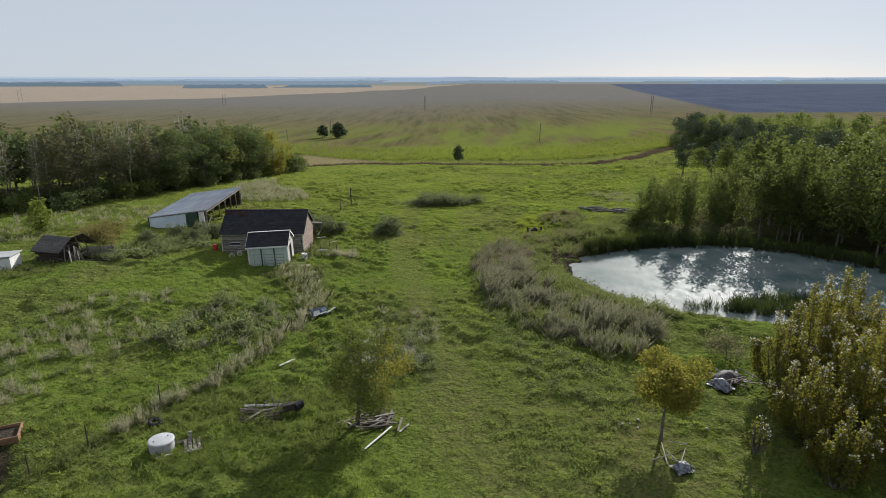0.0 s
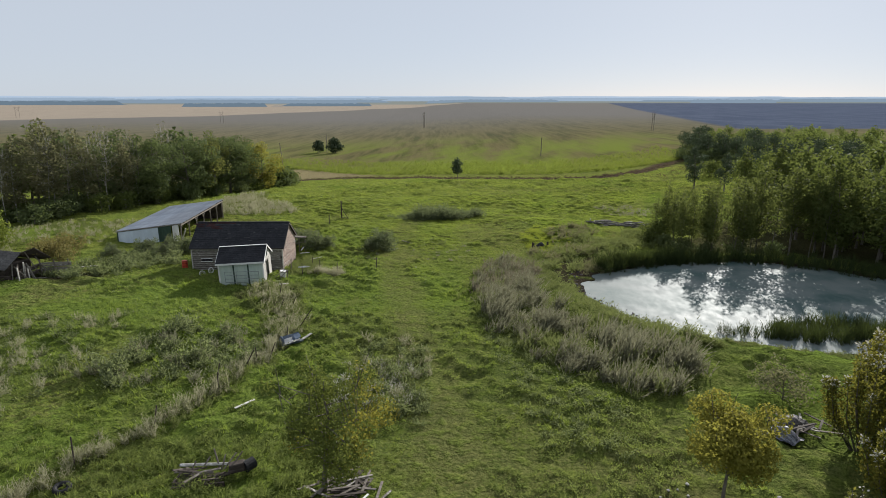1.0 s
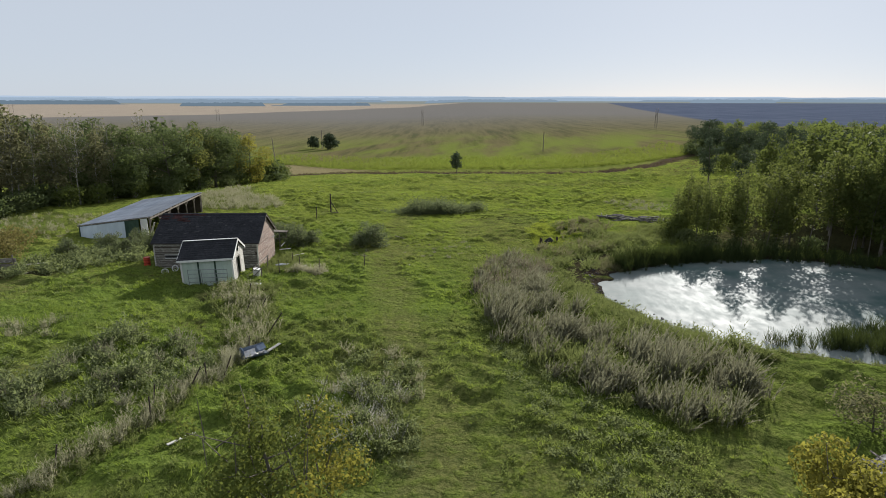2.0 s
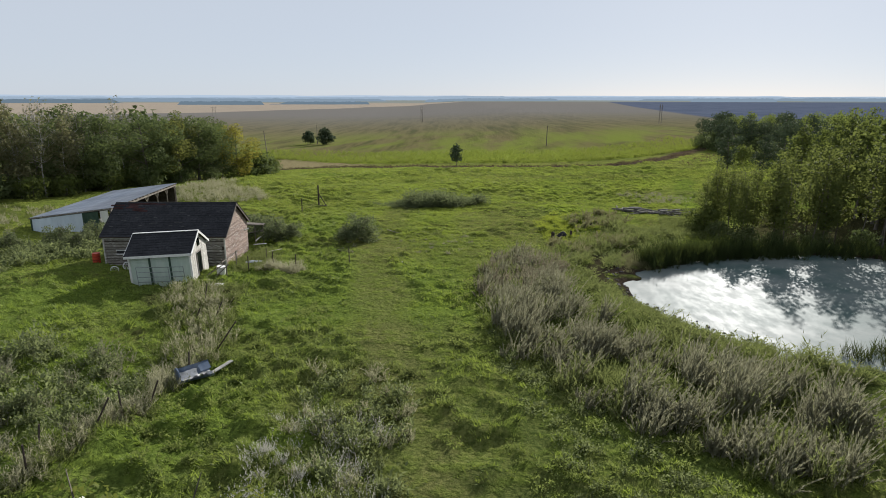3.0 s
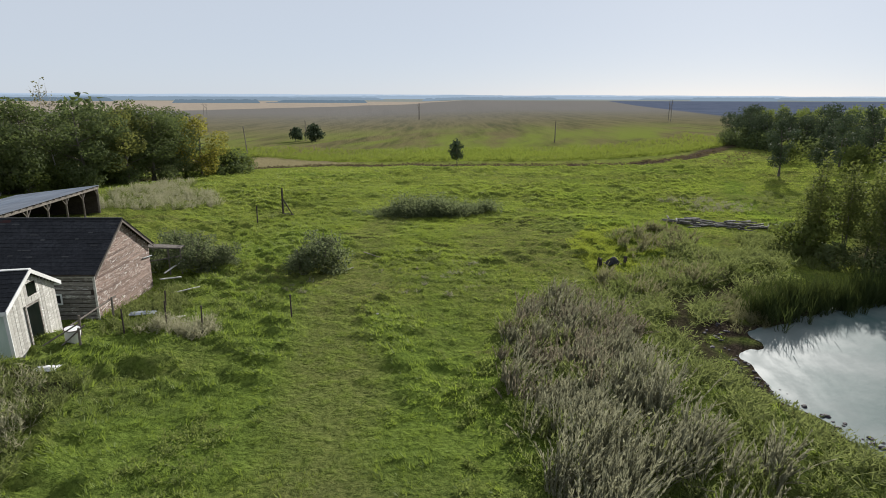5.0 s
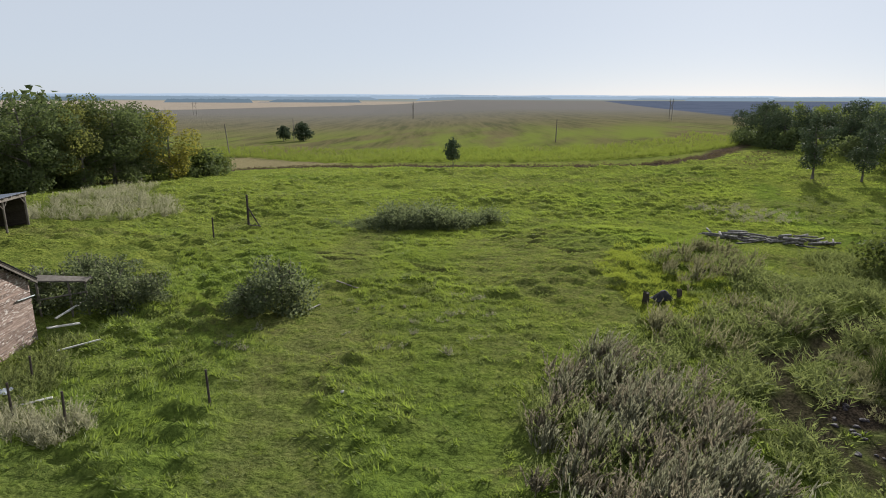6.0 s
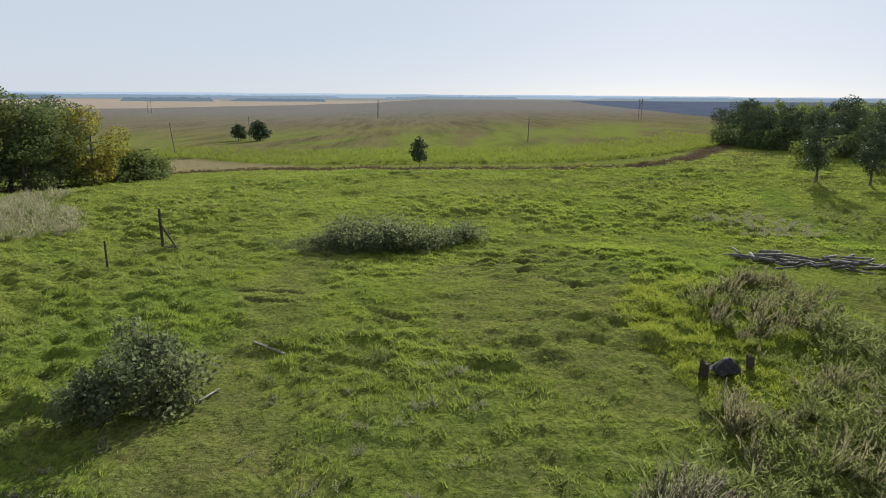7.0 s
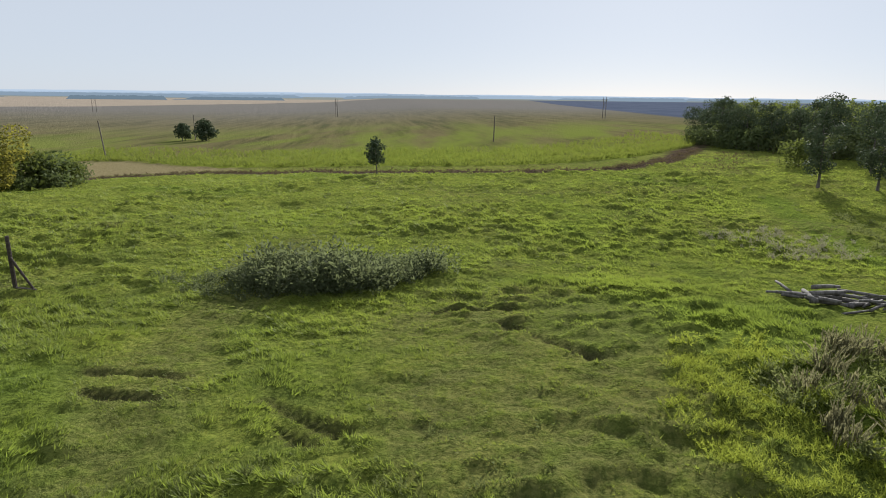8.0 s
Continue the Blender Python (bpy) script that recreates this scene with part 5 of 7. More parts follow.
# ---- buildings ----
def board_material(name, c1, c2, c3):
    """Old boards: every board its own shade, with grain along it and flaking paint."""
    k = Nodes(name)
    rnd = k.node("ObjectInfo").outputs["Random"]
    p = k.node("VectorMath", Vector=k.place(1.3, 1.3, 14, True))
    p.operation = "ADD"
    k.put(p.inputs[1], k.node("CombineXYZ", X=k.math("MULTIPLY", rnd, 37.0), Y=k.math("MULTIPLY", rnd, 91.0)).outputs[0])
    grain = k.noise(1.6, 5, p.outputs[0], 0.65, 0.3, 0.7)
    flake = k.noise(5.0, 4, k.place(1, 1, 3, True), 0.6, 0.52, 0.60)
    r2 = k.math("FRACT", k.math("MULTIPLY", rnd, 7.31))
    col = k.mix(grain, c1, c2)
    col = k.mix(k.math("MULTIPLY", rnd, 0.55), col, tuple(0.5 * v for v in c1))
    col = k.mix(k.math("MULTIPLY", flake, r2), col, c3)
    k.bump(grain, 0.5, 0.008)
    return k.done(col, 0.85, 0, 0.2)


MAT_PINKBOARD = board_material("weathered_red_boards", (0.155, 0.105, 0.085), (0.37, 0.275, 0.225), (0.58, 0.53, 0.48))
MAT_GREYBOARD = board_material("weathered_grey_boards", (0.15, 0.135, 0.115), (0.32, 0.29, 0.255), (0.45, 0.43, 0.39))
MAT_PALEBOARD = board_material("whitewashed_boards", (0.36, 0.34, 0.30), (0.56, 0.54, 0.49), (0.68, 0.66, 0.62))
MAT_DARKWOOD = plain("dark_old_wood", (0.045, 0.035, 0.028), (0.085, 0.068, 0.055), 4, (1, 1, 4), 0.9)
MAT_POST = plain("grey_post_wood", (0.13, 0.11, 0.09), (0.24, 0.21, 0.18), 7, (1, 1, 0.25), 0.9, 0, 0.6, 0.01)
MAT_SHINGLE = plain("dark_shingles", (0.026, 0.027, 0.031), (0.048, 0.049, 0.055), 7, (1, 1, 1), 0.9, 0, 0.7, 0.02, spec=0.1)
MAT_OLDSHINGLE = plain("grey_worn_shingles", (0.080, 0.076, 0.074), (0.165, 0.158, 0.150), 7, (1, 1, 1), 0.95, 0, 0.7, 0.02, spec=0.1)
MAT_PALESHINGLE = plain("pale_bare_patch", (0.060, 0.060, 0.062), (0.095, 0.094, 0.094), 7, (1, 1, 1), 0.9, spec=0.1)
MAT_RUST = plain("rusty_red_patch", (0.045, 0.022, 0.022), (0.07, 0.034, 0.032), 5, (1, 1, 1), 0.85, spec=0.1)
MAT_MINT = plain("pale_green_paint", (0.40, 0.48, 0.42), (0.49, 0.56, 0.50), 3, (1, 1, 0.3), 0.7, dirt=(0.33, 0.37, 0.28))
MAT_GREEN = plain("dark_green_paint", (0.030, 0.060, 0.042), (0.050, 0.085, 0.060), 5, (1, 1, 0.4), 0.7)
MAT_WHITE = plain("white_paint", (0.66, 0.66, 0.64), (0.80, 0.80, 0.78), 3, (1, 1, 0.3), 0.6, dirt=(0.42, 0.40, 0.36))
# white paint with the blue of skylit shade put into its colour
MAT_BLUEWHITE = plain("white_paint_skylit_tint", (0.56, 0.64, 0.74), (0.68, 0.76, 0.86), 2, (1, 1, 0.3), 0.6, dirt=(0.40, 0.44, 0.48))
MAT_DULL = plain("dull_white_paint", (0.36, 0.37, 0.38), (0.46, 0.47, 0.48), 3, (1, 1, 0.3), 0.6, dirt=(0.28, 0.27, 0.25))
MAT_TIN = plain("tin_roof", (0.36, 0.39, 0.44), (0.50, 0.53, 0.58), 1.2, (1, 0.15, 1), 0.5, 0.5, 0.15, 0.01, dirt=(0.28, 0.26, 0.25))
MAT_STEEL = plain("dull_grey_pipe", (0.20, 0.22, 0.22), (0.32, 0.34, 0.34), 8, (1, 1, 1), 0.5, 0.5)
MAT_BLACK = plain("black_rubber", (0.015, 0.015, 0.016), (0.035, 0.035, 0.036), 9, (1, 1, 1), 0.8)
UNIT = bpy.data.meshes.new("board")
_bm = boxed((-0.5, -0.5, -0.5), (0.5, 0.5, 0.5))
_bm.to_mesh(UNIT)
_bm.free()


def boards_of(material):
    me = UNIT.copy()
    me.name = "board"
    me.materials.append(material)
    return me


def board(parent, me, centre, size, turn=(0, 0, 0), name="board"):
    """One board on a shared box mesh."""
    ob = new(name, me)
    ob.parent = parent
    ob.matrix_basis = Matrix.LocRotScale(centre, Euler([radians(v) for v in turn]), size)
    return ob


def slab(bm, quad, thick):
    lo = [bm.verts.new(v) for v in quad]
    hi = [bm.verts.new((v[0], v[1], v[2] + thick)) for v in quad]
    bm.faces.new(lo)
    bm.faces.new(hi[::-1])
    n = len(quad)
    for i in range(n):
        bm.faces.new((lo[i], lo[(i + 1) % n], hi[(i + 1) % n], hi[i]))
    return bm


def shingle_course(y0, z0, y1, z1, x0, x1, rng, steps=26):
    """One wavering course of shingles, thicker at its lower edge."""
    bm = bmesh.new()
    xs = np.linspace(x0, x1, steps)
    up = Vector((0, z0 - z1, y1 - y0)).normalized() * (1 if y1 > y0 else -1)
    rows = []
    for x in xs:
        j = rng.normal(0, 0.012)
        a, b = Vector((x, y0 + j, z0)), Vector((x, y1, z1))
        rows.append([bm.verts.new(a), bm.verts.new(a + up * 0.028), bm.verts.new(b + up * 0.010), bm.verts.new(b)])
    for p, q in zip(rows[:-1], rows[1:]):
        for i in range(4):
            bm.faces.new((p[i], q[i], q[(i + 1) % 4], p[(i + 1) % 4]))
    bm.faces.new(rows[0])
    bm.faces.new(rows[-1][::-1])
    return bm


def roof_slope(parent, ey, ez, ry, rz, x0, x1, courses, material, rng, name="roof"):
    """A sloping deck with its courses as pieces under it."""
    deck = part(name, slab(bmesh.new(), [(x0, ey, ez), (x1, ey, ez), (x1, ry, rz), (x0, ry, rz)], 0.07), MAT_DARKWOOD, parent)
    n = (Vector((0, ez - rz, ry - ey)).normalized()) * (1 if ry > ey else -1) * 0.074
    for i in range(courses):
        a, b = i / courses, min((i + 1.12) / courses, 1.0)
        c = shingle_course(ey + (ry - ey) * a, ez + (rz - ez) * a + 0.074, ey + (ry - ey) * b, ez + (rz - ez) * b + 0.074, x0 - 0.02, x1 + 0.02, rng)
        part("shingle_course", c, material, deck)
    return deck


def barn():
    rng = np.random.default_rng(61)
    L, W, ze, zr, z0 = 8.5, 5.4, 2.48, 4.28, -0.15
    ob = thing("barn", pose(-14.72, 60.96, 0, 0, 0, 1.0), "weathered wooden barn with faded red boards and a dark shingle roof", "barn")
    core = bmesh.new()
    prof = [(0.06, z0), (W - 0.06, z0), (W - 0.06, ze - 0.03), (W / 2, zr - 0.06), (0.06, ze - 0.03)]
    a = [core.verts.new((-0.05, p, q)) for p, q in prof]
    b = [core.verts.new((-L + 0.05, p, q)) for p, q in prof]
    core.faces.new(a)
    core.faces.new(b[::-1])
    for i in range(5):
        core.faces.new((a[i], b[i], b[(i + 1) % 5], a[(i + 1) % 5]))
    body = part("wall", core, MAT_DARKWOOD, ob, "dark timber behind the gaps of the boards")
    pink, grey = boards_of(MAT_PINKBOARD), boards_of(MAT_GREYBOARD)
    step = 0.118
    for gx, me in ((-0.03, pink), (-L + 0.03, grey)):
        z = z0 + step / 2
        while z < zr - 0.1:
            cut = max(0.0, (z + step / 2 - ze) / (zr - ze)) * W / 2
            y, end = cut + 0.02, W - cut - 0.02
            while y < end - 0.05:
                n = min(rng.uniform(0.9, 2.4), end - y)
                if rng.random() > 0.012:
                    board(body, me, (gx + rng.normal(0.012, 0.006) * (1 if gx > -1 else -1), y + n / 2, z), (0.022, n - 0.008, step - rng.uniform(0.003, 0.014)), (rng.normal(0, 0.35), 0, 0))
                y += n
            z += step
    z, step = z0 + 0.1, 0.20
    while z < ze - 0.25:
        x = -L + 0.05
        while x < -0.1:
            n = min(rng.uniform(1.6, 3.6), -0.05 - x)
            if rng.random() > 0.05:
                board(body, grey, (x + n / 2, 0.03 - rng.normal(0.02, 0.01), z), (n - 0.02, 0.03, step - rng.uniform(0.03, 0.07)), (0, rng.normal(0, 0.5), 0))
            x += n
        z += step
    part("fascia", boxed((-L, -0.06, ze - 0.24), (0, 0.0, ze - 0.02), None, 0.01), MAT_PALEBOARD, ob, "pale board under the eave")
    for x in (-0.02, -L + 0.02):
        part("corner_board", boxed((x - 0.05, -0.04, z0), (x + 0.05, 0.0, ze)), MAT_PALEBOARD, ob)
    win = part("window", boxed((-2.15, -0.05, 1.05), (-1.55, -0.02, 1.45)), MAT_BLACK, ob, "small dark window")
    for lo, hi in (((-2.2, -0.075, 1.0), (-1.5, -0.05, 1.06)), ((-2.2, -0.075, 1.44), (-1.5, -0.05, 1.5)), ((-2.2, -0.075, 1.06), (-2.13, -0.05, 1.44)), ((-1.57, -0.075, 1.06), (-1.5, -0.05, 1.44))):
        part("frame", boxed(lo, hi), MAT_WHITE, win)
    win = part("window", boxed((-7.6, -0.05, 1.2), (-6.6, -0.02, 1.42)), MAT_BLACK, ob, "low boarded window")
    part("frame", boxed((-7.65, -0.075, 1.14), (-6.55, -0.05, 1.2)), MAT_WHITE, win)
    part("frame", boxed((-7.65, -0.075, 1.42), (-6.55, -0.05, 1.48)), MAT_WHITE, win)
    s = (zr - ze) / (W / 2)
    for side in (0, 1):
        ey = -0.22 if side == 0 else W + 0.22
        deck = roof_slope(ob, ey, ze - s * 0.22 + 0.03, W / 2, zr + 0.03, -L - 0.12, 0.17, 15, MAT_SHINGLE, rng)
        if side == 0:
            for _ in range(24):
                u, x = rng.uniform(0.25, 0.9), rng.uniform(-L, 0)
                zz = ze - s * 0.22 + 0.03 + (zr - ze + s * 0.22) * u
                yy = ey + (W / 2 - ey) * u
                part("worn_shingle", boxed((-0.5, -0.5, -0.5), (0.5, 0.5, 0.5), pose(x, yy, zz + 0.112, math.degrees(math.atan(s)), 0, 0) @ Matrix.Diagonal((rng.uniform(0.15, 0.4), 0.07, 0.008, 1))),
                     MAT_PALESHINGLE, deck)
            for _ in range(16):
                u, x = rng.uniform(0.72, 0.97), rng.uniform(-L - 0.1, -L + 3.2)
                zz = ze - s * 0.22 + 0.03 + (zr - ze + s * 0.22) * u
                yy = ey + (W / 2 - ey) * u
                part("worn_shingle", boxed((-0.5, -0.5, -0.5), (0.5, 0.5, 0.5), pose(x, yy, zz + 0.108, math.degrees(math.atan(s)), 0, 0) @ Matrix.Diagonal((rng.uniform(0.5, 0.9), 0.16, 0.008, 1))),
                     MAT_RUST, deck, "rusty red bare shingle")
    for y0, y1 in ((-0.22, W / 2), (W + 0.22, W / 2)):
        z00 = ze - s * 0.22
        bm = bmesh.new()
        q = [(0.15, y0, z00 - 0.10), (0.185, y0, z00 - 0.10), (0.185, y1, zr - 0.08), (0.15, y1, zr - 0.08)]
        part("bargeboard", slab(bm, q, 0.09), MAT_POST, ob, "weathered grey bargeboard")
    part("ridge_cap", boxed((-L - 0.13, W / 2 - 0.1, zr + 0.09), (0.18, W / 2 + 0.1, zr + 0.13), None, 0.02), MAT_SHINGLE, ob)
    part("sliding_rail", rodded((0.05, W - 0.9, 1.9), (0.05, W + 0.1, 1.8), 0.03), MAT_STEEL, ob)
    return ob


barn()


def small_shed():
    rng = np.random.default_rng(62)
    L, W, ze, zr, z0 = 3.75, 3.29, 2.50, 3.42, -0.1
    ob = thing("shed", pose(-15.02, 55.95, 0.1, 0, -2.2, 4.9), "small pale green shed with white trim and a dark shingle roof", "shed")
    part("wall", boxed((-L, 0, z0), (0, 0.08, ze)), MAT_MINT, ob, "pale green painted front wall")
    part("wall", boxed((-L, W - 0.08, z0), (0, W, ze)), MAT_MINT, ob)
    part("wall", slab(bmesh.new(), [(-L, 0.08, z0), (-L + 0.08, 0.08, z0), (-L + 0.08, W - 0.08, z0), (-L, W - 0.08, z0)], ze - z0), MAT_MINT, ob)
    bm = bmesh.new()
    tri = [(-L + 0.01, 0.08, ze), (-L + 0.01, W - 0.08, ze), (-L + 0.01, W / 2, zr - 0.05)]
    f = [bm.verts.new(v) for v in tri]
    g = [bm.verts.new((v[0] + 0.06, v[1], v[2])) for v in tri]
    bm.faces.new(f)
    bm.faces.new(g[::-1])
    for i in range(3):
        bm.faces.new((f[i], f[(i + 1) % 3], g[(i + 1) % 3], g[i]))
    part("wall", bm, MAT_MINT, ob)
    part("floor", boxed((-L + 0.08, 0.08, z0), (0, W - 0.08, z0 + 0.1)), MAT_DARKWOOD, ob)
    pale = boards_of(MAT_PALEBOARD)
    front = part("wall", boxed((-0.05, 0.08, z0), (-0.02, 0.14, ze)), MAT_PALEBOARD, ob, "pale boarded gable with an open doorway")
    n = 16
    for i in range(n):
        y = 0.02 + (i + 0.5) * (W - 0.04) / n
        top = ze + (zr - ze - 0.04) * (1 - abs(y - W / 2) / (W / 2)) - 0.02
        spans = [(z0, top)]
        if 1.15 < y < 1.95:
            spans = [(2.12, top)]
        if 1.35 < y < 1.95:
            spans = [(2.12, 2.46), (2.98, top)]
        for lo, hi in spans:
            board(front, pale, (0.0 + rng.normal(0, 0.005), y, (lo + hi) / 2), (0.028, (W - 0.04) / n - 0.012, hi - lo))
    for lo, hi in (((0.02, 1.06, z0), (0.05, 1.14, 2.2)), ((0.02, 1.96, z0), (0.05, 2.04, 2.2)), ((0.02, 1.06, 2.12), (0.05, 2.04, 2.2))):
        part("door_frame", boxed(lo, hi), MAT_GREYBOARD, ob)
    for x in (-L + 0.02, -2.5, -1.28, -0.03):
        part("batten", boxed((x - 0.06, -0.035, z0), (x + 0.06, 0.0, ze - 0.1)), MAT_GREEN if abs(x + 1.9) < 1 else MAT_WHITE, ob)
    part("sill_board", boxed((-L, -0.03, z0), (0, 0, z0 + 0.3)), MAT_GREEN, ob)
    s = (zr - ze) / (W / 2)
    for side in (0, 1):
        ey = -0.24 if side == 0 else W + 0.24
        roof_slope(ob, ey, ze - s * 0.24 + 0.02, W / 2, zr, -L - 0.15, 0.15, 9, MAT_SHINGLE, rng)
        part("eave_trim", boxed((-L - 0.16, ey - 0.03, ze - s * 0.24 - 0.06), (0.16, ey + 0.0, ze - s * 0.24 + 0.10), None, 0.008), MAT_WHITE, ob, "white eave board")
        for x in (0.15, -L - 0.18):
            q = [(x, ey, ze - s * 0.24 - 0.05), (x + 0.03, ey, ze - s * 0.24 - 0.05), (x + 0.03, W / 2, zr - 0.05), (x, W / 2, zr - 0.05)]
            part("rake_trim", slab(bmesh.new(), q, 0.17), MAT_WHITE, ob, "white rake board")
    part("ridge_cap", boxed((-L - 0.17, W / 2 - 0.10, zr + 0.085), (0.17, W / 2 + 0.10, zr + 0.125), None, 0.012), MAT_WHITE, ob, "white ridge cap")
    return ob


small_shed()


def tube_gate():
    ob = thing("metal_gate", pose(-18.1, 55.15, gz(-18.1, 55.2), 8, 0, 4.9), "grey tubular farm gate leaning against the shed", "gate")
    for x in (0.0, 0.95, 1.9, 2.8):
        part("upright", rodded((x, 0, 0.1), (x, 0, 1.45), 0.022), MAT_STEEL, ob)
    for z in (0.12, 0.45, 0.78, 1.1, 1.43):
        part("rail", rodded((0, 0, z), (2.8, 0, z), 0.022), MAT_STEEL, ob)


tube_gate()


def yard_rails():
    ob = thing("yard_fence", pose(0, 0, 0), "broken grey pole fence between shed and barn", "fence")
    g = gz(-13.8, 59)
    for x, y, h in ((-14.2, 58.6, 1.0), (-13.9, 60.6, 1.1), (-13.4, 57.2, 1.0)):
        part("post", rodded((x, y, g - 0.2), (x + 0.03, y, g + h), 0.05, 0.045), MAT_POST, ob)
    part("rail", rodded((-14.3, 58.0, g + 0.7), (-13.85, 60.9, g + 1.05), 0.035), MAT_POST, ob)
    part("rail", rodded((-14.1, 57.0, g + 0.25), (-13.3, 57.5, g + 1.0), 0.03), MAT_POST, ob)
    part("rail", rodded((-14.3, 56.4, g + 0.6), (-13.4, 57.3, g + 1.15), 0.03), MAT_POST, ob)


yard_rails()


def machine_shed():
    ob = thing("machine_shed", pose(-37.33, 74.12, 0, 0, 0, 3.26), "long open-sided machine shed with a ribbed tin roof", "machine shed")
    W, L, zl, zr = 7.23, 16.33, 1.03, 1.88
    g = -1.2
    # ribbed sheets, laid side by side
    sheet = L / 16
    for i in range(16):
        n = 25
        v = []
        for k in range(n):
            y = i * sheet + k / (n - 1) * (sheet - 0.004)
            rib = 0.028 * max(0.0, math.cos(k / (n - 1) * 8 * math.pi)) ** 3
            for x, z in ((-0.12, zl - 0.014), (W + 0.18, zr + 0.021)):
                v += [(x, y, z + 0.02 + rib + (i % 2) * 0.004), (x, y, z + 0.012 + rib + (i % 2) * 0.004)]
        f = []
        for k in range(n - 1):
            a, b = 4 * k, 4 * k + 4
            f += [(a, b, b + 2, a + 2), (a + 1, a + 3, b + 3, b + 1), (a, a + 1, b + 1, b), (a + 2, b + 2, b + 3, a + 3)]
        part("roof_sheet", np_mesh("roof_sheet", v, f, MAT_TIN), None, ob)
    part("eave_beam", slab(bmesh.new(), [(W - 0.1, 0, zr - 0.27), (W + 0.1, 0, zr - 0.27), (W + 0.1, L, zr - 0.27), (W - 0.1, L, zr - 0.27)], 0.2), MAT_POST, ob, "grey pole beam along the open side")
    for i in range(19):
        y = 0.15 + i * (L - 0.3) / 18
        part("rafter", slab(bmesh.new(), [(0, y - 0.04, zl - 0.13), (W + 0.2, y - 0.04, zr - 0.08), (W + 0.2, y + 0.04, zr - 0.08), (0, y + 0.04, zl - 0.13)], 0.11), MAT_POST, ob)
    for i in range(7):
        y = 0.12 + i * (L - 0.24) / 6
        part("post", rodded((W, y, g), (W, y, zr - 0.25), 0.09, 0.08), MAT_POST, ob, "peeled log post")
        for d in (-0.55, 0.55):
            if 0 < y + d < L:
                part("knee_brace", rodded((W, y, zr - 0.85), (W, y + d, zr - 0.24), 0.045, 0.04, 6), MAT_POST, ob)
    part("wall", boxed((-0.02, 0.06, g), (0.06, L - 0.06, zl - 0.1)), MAT_DARKWOOD, ob)
    part("wall", slab(bmesh.new(), [(0.06, L - 0.1, g), (W - 0.12, L - 0.1, g), (W - 0.12, L - 0.02, g), (0.06, L - 0.02, g)], zl - g - 0.12), MAT_DARKWOOD, ob)
    bm = bmesh.new()
    tri = [(0.06, zl - 0.12), (W - 0.12, zl - 0.12), (W - 0.12, zr - 0.28)]
    f = [bm.verts.new((x, L - 0.1, z)) for x, z in tri]
    q = [bm.verts.new((x, L - 0.02, z)) for x, z in tri]
    bm.faces.new(f)
    bm.faces.new(q[::-1])
    for i in range(3):
        bm.faces.new((f[i], f[(i + 1) % 3], q[(i + 1) % 3], q[i]))
    part("wall", bm, MAT_DARKWOOD, ob)

    def end_panel(x0, x1, mat, lab):
        top = lambda x: zl + (zr - zl) * x / W - 0.14
        bm = bmesh.new()
        c = [(x0, g), (x1, g), (x1, top(x1)), (x0, top(x0))]
        f = [bm.verts.new((x, 0.02, z)) for x, z in c]
        q = [bm.verts.new((x, 0.09, z)) for x, z in c]
        bm.faces.new(f)
        bm.faces.new(q[::-1])
        for i in range(4):
            bm.faces.new((f[i], f[(i + 1) % 4], q[(i + 1) % 4], q[i]))
        part("end_wall", bm, mat, ob, lab)
    end_panel(0.1, 4.75, MAT_BLUEWHITE, "white painted end wall")
    end_panel(4.76, 6.1, MAT_GREEN, "dark green end wall panel")
    end_panel(6.3, 7.0, MAT_WHITE, "white narrow end panel")
    for x in (0.06, 4.75):
        part("corner_board", boxed((x - 0.06, -0.02, g), (x + 0.06, 0.02, zl + (zr - zl) * x / W - 0.14)), MAT_GREEN, ob)
    part("drip_edge", slab(bmesh.new(), [(-0.12, -0.04, zl - 0.09), (W + 0.18, -0.04, zr - 0.06), (W + 0.18, 0.0, zr - 0.06), (-0.12, 0.0, zl - 0.09)], 0.09), MAT_GREYBOARD, ob)
    return ob


machine_shed()
for x, y, lean, ln in ((-29.6, 73.2, 24, 2.2), (-29.2, 72.6, -18, 1.9)):
    pl = part("loose_plank", boxed((-0.07, -0.02, 0), (0.07, 0.02, ln), pose(x, y, gz(x, y) - 0.05, 20, lean, 10)), MAT_PALEBOARD)
    tagged(pl, "pale plank leaning at the machine shed", "plank")


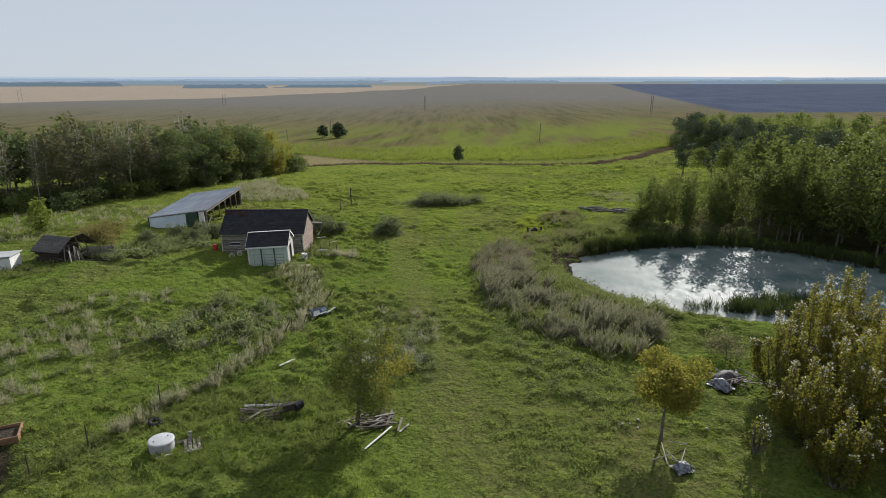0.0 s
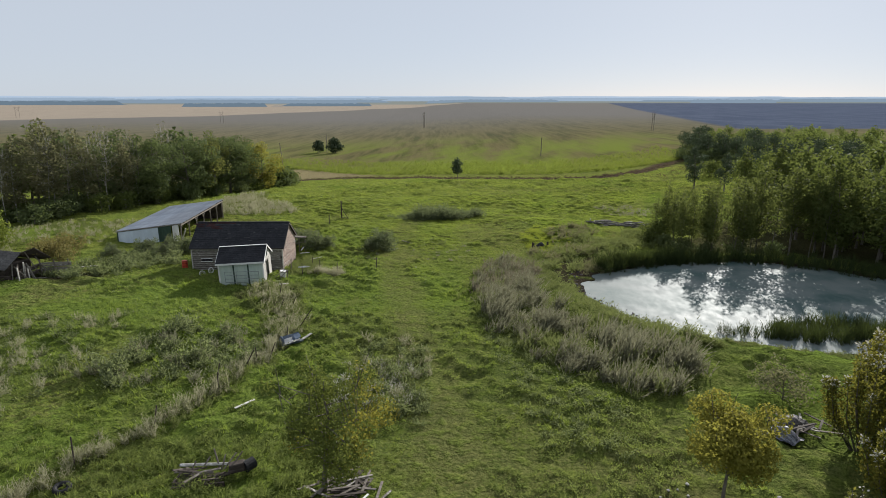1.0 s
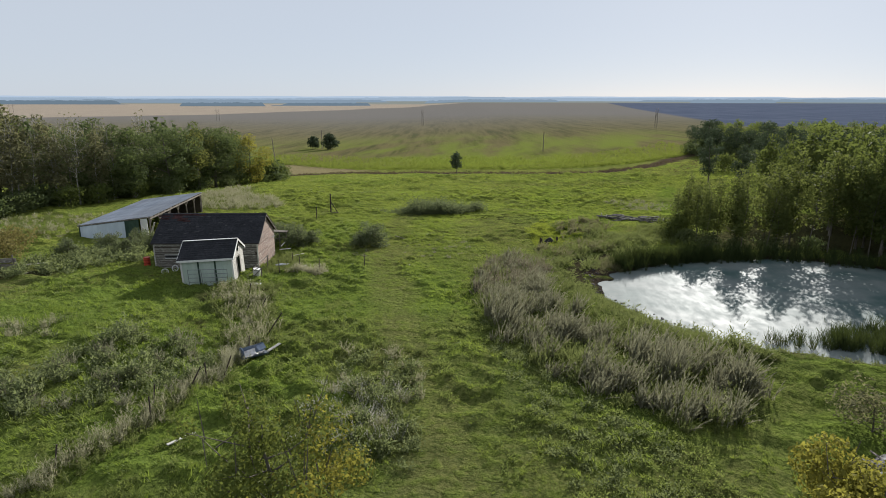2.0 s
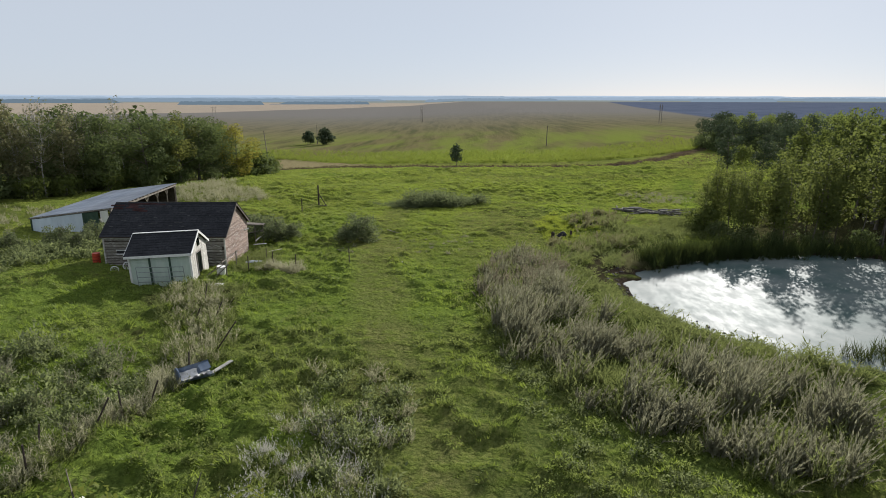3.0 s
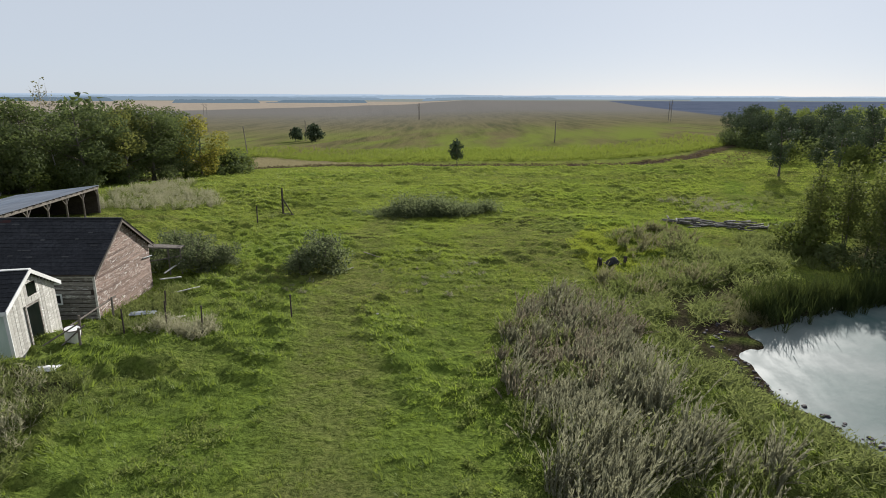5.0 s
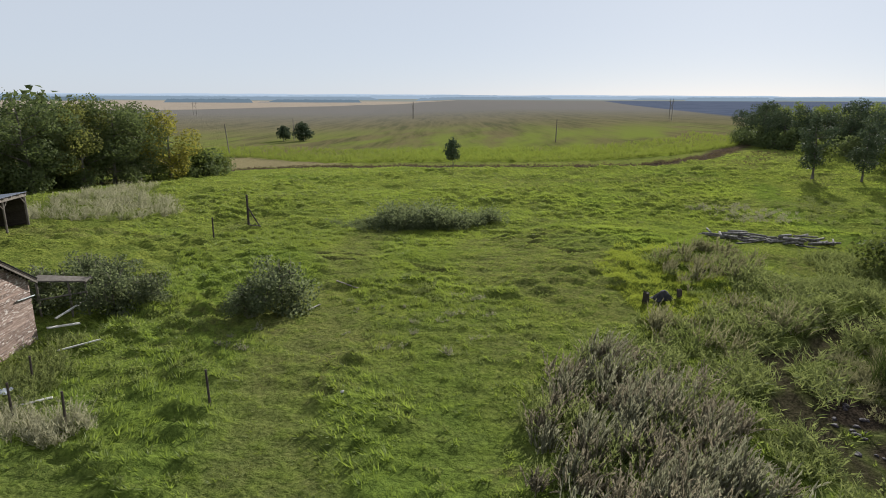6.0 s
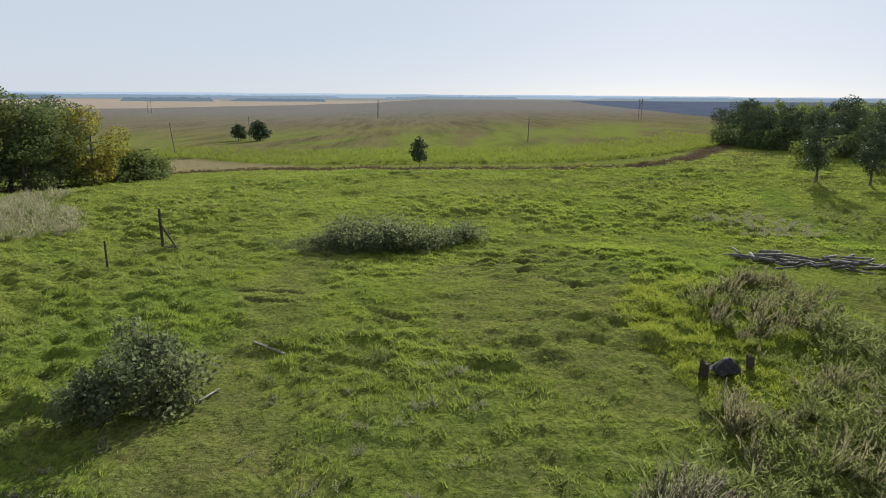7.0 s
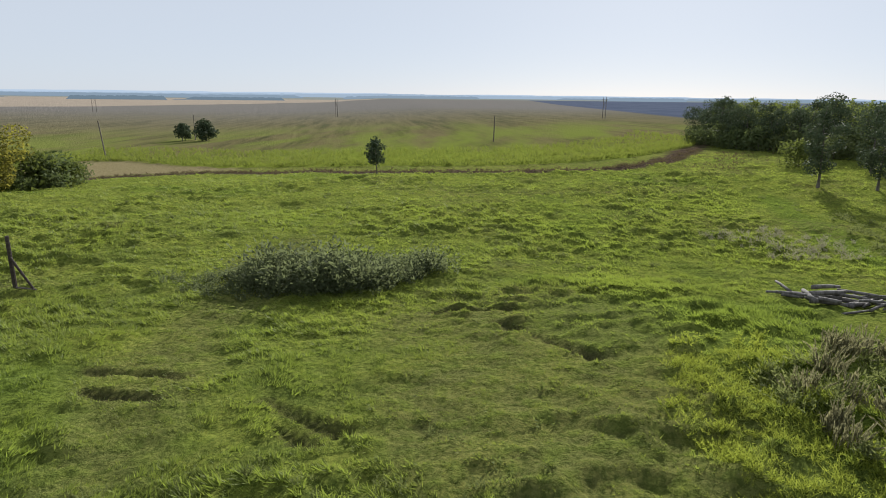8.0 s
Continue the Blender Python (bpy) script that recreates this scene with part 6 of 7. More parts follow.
def log_hut():
    rng = np.random.default_rng(63)
    g = gz(-37.8, 58) - 0.1
    ob = thing("log_hut", pose(-37.3, 56.6, g, 0, 3.5, -6), "collapsing grey log hut with a broken sagging roof", "hut")
    L, W, ze, zr = 3.1, 3.4, 1.35, 2.3
    part("wall", boxed((-L + 0.1, 0.3, 0), (-0.9, W - 0.1, ze - 0.05)), MAT_DARKWOOD, ob)
    for i in range(7):
        z = 0.12 + i * 0.2
        if i != 3:
            part("log", rodded((-L, 0.08, z), (-0.5 + rng.normal(0, 0.25), 0.08 + rng.normal(0, 0.05), z + rng.normal(0, 0.03)), 0.10), MAT_DARKWOOD, ob)
        if i < 5:
            part("log", rodded((-0.06, 0.3 + 0.2 * i, z), (-0.06 + rng.normal(0, 0.15), W, z + rng.normal(0, 0.05)), 0.10), MAT_POST, ob)
    s = (zr - ze) / (W / 2)
    roof_slope(ob, -0.3, ze - s * 0.3, W / 2, zr, -L - 0.2, -0.35, 8, MAT_OLDSHINGLE, rng)
    roof_slope(ob, W + 0.3, ze - s * 0.3, W / 2, zr, -L - 0.2, -1.1, 8, MAT_OLDSHINGLE, rng)
    part("fallen_roof", slab(bmesh.new(), [(-0.4, W / 2 - 0.2, 2.25), (0.7, W / 2 + 0.3, 2.75), (1.0, W + 0.1, 1.5), (-0.3, W + 0.2, 1.2)], 0.09), MAT_DARKWOOD, ob, "tilted dark slab of fallen roof")
    for i in range(11):
        x, y = rng.uniform(-0.5, 0.7), rng.uniform(0.0, 1.6)
        a = Vector((x, y, rng.uniform(0.8, 1.7)))
        b = a + Vector((rng.uniform(-0.2, 0.7), rng.uniform(-0.5, 0.2), -a.z + 0.05))
        part("fallen_board", rodded(a, b, 0.06, 0.05, 5), (MAT_POST, MAT_GREYBOARD, MAT_PALEBOARD)[i % 3], ob, "splintered grey board")
    for a, b in (((0.1, 0.2, 1.5), (0.9, 0.9, 0.1)), ((0.0, W / 2, 2.4), (0.6, 2.4, 0.2)), ((0.2, 1.2, 1.4), (0.5, 1.3, 0.0)), ((0.1, 2.6, 1.9), (1.2, 2.9, 0.1))):
        part("fallen_pole", rodded(a, b, 0.05, 0.04, 6), MAT_POST, ob, "pale fallen roof pole")
    return ob


log_hut()


def ruined_pen():
    g = gz(-34.6, 60) - 0.05
    ob = thing("ruined_pen", pose(-36.6, 59.4, g, 0, 0, 10), "ruined grey board pen beside the log hut", "pen")
    for x in (0, 1.2, 2.4):
        part("post", rodded((x, 0, -0.1), (x, 0, 1.5), 0.06), MAT_POST, ob)
    for i in range(5):
        part("plank", boxed((-0.1, 0.06, 0.15 + i * 0.22), (2.6, 0.09, 0.33 + i * 0.22), pose(0, 0, 0, 0, (i % 3) - 1, 0)), MAT_GREYBOARD, ob)
    for i in range(3):
        part("plank", boxed((-0.6 + i, -1.0 - 0.3 * i, 0.02), (1.4 + i, -0.84 - 0.3 * i, 0.06), pose(0, 0, 0.02 * i, 0, 0, 8 * i)), MAT_GREYBOARD, ob)


ruined_pen()


def white_shed():
    g = gz(-43, 55) - 0.1
    ob = thing("tin_shed", pose(-40.9, 54.2, g, 0, 0, 8), "small white shed with a flat pale roof", "shed")
    part("wall", boxed((-2.6, 0, 0), (0, 1.9, 1.35)), MAT_WHITE, ob)
    part("roof", slab(bmesh.new(), [(-2.8, -0.2, 1.36), (0.15, -0.2, 1.5), (0.15, 2.1, 1.5), (-2.8, 2.1, 1.36)], 0.07), MAT_DULL, ob, "pale flat roof")
    part("door", boxed((-1.6, -0.03, 0.1), (-1.0, -0.002, 1.1)), MAT_BLACK, ob, "dark doorway")


white_shed()

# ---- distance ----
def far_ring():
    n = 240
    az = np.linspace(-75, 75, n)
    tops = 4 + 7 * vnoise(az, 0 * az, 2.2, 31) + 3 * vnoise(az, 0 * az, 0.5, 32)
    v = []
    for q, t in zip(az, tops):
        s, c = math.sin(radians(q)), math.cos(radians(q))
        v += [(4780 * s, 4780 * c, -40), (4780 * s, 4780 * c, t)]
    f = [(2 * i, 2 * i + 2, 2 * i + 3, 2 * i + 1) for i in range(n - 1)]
    # the strip glows in a painted haze blue, the sun doesn't light it
    tagged(new("backdrop", np_mesh("backdrop", v, f, glow("painted_haze_horizon", (0.31, 0.375, 0.44)))), "hazy blue line of far country at the horizon", "horizon", kind="structure")


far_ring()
# tree rows glow by themselves in three steps of painted haze
BELTS = [glow("painted_haze_near_belt", (0.105, 0.140, 0.165)), glow("painted_haze_middle_belt", (0.165, 0.212, 0.250)), glow("painted_haze_far_belt", (0.235, 0.292, 0.345))]


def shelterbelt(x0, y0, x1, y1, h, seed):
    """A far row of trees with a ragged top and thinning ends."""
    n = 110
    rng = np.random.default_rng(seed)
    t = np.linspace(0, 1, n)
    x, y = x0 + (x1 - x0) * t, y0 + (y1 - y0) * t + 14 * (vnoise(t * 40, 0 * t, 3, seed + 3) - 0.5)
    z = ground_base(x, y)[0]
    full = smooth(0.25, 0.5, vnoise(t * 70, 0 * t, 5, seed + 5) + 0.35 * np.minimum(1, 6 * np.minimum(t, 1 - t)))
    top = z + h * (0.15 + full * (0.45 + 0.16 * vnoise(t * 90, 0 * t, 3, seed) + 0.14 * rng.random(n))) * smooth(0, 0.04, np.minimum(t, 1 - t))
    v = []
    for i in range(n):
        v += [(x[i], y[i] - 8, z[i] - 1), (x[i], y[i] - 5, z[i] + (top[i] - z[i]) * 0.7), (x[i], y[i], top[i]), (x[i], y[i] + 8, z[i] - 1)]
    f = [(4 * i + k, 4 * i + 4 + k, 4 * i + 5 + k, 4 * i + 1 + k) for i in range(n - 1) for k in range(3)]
    # the farther the row, the paler its haze colour
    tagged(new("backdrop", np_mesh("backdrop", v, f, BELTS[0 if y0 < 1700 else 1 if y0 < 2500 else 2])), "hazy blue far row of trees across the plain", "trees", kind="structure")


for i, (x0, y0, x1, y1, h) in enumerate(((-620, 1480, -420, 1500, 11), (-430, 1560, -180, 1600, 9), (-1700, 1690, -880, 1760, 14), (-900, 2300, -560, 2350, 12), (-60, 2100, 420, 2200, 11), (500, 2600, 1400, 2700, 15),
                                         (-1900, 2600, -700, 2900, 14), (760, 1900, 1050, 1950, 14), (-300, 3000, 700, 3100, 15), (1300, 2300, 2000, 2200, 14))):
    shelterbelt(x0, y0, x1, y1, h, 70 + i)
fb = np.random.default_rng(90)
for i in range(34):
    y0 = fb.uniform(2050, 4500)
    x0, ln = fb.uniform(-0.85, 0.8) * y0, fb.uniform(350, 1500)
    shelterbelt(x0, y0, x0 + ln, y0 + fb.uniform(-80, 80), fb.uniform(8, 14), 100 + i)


def pylon(x, y, h):
    g = gz(x, y)
    ob = thing("power_pylon", pose(x, y, g, 0, 0, 82), "far wooden twin-pole power pylon in the crop", "pylon", "power pylons across the plain")
    for s in (-1, 1):
        part("pole", rodded((s * 2.6, 0, -0.3), (s * 2.6, 0, h), 0.13, 0.11, 6), MAT_POST, ob)
    part("crossarm", boxed((-5.0, -0.15, h - 1.5), (5.0, 0.15, h - 1.3)), MAT_POST, ob)
    part("brace", rodded((-2.6, 0, h - 1.8), (2.6, 0, h - 5.2), 0.07, None, 6), MAT_POST, ob)
    part("brace", rodded((2.6, 0, h - 1.8), (-2.6, 0, h - 5.2), 0.07, None, 6), MAT_POST, ob)


for x, y, h in ((-12.4, 432, 10.5), (114, 337, 10), (-200, 565, 11), (-478, 700, 13), (262, 255, 9)):
    if x < 200:
        pylon(x, y, h)


def utility_pole(x, y, h, lean, arm):
    ob = thing("utility_pole", pose(x, y, gz(x, y), 0, lean, 0), "old wooden utility pole at the field's edge", "pole")
    part("pole", rodded((0, 0, -0.3), (0, 0, h), 0.14, 0.10, 7), MAT_POST, ob)
    if arm:
        part("crossarm", boxed((-0.9, -0.06, h - 0.5), (0.9, 0.06, h - 0.36)), MAT_POST, ob)


utility_pole(-47.9, 189.0, 7.2, -5, False)
utility_pole(31.4, 197.5, 5.6, 1, False)
utility_pole(-44.5, 242.0, 7.0, 0, False)


# ---- posts, logs and scrap ----
def fence_post(x, y, h, lean, turn, label="weathered wooden fence post standing in grass", group="fence posts by the barn", r=0.038):
    ob = part("fence_post", rodded((0, 0, -0.25), (0, 0, h), r, r * 0.85, 7), MAT_DARKWOOD)
    ob.matrix_basis = pose(x, y, gz(x, y), lean * math.cos(radians(turn)), lean * math.sin(radians(turn)), 0)
    return tagged(ob, label, "post", group)


for x, y, h, lean, turn in ((-12.4, 58.6, 1.15, 3, 20), (-10.9, 59.2, 1.15, 2, 200), (-9.3, 58.9, 1.2, 2, 90), (-5.8, 59.9, 1.15, 3, 0), (-12.2, 62.0, 1.0, 4, 60)):
    fence_post(x, y, h, lean, turn)
for i, (x, y, h, lean, turn) in enumerate(((-17.9, 22.3, 1.2, 5, 30), (-16.6, 24.5, 1.3, 2, 10), (-14.9, 28.2, 1.35, 4, 200), (-13.0, 31.2, 1.1, 10, 120), (-11.4, 34.9, 1.2, 6, 40), (-10.8, 37.2, 1.3, 28, 100), (-10.4, 38.3, 1.1, 4, 10),
                                           (-10.0, 39.2, 1.2, 22, 110), (-9.6, 41.9, 1.15, 5, 80), (-9.3, 44.3, 1.5, 35, 100), (-11.0, 48.0, 1.4, 26, 110), (-11.6, 47.0, 1.3, 24, 100), (-12.5, 51.0, 1.3, 12, 120), (-11.9, 36.2, 1.0, 15, 60))):
    fence_post(x, y, h, lean, turn, "thin grey fence post in the overgrown line", "old fence line posts", 0.035)


def brace_post():
    ob = thing("brace_post", pose(-14.3, 91.9, gz(-14.3, 91.9)), "tall dark corner post with a slanting brace", "post")
    part("post", rodded((0, 0, -0.3), (0, 0, 2.55), 0.10, 0.085), MAT_DARKWOOD, ob)
    part("brace", rodded((0.05, -0.1, 1.55), (1.0, -0.35, 0.02), 0.06, 0.05), MAT_DARKWOOD, ob)
    part("crossbar", rodded((0.1, -0.12, 0.12), (1.1, -0.4, 0.08), 0.04), MAT_POST, ob)


brace_post()
fence_post(-15.0, 86.0, 1.6, 2, 40, "dark lone fence post in the pasture", "posts in the pasture", 0.06)


def log_pile():
    rng = np.random.default_rng(81)
    mat = plain("grey_fallen_log", (0.10, 0.092, 0.082), (0.235, 0.22, 0.205), 6, (1, 1, 0.25), 0.9, 0, 0.6, 0.02)
    for i in range(58):
        u = rng.random()
        x, y = 20.4 + 7.6 * u + rng.normal(0, 0.4), 84.8 - 1.4 * u + rng.normal(0, 0.7)
        ln, r = rng.uniform(0.7, 1.9), rng.uniform(0.055, 0.115)
        yaw = rng.normal(-8, 38)
        lift = r + (rng.random() < 0.45) * rng.uniform(0.12, 0.34)
        path = np.array([(-ln / 2, 0, 0), (-ln / 6, rng.normal(0, 0.025), 0.01), (ln / 6, rng.normal(0, 0.025), 0.01), (ln / 2, 0, 0)])
        v, f = tube(path, (r, r * 0.95, r * 0.9, r * 0.75), 7)
        v = np.concatenate([v, path[:1], path[-1:]])
        me = np_mesh("log", v, f, mat, True)
        bm = bmesh.new()
        bm.from_mesh(me)
        bmesh.ops.holes_fill(bm, edges=[e for e in bm.edges if e.is_boundary])
        bm.to_mesh(me)
        bm.free()
        ob = new("log", me)
        ob.matrix_basis = pose(x, y, gz(x, y) + lift - 0.02, 0, rng.normal(0, 3), yaw)
        tagged(ob, "grey weathered log in a scattered pile", "log", "logs of the pile")


log_pile()


def stump(x, y, h, r, seed):
    rng = np.random.default_rng(seed)
    bm = rodded((0, 0, -0.15), (0, 0, h), r * 1.2, r * 0.9, 9)
    for v in bm.verts:
        v.co += Vector(rng.normal(0, 0.03, 3))
    ob = part("stump", bm, MAT_DARKWOOD)
    ob.matrix_basis = pose(x, y, gz(x, y), rng.normal(0, 5), rng.normal(0, 5), 0)
    tagged(ob, "dark rotten tree stump in bright grass", "stump", "stumps near the pond")


for i, (x, y, h, r) in enumerate(((10.2, 70.0, 0.62, 0.12), (11.8, 70.1, 0.5, 0.11), (14.2, 73.2, 0.3, 0.1))):
    stump(x, y, h, r, 90 + i)


def loose(name, a, b, w, t, material, label, category, lift=0.04):
    """A board lying on the ground between two spots."""
    az, bz = gz(*a) + lift, gz(*b) + lift
    va, vb = Vector((*a, az)), Vector((*b, bz))
    d = vb - va
    m = Matrix.Translation((va + vb) / 2) @ d.to_track_quat("X", "Z").to_matrix().to_4x4()
    ob = part(name, boxed((-d.length / 2, -w / 2, -t / 2), (d.length / 2, w / 2, t / 2), None, 0.006), material)
    ob.matrix_basis = m
    return tagged(ob, label, category)


loose("plank", (-3.65, 24.4), (-2.55, 26.3), 0.09, 0.035, MAT_WHITE, "long white board lying in the grass", "plank", 0.1)
loose("plank", (-4.4, 73.9), (-3.2, 73.2), 0.12, 0.04, MAT_POST, "grey plank lying in the pasture", "plank", 0.07)
loose("plank", (-5.0, 69.5), (-4.6, 70.4), 0.06, 0.04, MAT_GREYBOARD, "pale stick lying beside the bush", "plank", 0.08)
loose("plank", (-11.9, 60.1), (-10.7, 60.6), 0.12, 0.04, MAT_PALEBOARD, "pale plank lying near the barn", "plank", 0.12)
loose("plank", (-13.0, 64.6), (-12.0, 65.6), 0.06, 0.05, MAT_PALEBOARD, "pale pole lying beside the barn", "plank", 0.1)
loose("plank", (-14.4, 66.3), (-13.6, 67.1), 0.16, 0.05, MAT_PALEBOARD, "pale plank fallen behind the barn", "plank", 0.45)
loose("plank", (-14.4, 66.9), (-14.5, 70.3), 0.08, 0.06, MAT_PALEBOARD, "long pale rail in the shrubs", "plank", 0.75)
loose("plank", (-8.9, 42.4), (-8.3, 43.2), 0.2, 0.04, MAT_PALEBOARD, "short pale board in the grass", "plank", 0.12)
loose("plank", (-9.9, 33.0), (-9.2, 33.9), 0.14, 0.04, MAT_PALEBOARD, "short pale board beside the fence line", "plank", 0.12)
loose("plank", (-35.0, 61.0), (-32.6, 61.8), 0.2, 0.05, MAT_PALEBOARD, "pale plank lying in the weedy yard", "plank", 0.25)


def lean_to():
    g = gz(-13, 68)
    ob = thing("lean_to", pose(-16.5, 68.6, g, 0, 0, 4), "collapsed pole lean-to behind the barn", "shelter")
    part("roof", slab(bmesh.new(), [(0, 0.3, 1.55), (2.1, 0.5, 1.42), (2.2, 1.0, 1.45), (0, 0.9, 1.62)], 0.07), MAT_POST, ob, "sagging grey board roof")
    for x, y in ((0.15, 0.4), (1.4, 0.5), (2.05, 0.6), (1.9, 1.4)):
        part("post", rodded((x, y, -0.2), (x, y, 1.45), 0.05), MAT_POST, ob)
    part("rail", rodded((0.1, 0.35, 0.7), (2.1, 0.5, 1.0), 0.04), MAT_POST, ob)


lean_to()


def crumpled_sheet(name, x, y, w, d, rise, material, label, category, seed, turn=0.0, lift=0.03):
    """A crumpled sheet lying over things."""
    rng = np.random.default_rng(seed)
    n = 16
    u, v = np.meshgrid(np.linspace(-0.5, 0.5, n), np.linspace(-0.5, 0.5, n))
    px, py = (u * w).ravel(), (v * d).ravel()
    z = lift + rise * np.maximum(0, 1 - (2 * u) ** 2 - (2 * v) ** 2).ravel() + 0.5 * rise * vnoise(px + seed, py, 0.35, seed) + 0.03 * rng.random(n * n)
    i = (np.arange(n - 1)[:, None] * n + np.arange(n - 1)[None, :]).ravel()
    top = np.stack([px + rng.normal(0, 0.02, n * n), py + rng.normal(0, 0.02, n * n), z], 1)
    low = top - (0, 0, 0.012)
    f = np.stack([i, i + 1, i + n + 1, i + n], 1)
    me = np_mesh(name, np.concatenate([top, low]), np.concatenate([f, f[:, ::-1] + n * n]), material, True)
    ob = new(name, me)
    ob.matrix_basis = pose(x, y, gz(x, y), 0, 0, turn)
    return tagged(ob, label, category)


MAT_TARP = plain("grey_plastic_sheet", (0.04, 0.042, 0.055), (0.26, 0.27, 0.31), 9, (1, 0.35, 1), 0.35, 0, 0.6, 0.05, dirt=(0.10, 0.09, 0.09))
MAT_FELT = plain("torn_roofing_felt", (0.045, 0.04, 0.042), (0.15, 0.14, 0.145), 9, (1, 1, 1), 0.7, 0, 0.6, 0.04, dirt=(0.05, 0.045, 0.04))
crumpled_sheet("plastic_sheet", 15.7, 30.5, 1.0, 1.3, 0.4, MAT_TARP, "crumpled grey plastic sheet over a rubbish heap", "tarpaulin", 101, 30)
crumpled_sheet("roofing_felt", 16.6, 31.6, 1.6, 1.2, 0.4, MAT_FELT, "torn brown roofing felt on a rubbish heap", "rubbish heap", 102, 10)
crumpled_sheet("plastic_sheet", 10.6, 22.9, 0.9, 0.7, 0.26, MAT_TARP, "crumpled grey sheet on a wood heap", "tarpaulin", 103, 20)
crumpled_sheet("dark_tarpaulin", 11.05, 70.15, 0.95, 0.7, 0.34, MAT_BLACK, "crumpled dark sheet between two rotten stumps", "tarpaulin", 106, 15)
crumpled_sheet("tin_sheet", -12.75, 60.9, 1.1, 0.45, 0.06, MAT_TIN, "bent bright tin sheet lying near the barn", "tin sheet", 104, 12, 0.24)
crumpled_sheet("tin_sheet", -13.1, 54.7, 0.8, 0.5, 0.08, MAT_WHITE, "pale slab lying in weeds by the shed", "slab", 105, 10, 0.08)
for i, (x, y, yaw, ln) in enumerate(((10.2, 24.0, 80, 1.6), (10.5, 23.4, 105, 1.5), (10.9, 23.6, 60, 1.2), (9.9, 23.5, 20, 1.1), (10.7, 23.1, 150, 1.0), (11.0, 24.6, 170, 0.9))):
    ob = part("branch", rodded((-ln / 2, 0, 0), (ln / 2, 0, 0.05), 0.035, 0.02, 6), MAT_BIRCH)
    ob.matrix_basis = pose(x, y, gz(x, y) + 0.08 + 0.03 * i, 0, 0, yaw)
    tagged(ob, "pale bare branch on the wood heap", "branch", "branches of the wood heap")


hp = np.random.default_rng(131)
for i in range(16):
    x, y, yaw, ln = 16.6 + hp.normal(0, 0.8), 31.1 + hp.normal(0, 0.5), hp.uniform(0, 180), hp.uniform(0.6, 1.6)
    ob = part("scrap_board", boxed((-ln / 2, -0.05, -0.015), (ln / 2, 0.05, 0.015)), (MAT_GREYBOARD, MAT_POST, MAT_DARKWOOD)[i % 3])
    ob.matrix_basis = pose(x, y, gz(x, y) + 0.25 + 0.04 * (i % 5), hp.normal(0, 10), hp.normal(0, 10), yaw)
    tagged(ob, "grey broken board on the rubbish heap", "plank", "boards on the rubbish heap")


def tank():
    x, y = -13.15, 24.45
    ob = thing("water_tank", pose(x, y, gz(x, y) - 0.03), "round white lidded stock tank in the grass", "tank")
    n, R0, H = 40, 0.56, 0.55
    bm = bmesh.new()
    rings = [[bm.verts.new((r * math.cos(k * math.tau / n), r * math.sin(k * math.tau / n), z)) for k in range(n)] for r, z in
             ((R0 * 0.97, 0.0), (R0 * 0.98, 0.18), (R0 * 0.995, 0.2), (R0 * 0.985, 0.23), (R0, H - 0.06), (R0 + 0.025, H - 0.05), (R0 + 0.025, H), (R0, H + 0.008))]
    for p, q in zip(rings[:-1], rings[1:]):
        for k in range(n):
            bm.faces.new((p[k], p[(k + 1) % n], q[(k + 1) % n], q[k]))
    bm.faces.new(rings[0][::-1])
    part("body", bm, MAT_DULL, ob)
    bm = bmesh.new()
    rings = [[bm.verts.new((r * math.cos(k * math.tau / n), r * math.sin(k * math.tau / n), z)) for k in range(n)] for r, z in ((R0 + 0.01, H + 0.010), (R0 - 0.03, H + 0.035), (R0 * 0.5, H + 0.05), (0.02, H + 0.055))]
    for p, q in zip(rings[:-1], rings[1:]):
        for k in range(n):
            bm.faces.new((p[k], p[(k + 1) % n], q[(k + 1) % n], q[k]))
    bm.faces.new(rings[-1])
    lid = part("lid", bm, MAT_DULL, ob)
    for q in (0.9, 4.0):
        part("knob", rodded((0.34 * math.cos(q), 0.34 * math.sin(q), H + 0.04), (0.34 * math.cos(q), 0.34 * math.sin(q), H + 0.075), 0.028), MAT_BLACK, lid, "small black plug")


tank()


def pallet():
    x, y = -12.3, 24.6
    ob = thing("pallet", pose(x, y, gz(x, y) + 0.06, 0, 0, 24), "broken grey pallet beside the white tank", "pallet")
    part("runner", boxed((-1.1, -0.55, 0), (0.9, -0.45, 0.08)), MAT_PALEBOARD, ob)
    part("runner", boxed((-0.9, 0.4, 0), (0.9, 0.5, 0.08)), MAT_GREYBOARD, ob)
    for i in range(4):
        part("slat", boxed((0.1 + i * 0.2, -0.5, 0.084), (0.24 + i * 0.2, 0.5, 0.105)), MAT_GREYBOARD, ob)
    part("slat", boxed((0.25, -0.1, 0.1), (0.4, 0.0, 0.75), pose(0, 0, 0, -12, 10, 0)), MAT_GREYBOARD, ob)


pallet()


def torus(major, minor, n=26, k=10, flat=1.0):
    bm = bmesh.new()
    g = [[bm.verts.new(((major + minor * math.cos(q)) * math.cos(p), (major + minor * math.cos(q)) * math.sin(p), minor * flat * math.sin(q))) for q in [j * math.tau / k for j in range(k)]]
         for p in [i * math.tau / n for i in range(n)]]
    for i in range(n):
        for j in range(k):
            bm.faces.new((g[i][j], g[(i + 1) % n][j], g[(i + 1) % n][(j + 1) % k], g[i][(j + 1) % k]))
    return bm


ty = part("tyre", torus(0.25, 0.10, flat=1.1), MAT_BLACK)
ty.matrix_basis = pose(-14.5, 26.7, gz(-14.5, 26.7) + 0.13, 8, 6, 0)
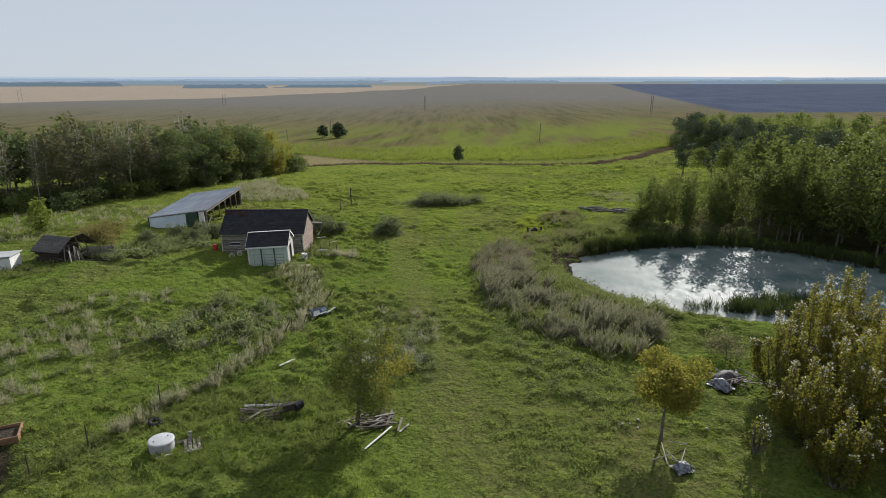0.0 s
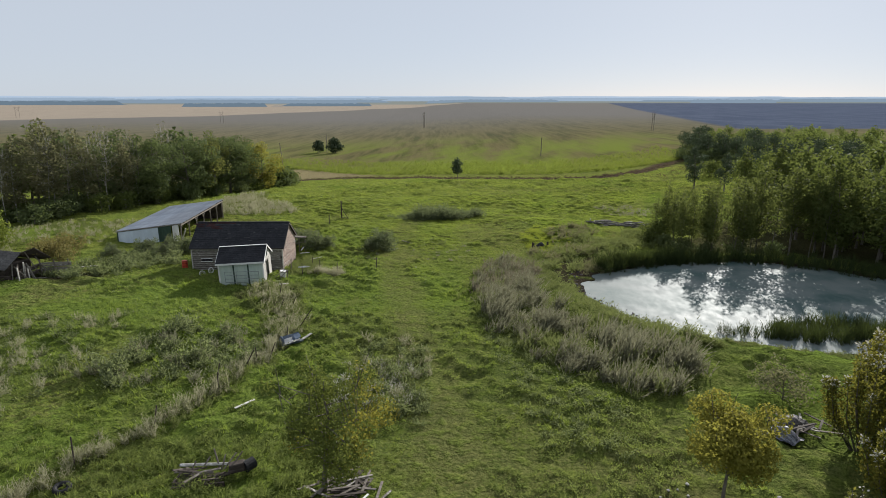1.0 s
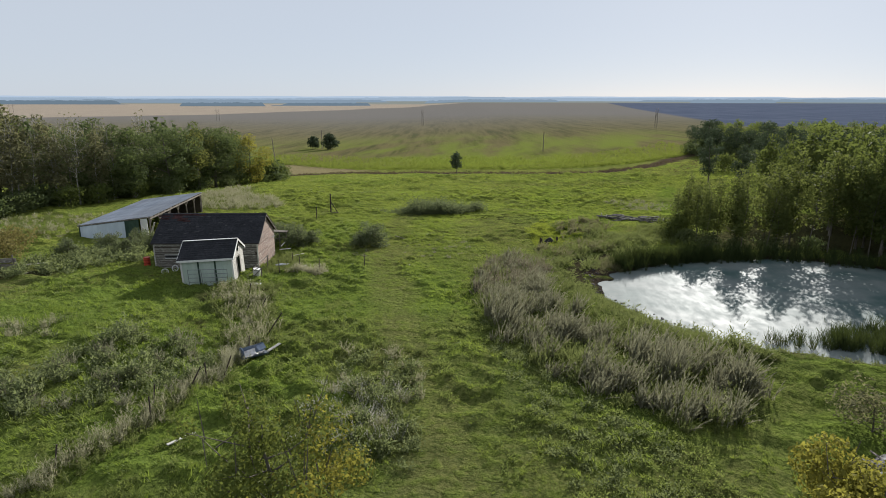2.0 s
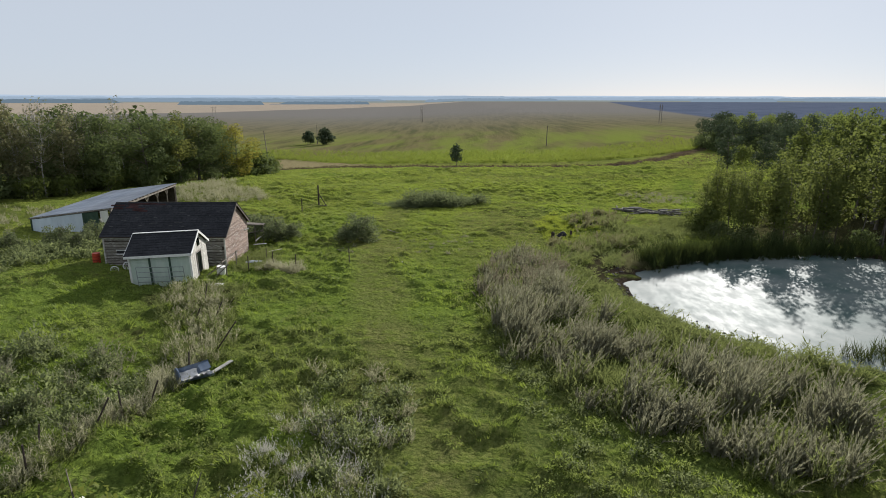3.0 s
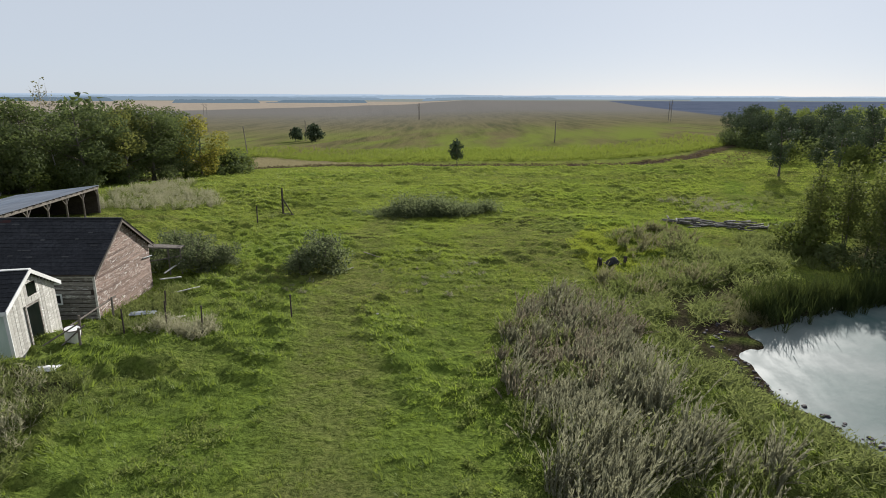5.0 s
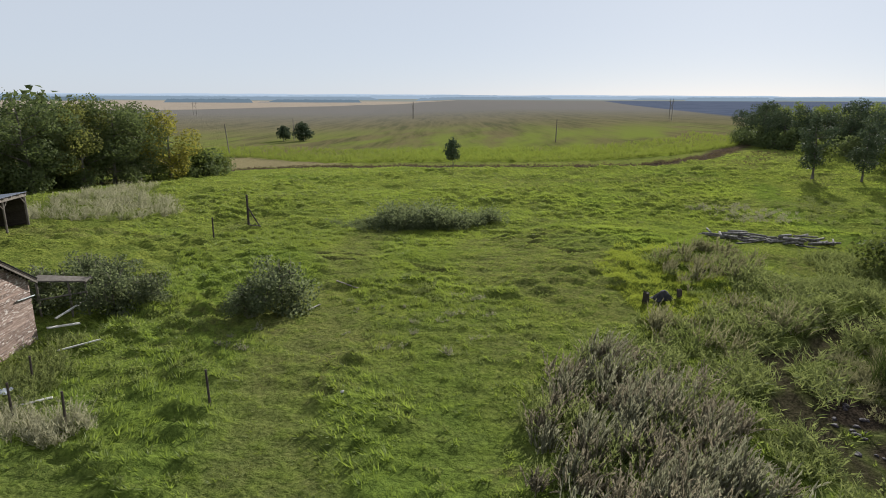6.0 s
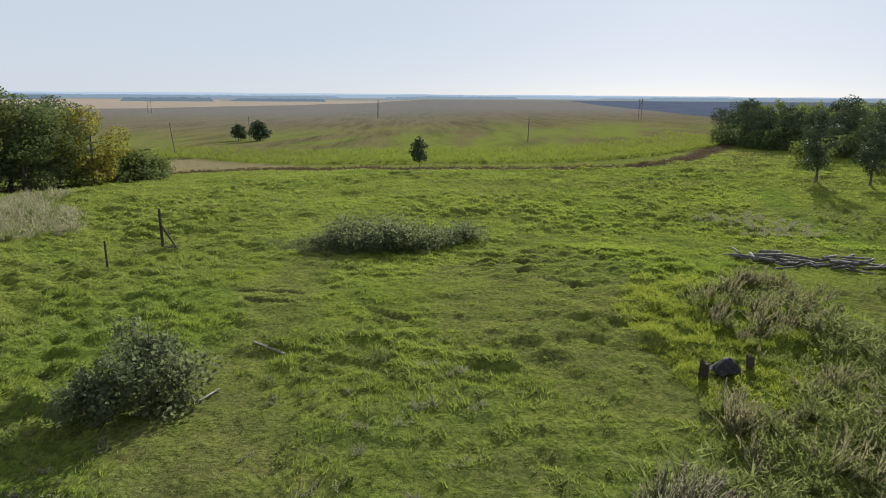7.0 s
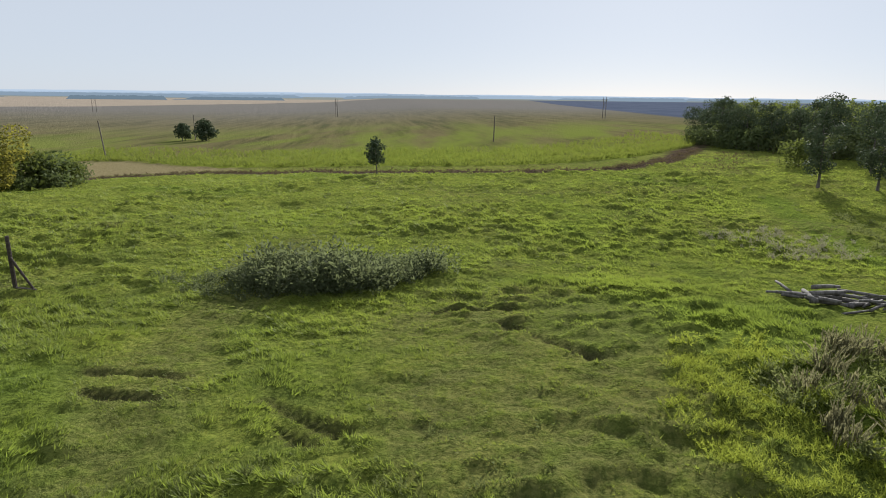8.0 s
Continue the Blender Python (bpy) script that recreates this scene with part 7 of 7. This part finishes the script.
tagged(ty, "old black tyre lying in the weeds", "tyre")


def wreck():
    x, y = -8.8, 27.4
    rng = np.random.default_rng(64)
    ob = thing("hay_rake", pose(x, y, gz(x, y) + 0.03, 0, 0, 3), "rotting wooden farm implement sunk in grass", "farm implement")
    part("pole", rodded((-1.5, 0.42, 0.34), (0.75, 0.32, 0.42), 0.065, 0.055), MAT_PALEBOARD, ob, "pale wooden pole")
    part("bed", boxed((-1.5, -0.6, -0.02), (0.35, 0.2, 0.12), None, 0.02), MAT_DARKWOOD, ob, "rotten dark plank bed")
    for i in range(12):
        a = rng.uniform(-1.4, 0.2)
        part("plank", boxed((-0.4, -0.05, -0.015), (0.4, 0.05, 0.015), pose(a, rng.uniform(-0.5, 0.2), 0.16 + 0.02 * i, rng.normal(0, 8), rng.normal(0, 8), rng.normal(10, 35))), (MAT_DARKWOOD, MAT_POST, MAT_DARKWOOD)[i % 3], ob)
    part("side_rail", boxed((-1.55, -0.66, 0.0), (0.5, -0.58, 0.2), pose(0, 0, 0, 0, -3, 4), 0.01), MAT_DARKWOOD, ob)
    part("axle", rodded((0.3, -0.2, 0.2), (1.3, 0.3, 0.35), 0.07), MAT_DARKWOOD, ob)
    part("roller", rodded((1.15, 0.15, 0.34), (1.45, 0.45, 0.40), 0.25, 0.23, 14), MAT_BLACK, ob, "stubby black roller")
    part("block", boxed((0.6, -0.1, 0.05), (1.2, 0.25, 0.42), pose(0, 0, 0, 0, -8, 8), 0.03), MAT_DARKWOOD, ob)
    for a, b in (((0.1, 0.3, 0.3), (-0.12, 0.5, 1.0)), ((0.3, 0.2, 0.25), (0.75, 0.5, 0.8)), ((-0.6, 0.2, 0.25), (-0.3, 0.5, 0.65)), ((0.5, 0.1, 0.2), (1.0, 0.5, 0.85)), ((0.2, 0.2, 0.2), (0.35, 0.4, 0.8)), ((-1.0, 0.0, 0.2), (-0.8, 0.3, 0.6))):
        part("strut", rodded(a, b, 0.035, 0.03, 6), MAT_POST, ob)
    return ob


wreck()
rp = np.random.default_rng(111)
for i in range(30):
    x, y, yaw, ln = -3.35 + rp.normal(0, 0.55), 26.8 + rp.normal(0, 0.42), rp.normal(15, 32), rp.uniform(0.7, 1.6)
    ob = part("scrap_board", boxed((-ln / 2, -0.05, -0.015), (ln / 2, 0.05, 0.015)), (MAT_DARKWOOD, MAT_POST, MAT_DARKWOOD, MAT_GREYBOARD, MAT_POST)[i % 5])
    ob.matrix_basis = pose(x, y, gz(x, y) + 0.07 + 0.025 * (i % 6), rp.normal(0, 4), rp.normal(0, 4), yaw)
    tagged(ob, "grey scrap board heaped under the elm", "plank", "scrap boards under the elm")


def planter():
    x, y = -21.7, 25.2
    ob = thing("planter_box", pose(x, y, gz(x, y) - 0.02, 0, 0, 26), "brown wooden planter box with bare soil", "planter box")
    wood = plain("brown_planks", (0.20, 0.11, 0.06), (0.30, 0.18, 0.10), 5, (1, 1, 3), 0.8)
    for lo, hi in (((-1.2, -0.7, 0), (1.2, -0.64, 0.34)), ((-1.2, 0.64, 0), (1.2, 0.7, 0.34)), ((-1.2, -0.64, 0), (-1.14, 0.64, 0.34)), ((1.14, -0.64, 0), (1.2, 0.64, 0.34))):
        part("side", boxed(lo, hi, None, 0.006), wood, ob)
    part("soil", boxed((-1.14, -0.64, 0.02), (1.14, 0.64, 0.2)), plain("garden_soil", (0.035, 0.025, 0.018), (0.06, 0.045, 0.035), 9, (1, 1, 1), 0.95, 0, 0.9, 0.04), ob)


planter()


def trough():
    """Old tin trough on its side, its lining torn into pale sheets."""
    x, y = -9.15, 41.45
    ob = thing("tin_trough", pose(x, y, gz(x, y) + 0.12, 0, 0, 40), "battered blue-grey tin trough with torn white lining", "trough")
    blue = plain("blue_grey_paint", (0.10, 0.135, 0.20), (0.17, 0.21, 0.28), 4, (1, 1, 1), 0.5)
    pale = plain("chalky_white_lining", (0.55, 0.54, 0.53), (0.76, 0.75, 0.74), 5, (1, 1, 1), 0.6, dirt=(0.38, 0.35, 0.33))

    def shell(u0, u1, a0, a1, r, wave, seed, n=14, m=10):
        v = []
        for i in range(n):
            for j in range(m):
                u, a = u0 + (u1 - u0) * i / (n - 1), radians(a0 + (a1 - a0) * j / (m - 1))
                q = r * (1 + 0.12 * u) + wave * math.sin(9 * u + seed + 4 * a) + 0.6 * wave * math.sin(21 * u - 5 * a)
                v.append((u, q * math.cos(a), 0.25 + q * math.sin(a)))
        v = np.array(v)
        i = (np.arange(n - 1)[:, None] * m + np.arange(m - 1)[None, :]).ravel()
        f = np.stack([i, i + 1, i + m + 1, i + m], 1)
        low = v + np.stack([0 * v[:, 0], 0.02 * np.sign(v[:, 1]), 0 * v[:, 0] - 0.015], 1)
        return np.concatenate([v, low]), np.concatenate([f, f[:, ::-1] + n * m])

    part("shell", np_mesh("shell", *shell(-0.65, 0.65, 30, -150, 0.34, 0.008, 1), blue, True), None, ob, "blue-grey tin shell")
    part("lining", np_mesh("lining", *shell(-0.6, 0.15, -5, -140, 0.27, 0.035, 2), pale, True), None, ob, "torn chalky white lining")
    part("lining", np_mesh("lining", *shell(0.05, 0.6, -60, -155, 0.24, 0.045, 5), pale, True), None, ob, "torn chalky white lining")
    part("end_plate", rodded((-0.68, 0, 0.22), (-0.64, 0, 0.22), 0.33, None, 18), blue, ob, "dark blue end plate")
    part("flap", slab(bmesh.new(), [(0.2, -0.1, 0.18), (0.62, -0.05, 0.22), (0.6, 0.20, 0.40), (0.18, 0.18, 0.36)], 0.02), blue, ob, "bent dark blue flap")


trough()


def fuel_can():
    x, y = -24.2, 61.4
    ob = thing("fuel_drum", pose(x, y, gz(x, y) - 0.02), "small red fuel drum beside the barn", "drum")
    part("body", rodded((0, 0, 0), (0, 0, 0.75), 0.26, None, 20), plain("red_paint", (0.45, 0.05, 0.025), (0.58, 0.08, 0.04), 5, (1, 1, 1), 0.5), ob)
    for z in (0.02, 0.25, 0.5, 0.73):
        hoop = part("hoop", torus(0.262, 0.012, 22, 6), MAT_RUST, ob)
        hoop.matrix_basis = pose(0, 0, z)


fuel_can()

# rocks and clods on the pond's rim
rk = np.random.default_rng(121)
MAT_CLOD = plain("wet_mud_clod", (0.025, 0.020, 0.034), (0.055, 0.045, 0.036), 8, (1, 1, 1), 0.75)
MAT_STONE = plain("pale_field_stone", (0.30, 0.29, 0.27), (0.48, 0.47, 0.44), 6, (1, 1, 1), 0.85)


def stone(seed):
    bm = bmesh.new()
    bmesh.ops.create_icosphere(bm, subdivisions=2, radius=1)
    for v in bm.verts:
        v.co *= 0.8 + 0.4 * noise.noise(v.co * 1.3 + Vector((seed, 0, 0)))
        v.co.z *= 0.65
    me = bpy.data.meshes.new("stone")
    bm.to_mesh(me)
    bm.free()
    return me


clod_mesh = [stone(i * 3.1) for i in range(3)]
for me in clod_mesh:
    me.materials.append(MAT_CLOD)
spots_ = along([(13.2, 60.4), (12.3, 58.6), (12.2, 55.2), (13.4, 52.2), (15.0, 49.4), (16.9, 47.1), (19.1, 45.4)], 90, 0.3, rk)
for i, (x, y) in enumerate(spots_):
    s = rk.uniform(0.04, 0.12)
    ob = new("mud_clod", clod_mesh[i % 3])
    ob.matrix_basis = pose(x, y, max(gz(x, y), -0.02) + s * 0.2, 0, 0, rk.uniform(0, 360)) @ Matrix.Diagonal((s * 1.4, s, s, 1))
    tagged(ob, "dark wet clod of mud on the pond's rim", "mud clod", "mud clods round the pond")
stone_mesh = stone(20.0)
stone_mesh.materials.append(MAT_STONE)
for x, y, s in ((9.0, 26.5, 0.08), (9.4, 26.6, 0.07), (9.7, 26.3, 0.08), (8.6, 26.2, 0.06), (13.0, 26.0, 0.1), (-2.2, 61.0, 0.08), (9.9, 26.9, 0.1)):
    ob = new("field_stone", stone_mesh)
    ob.matrix_basis = pose(x, y, gz(x, y) + s * 0.4, 0, 0, x * 50) @ Matrix.Scale(s, 4)
    tagged(ob, "pale field stone lying in the grass", "stone", "field stones")


def spoked_wheel(x, y, lean, turn):
    ob = thing("cart_wheel", pose(x, y, gz(x, y) + 0.26, 90 + lean, 0, turn), "pale old cart wheel standing by the barn", "wheel", "cart wheels by the barn")
    part("rim", torus(0.24, 0.035), MAT_WHITE, ob)
    part("hub", rodded((0, 0, -0.05), (0, 0, 0.05), 0.05), MAT_RUST, ob)
    for i in range(4):
        q = i * 0.785
        part("spoke", rodded((-0.23 * math.cos(q), -0.23 * math.sin(q), 0), (0.23 * math.cos(q), 0.23 * math.sin(q), 0), 0.012, None, 5), MAT_WHITE, ob)


spoked_wheel(-21.6, 58.9, 12, 20)
spoked_wheel(-20.9, 59.2, -8, 50)


def wash_machine():
    x, y = -13.9, 57.6
    ob = thing("wash_tub", pose(x, y, gz(x, y) + 0.02, 6, 4, 20), "rusty white enamel wash tub beside the shed", "tub")
    part("body", rodded((0, 0, 0), (0, 0, 0.55), 0.26, 0.30, 20), MAT_WHITE, ob)
    rim = part("rim", torus(0.30, 0.018, 22, 6), MAT_RUST, ob, "rusty rim")
    rim.matrix_basis = pose(0, 0, 0.55)
    for k in range(3):
        q = k * 2.1
        part("leg", rodded((0.2 * math.cos(q), 0.2 * math.sin(q), -0.1), (0.2 * math.cos(q), 0.2 * math.sin(q), 0.02), 0.025, None, 6), MAT_RUST, ob)


wash_machine()
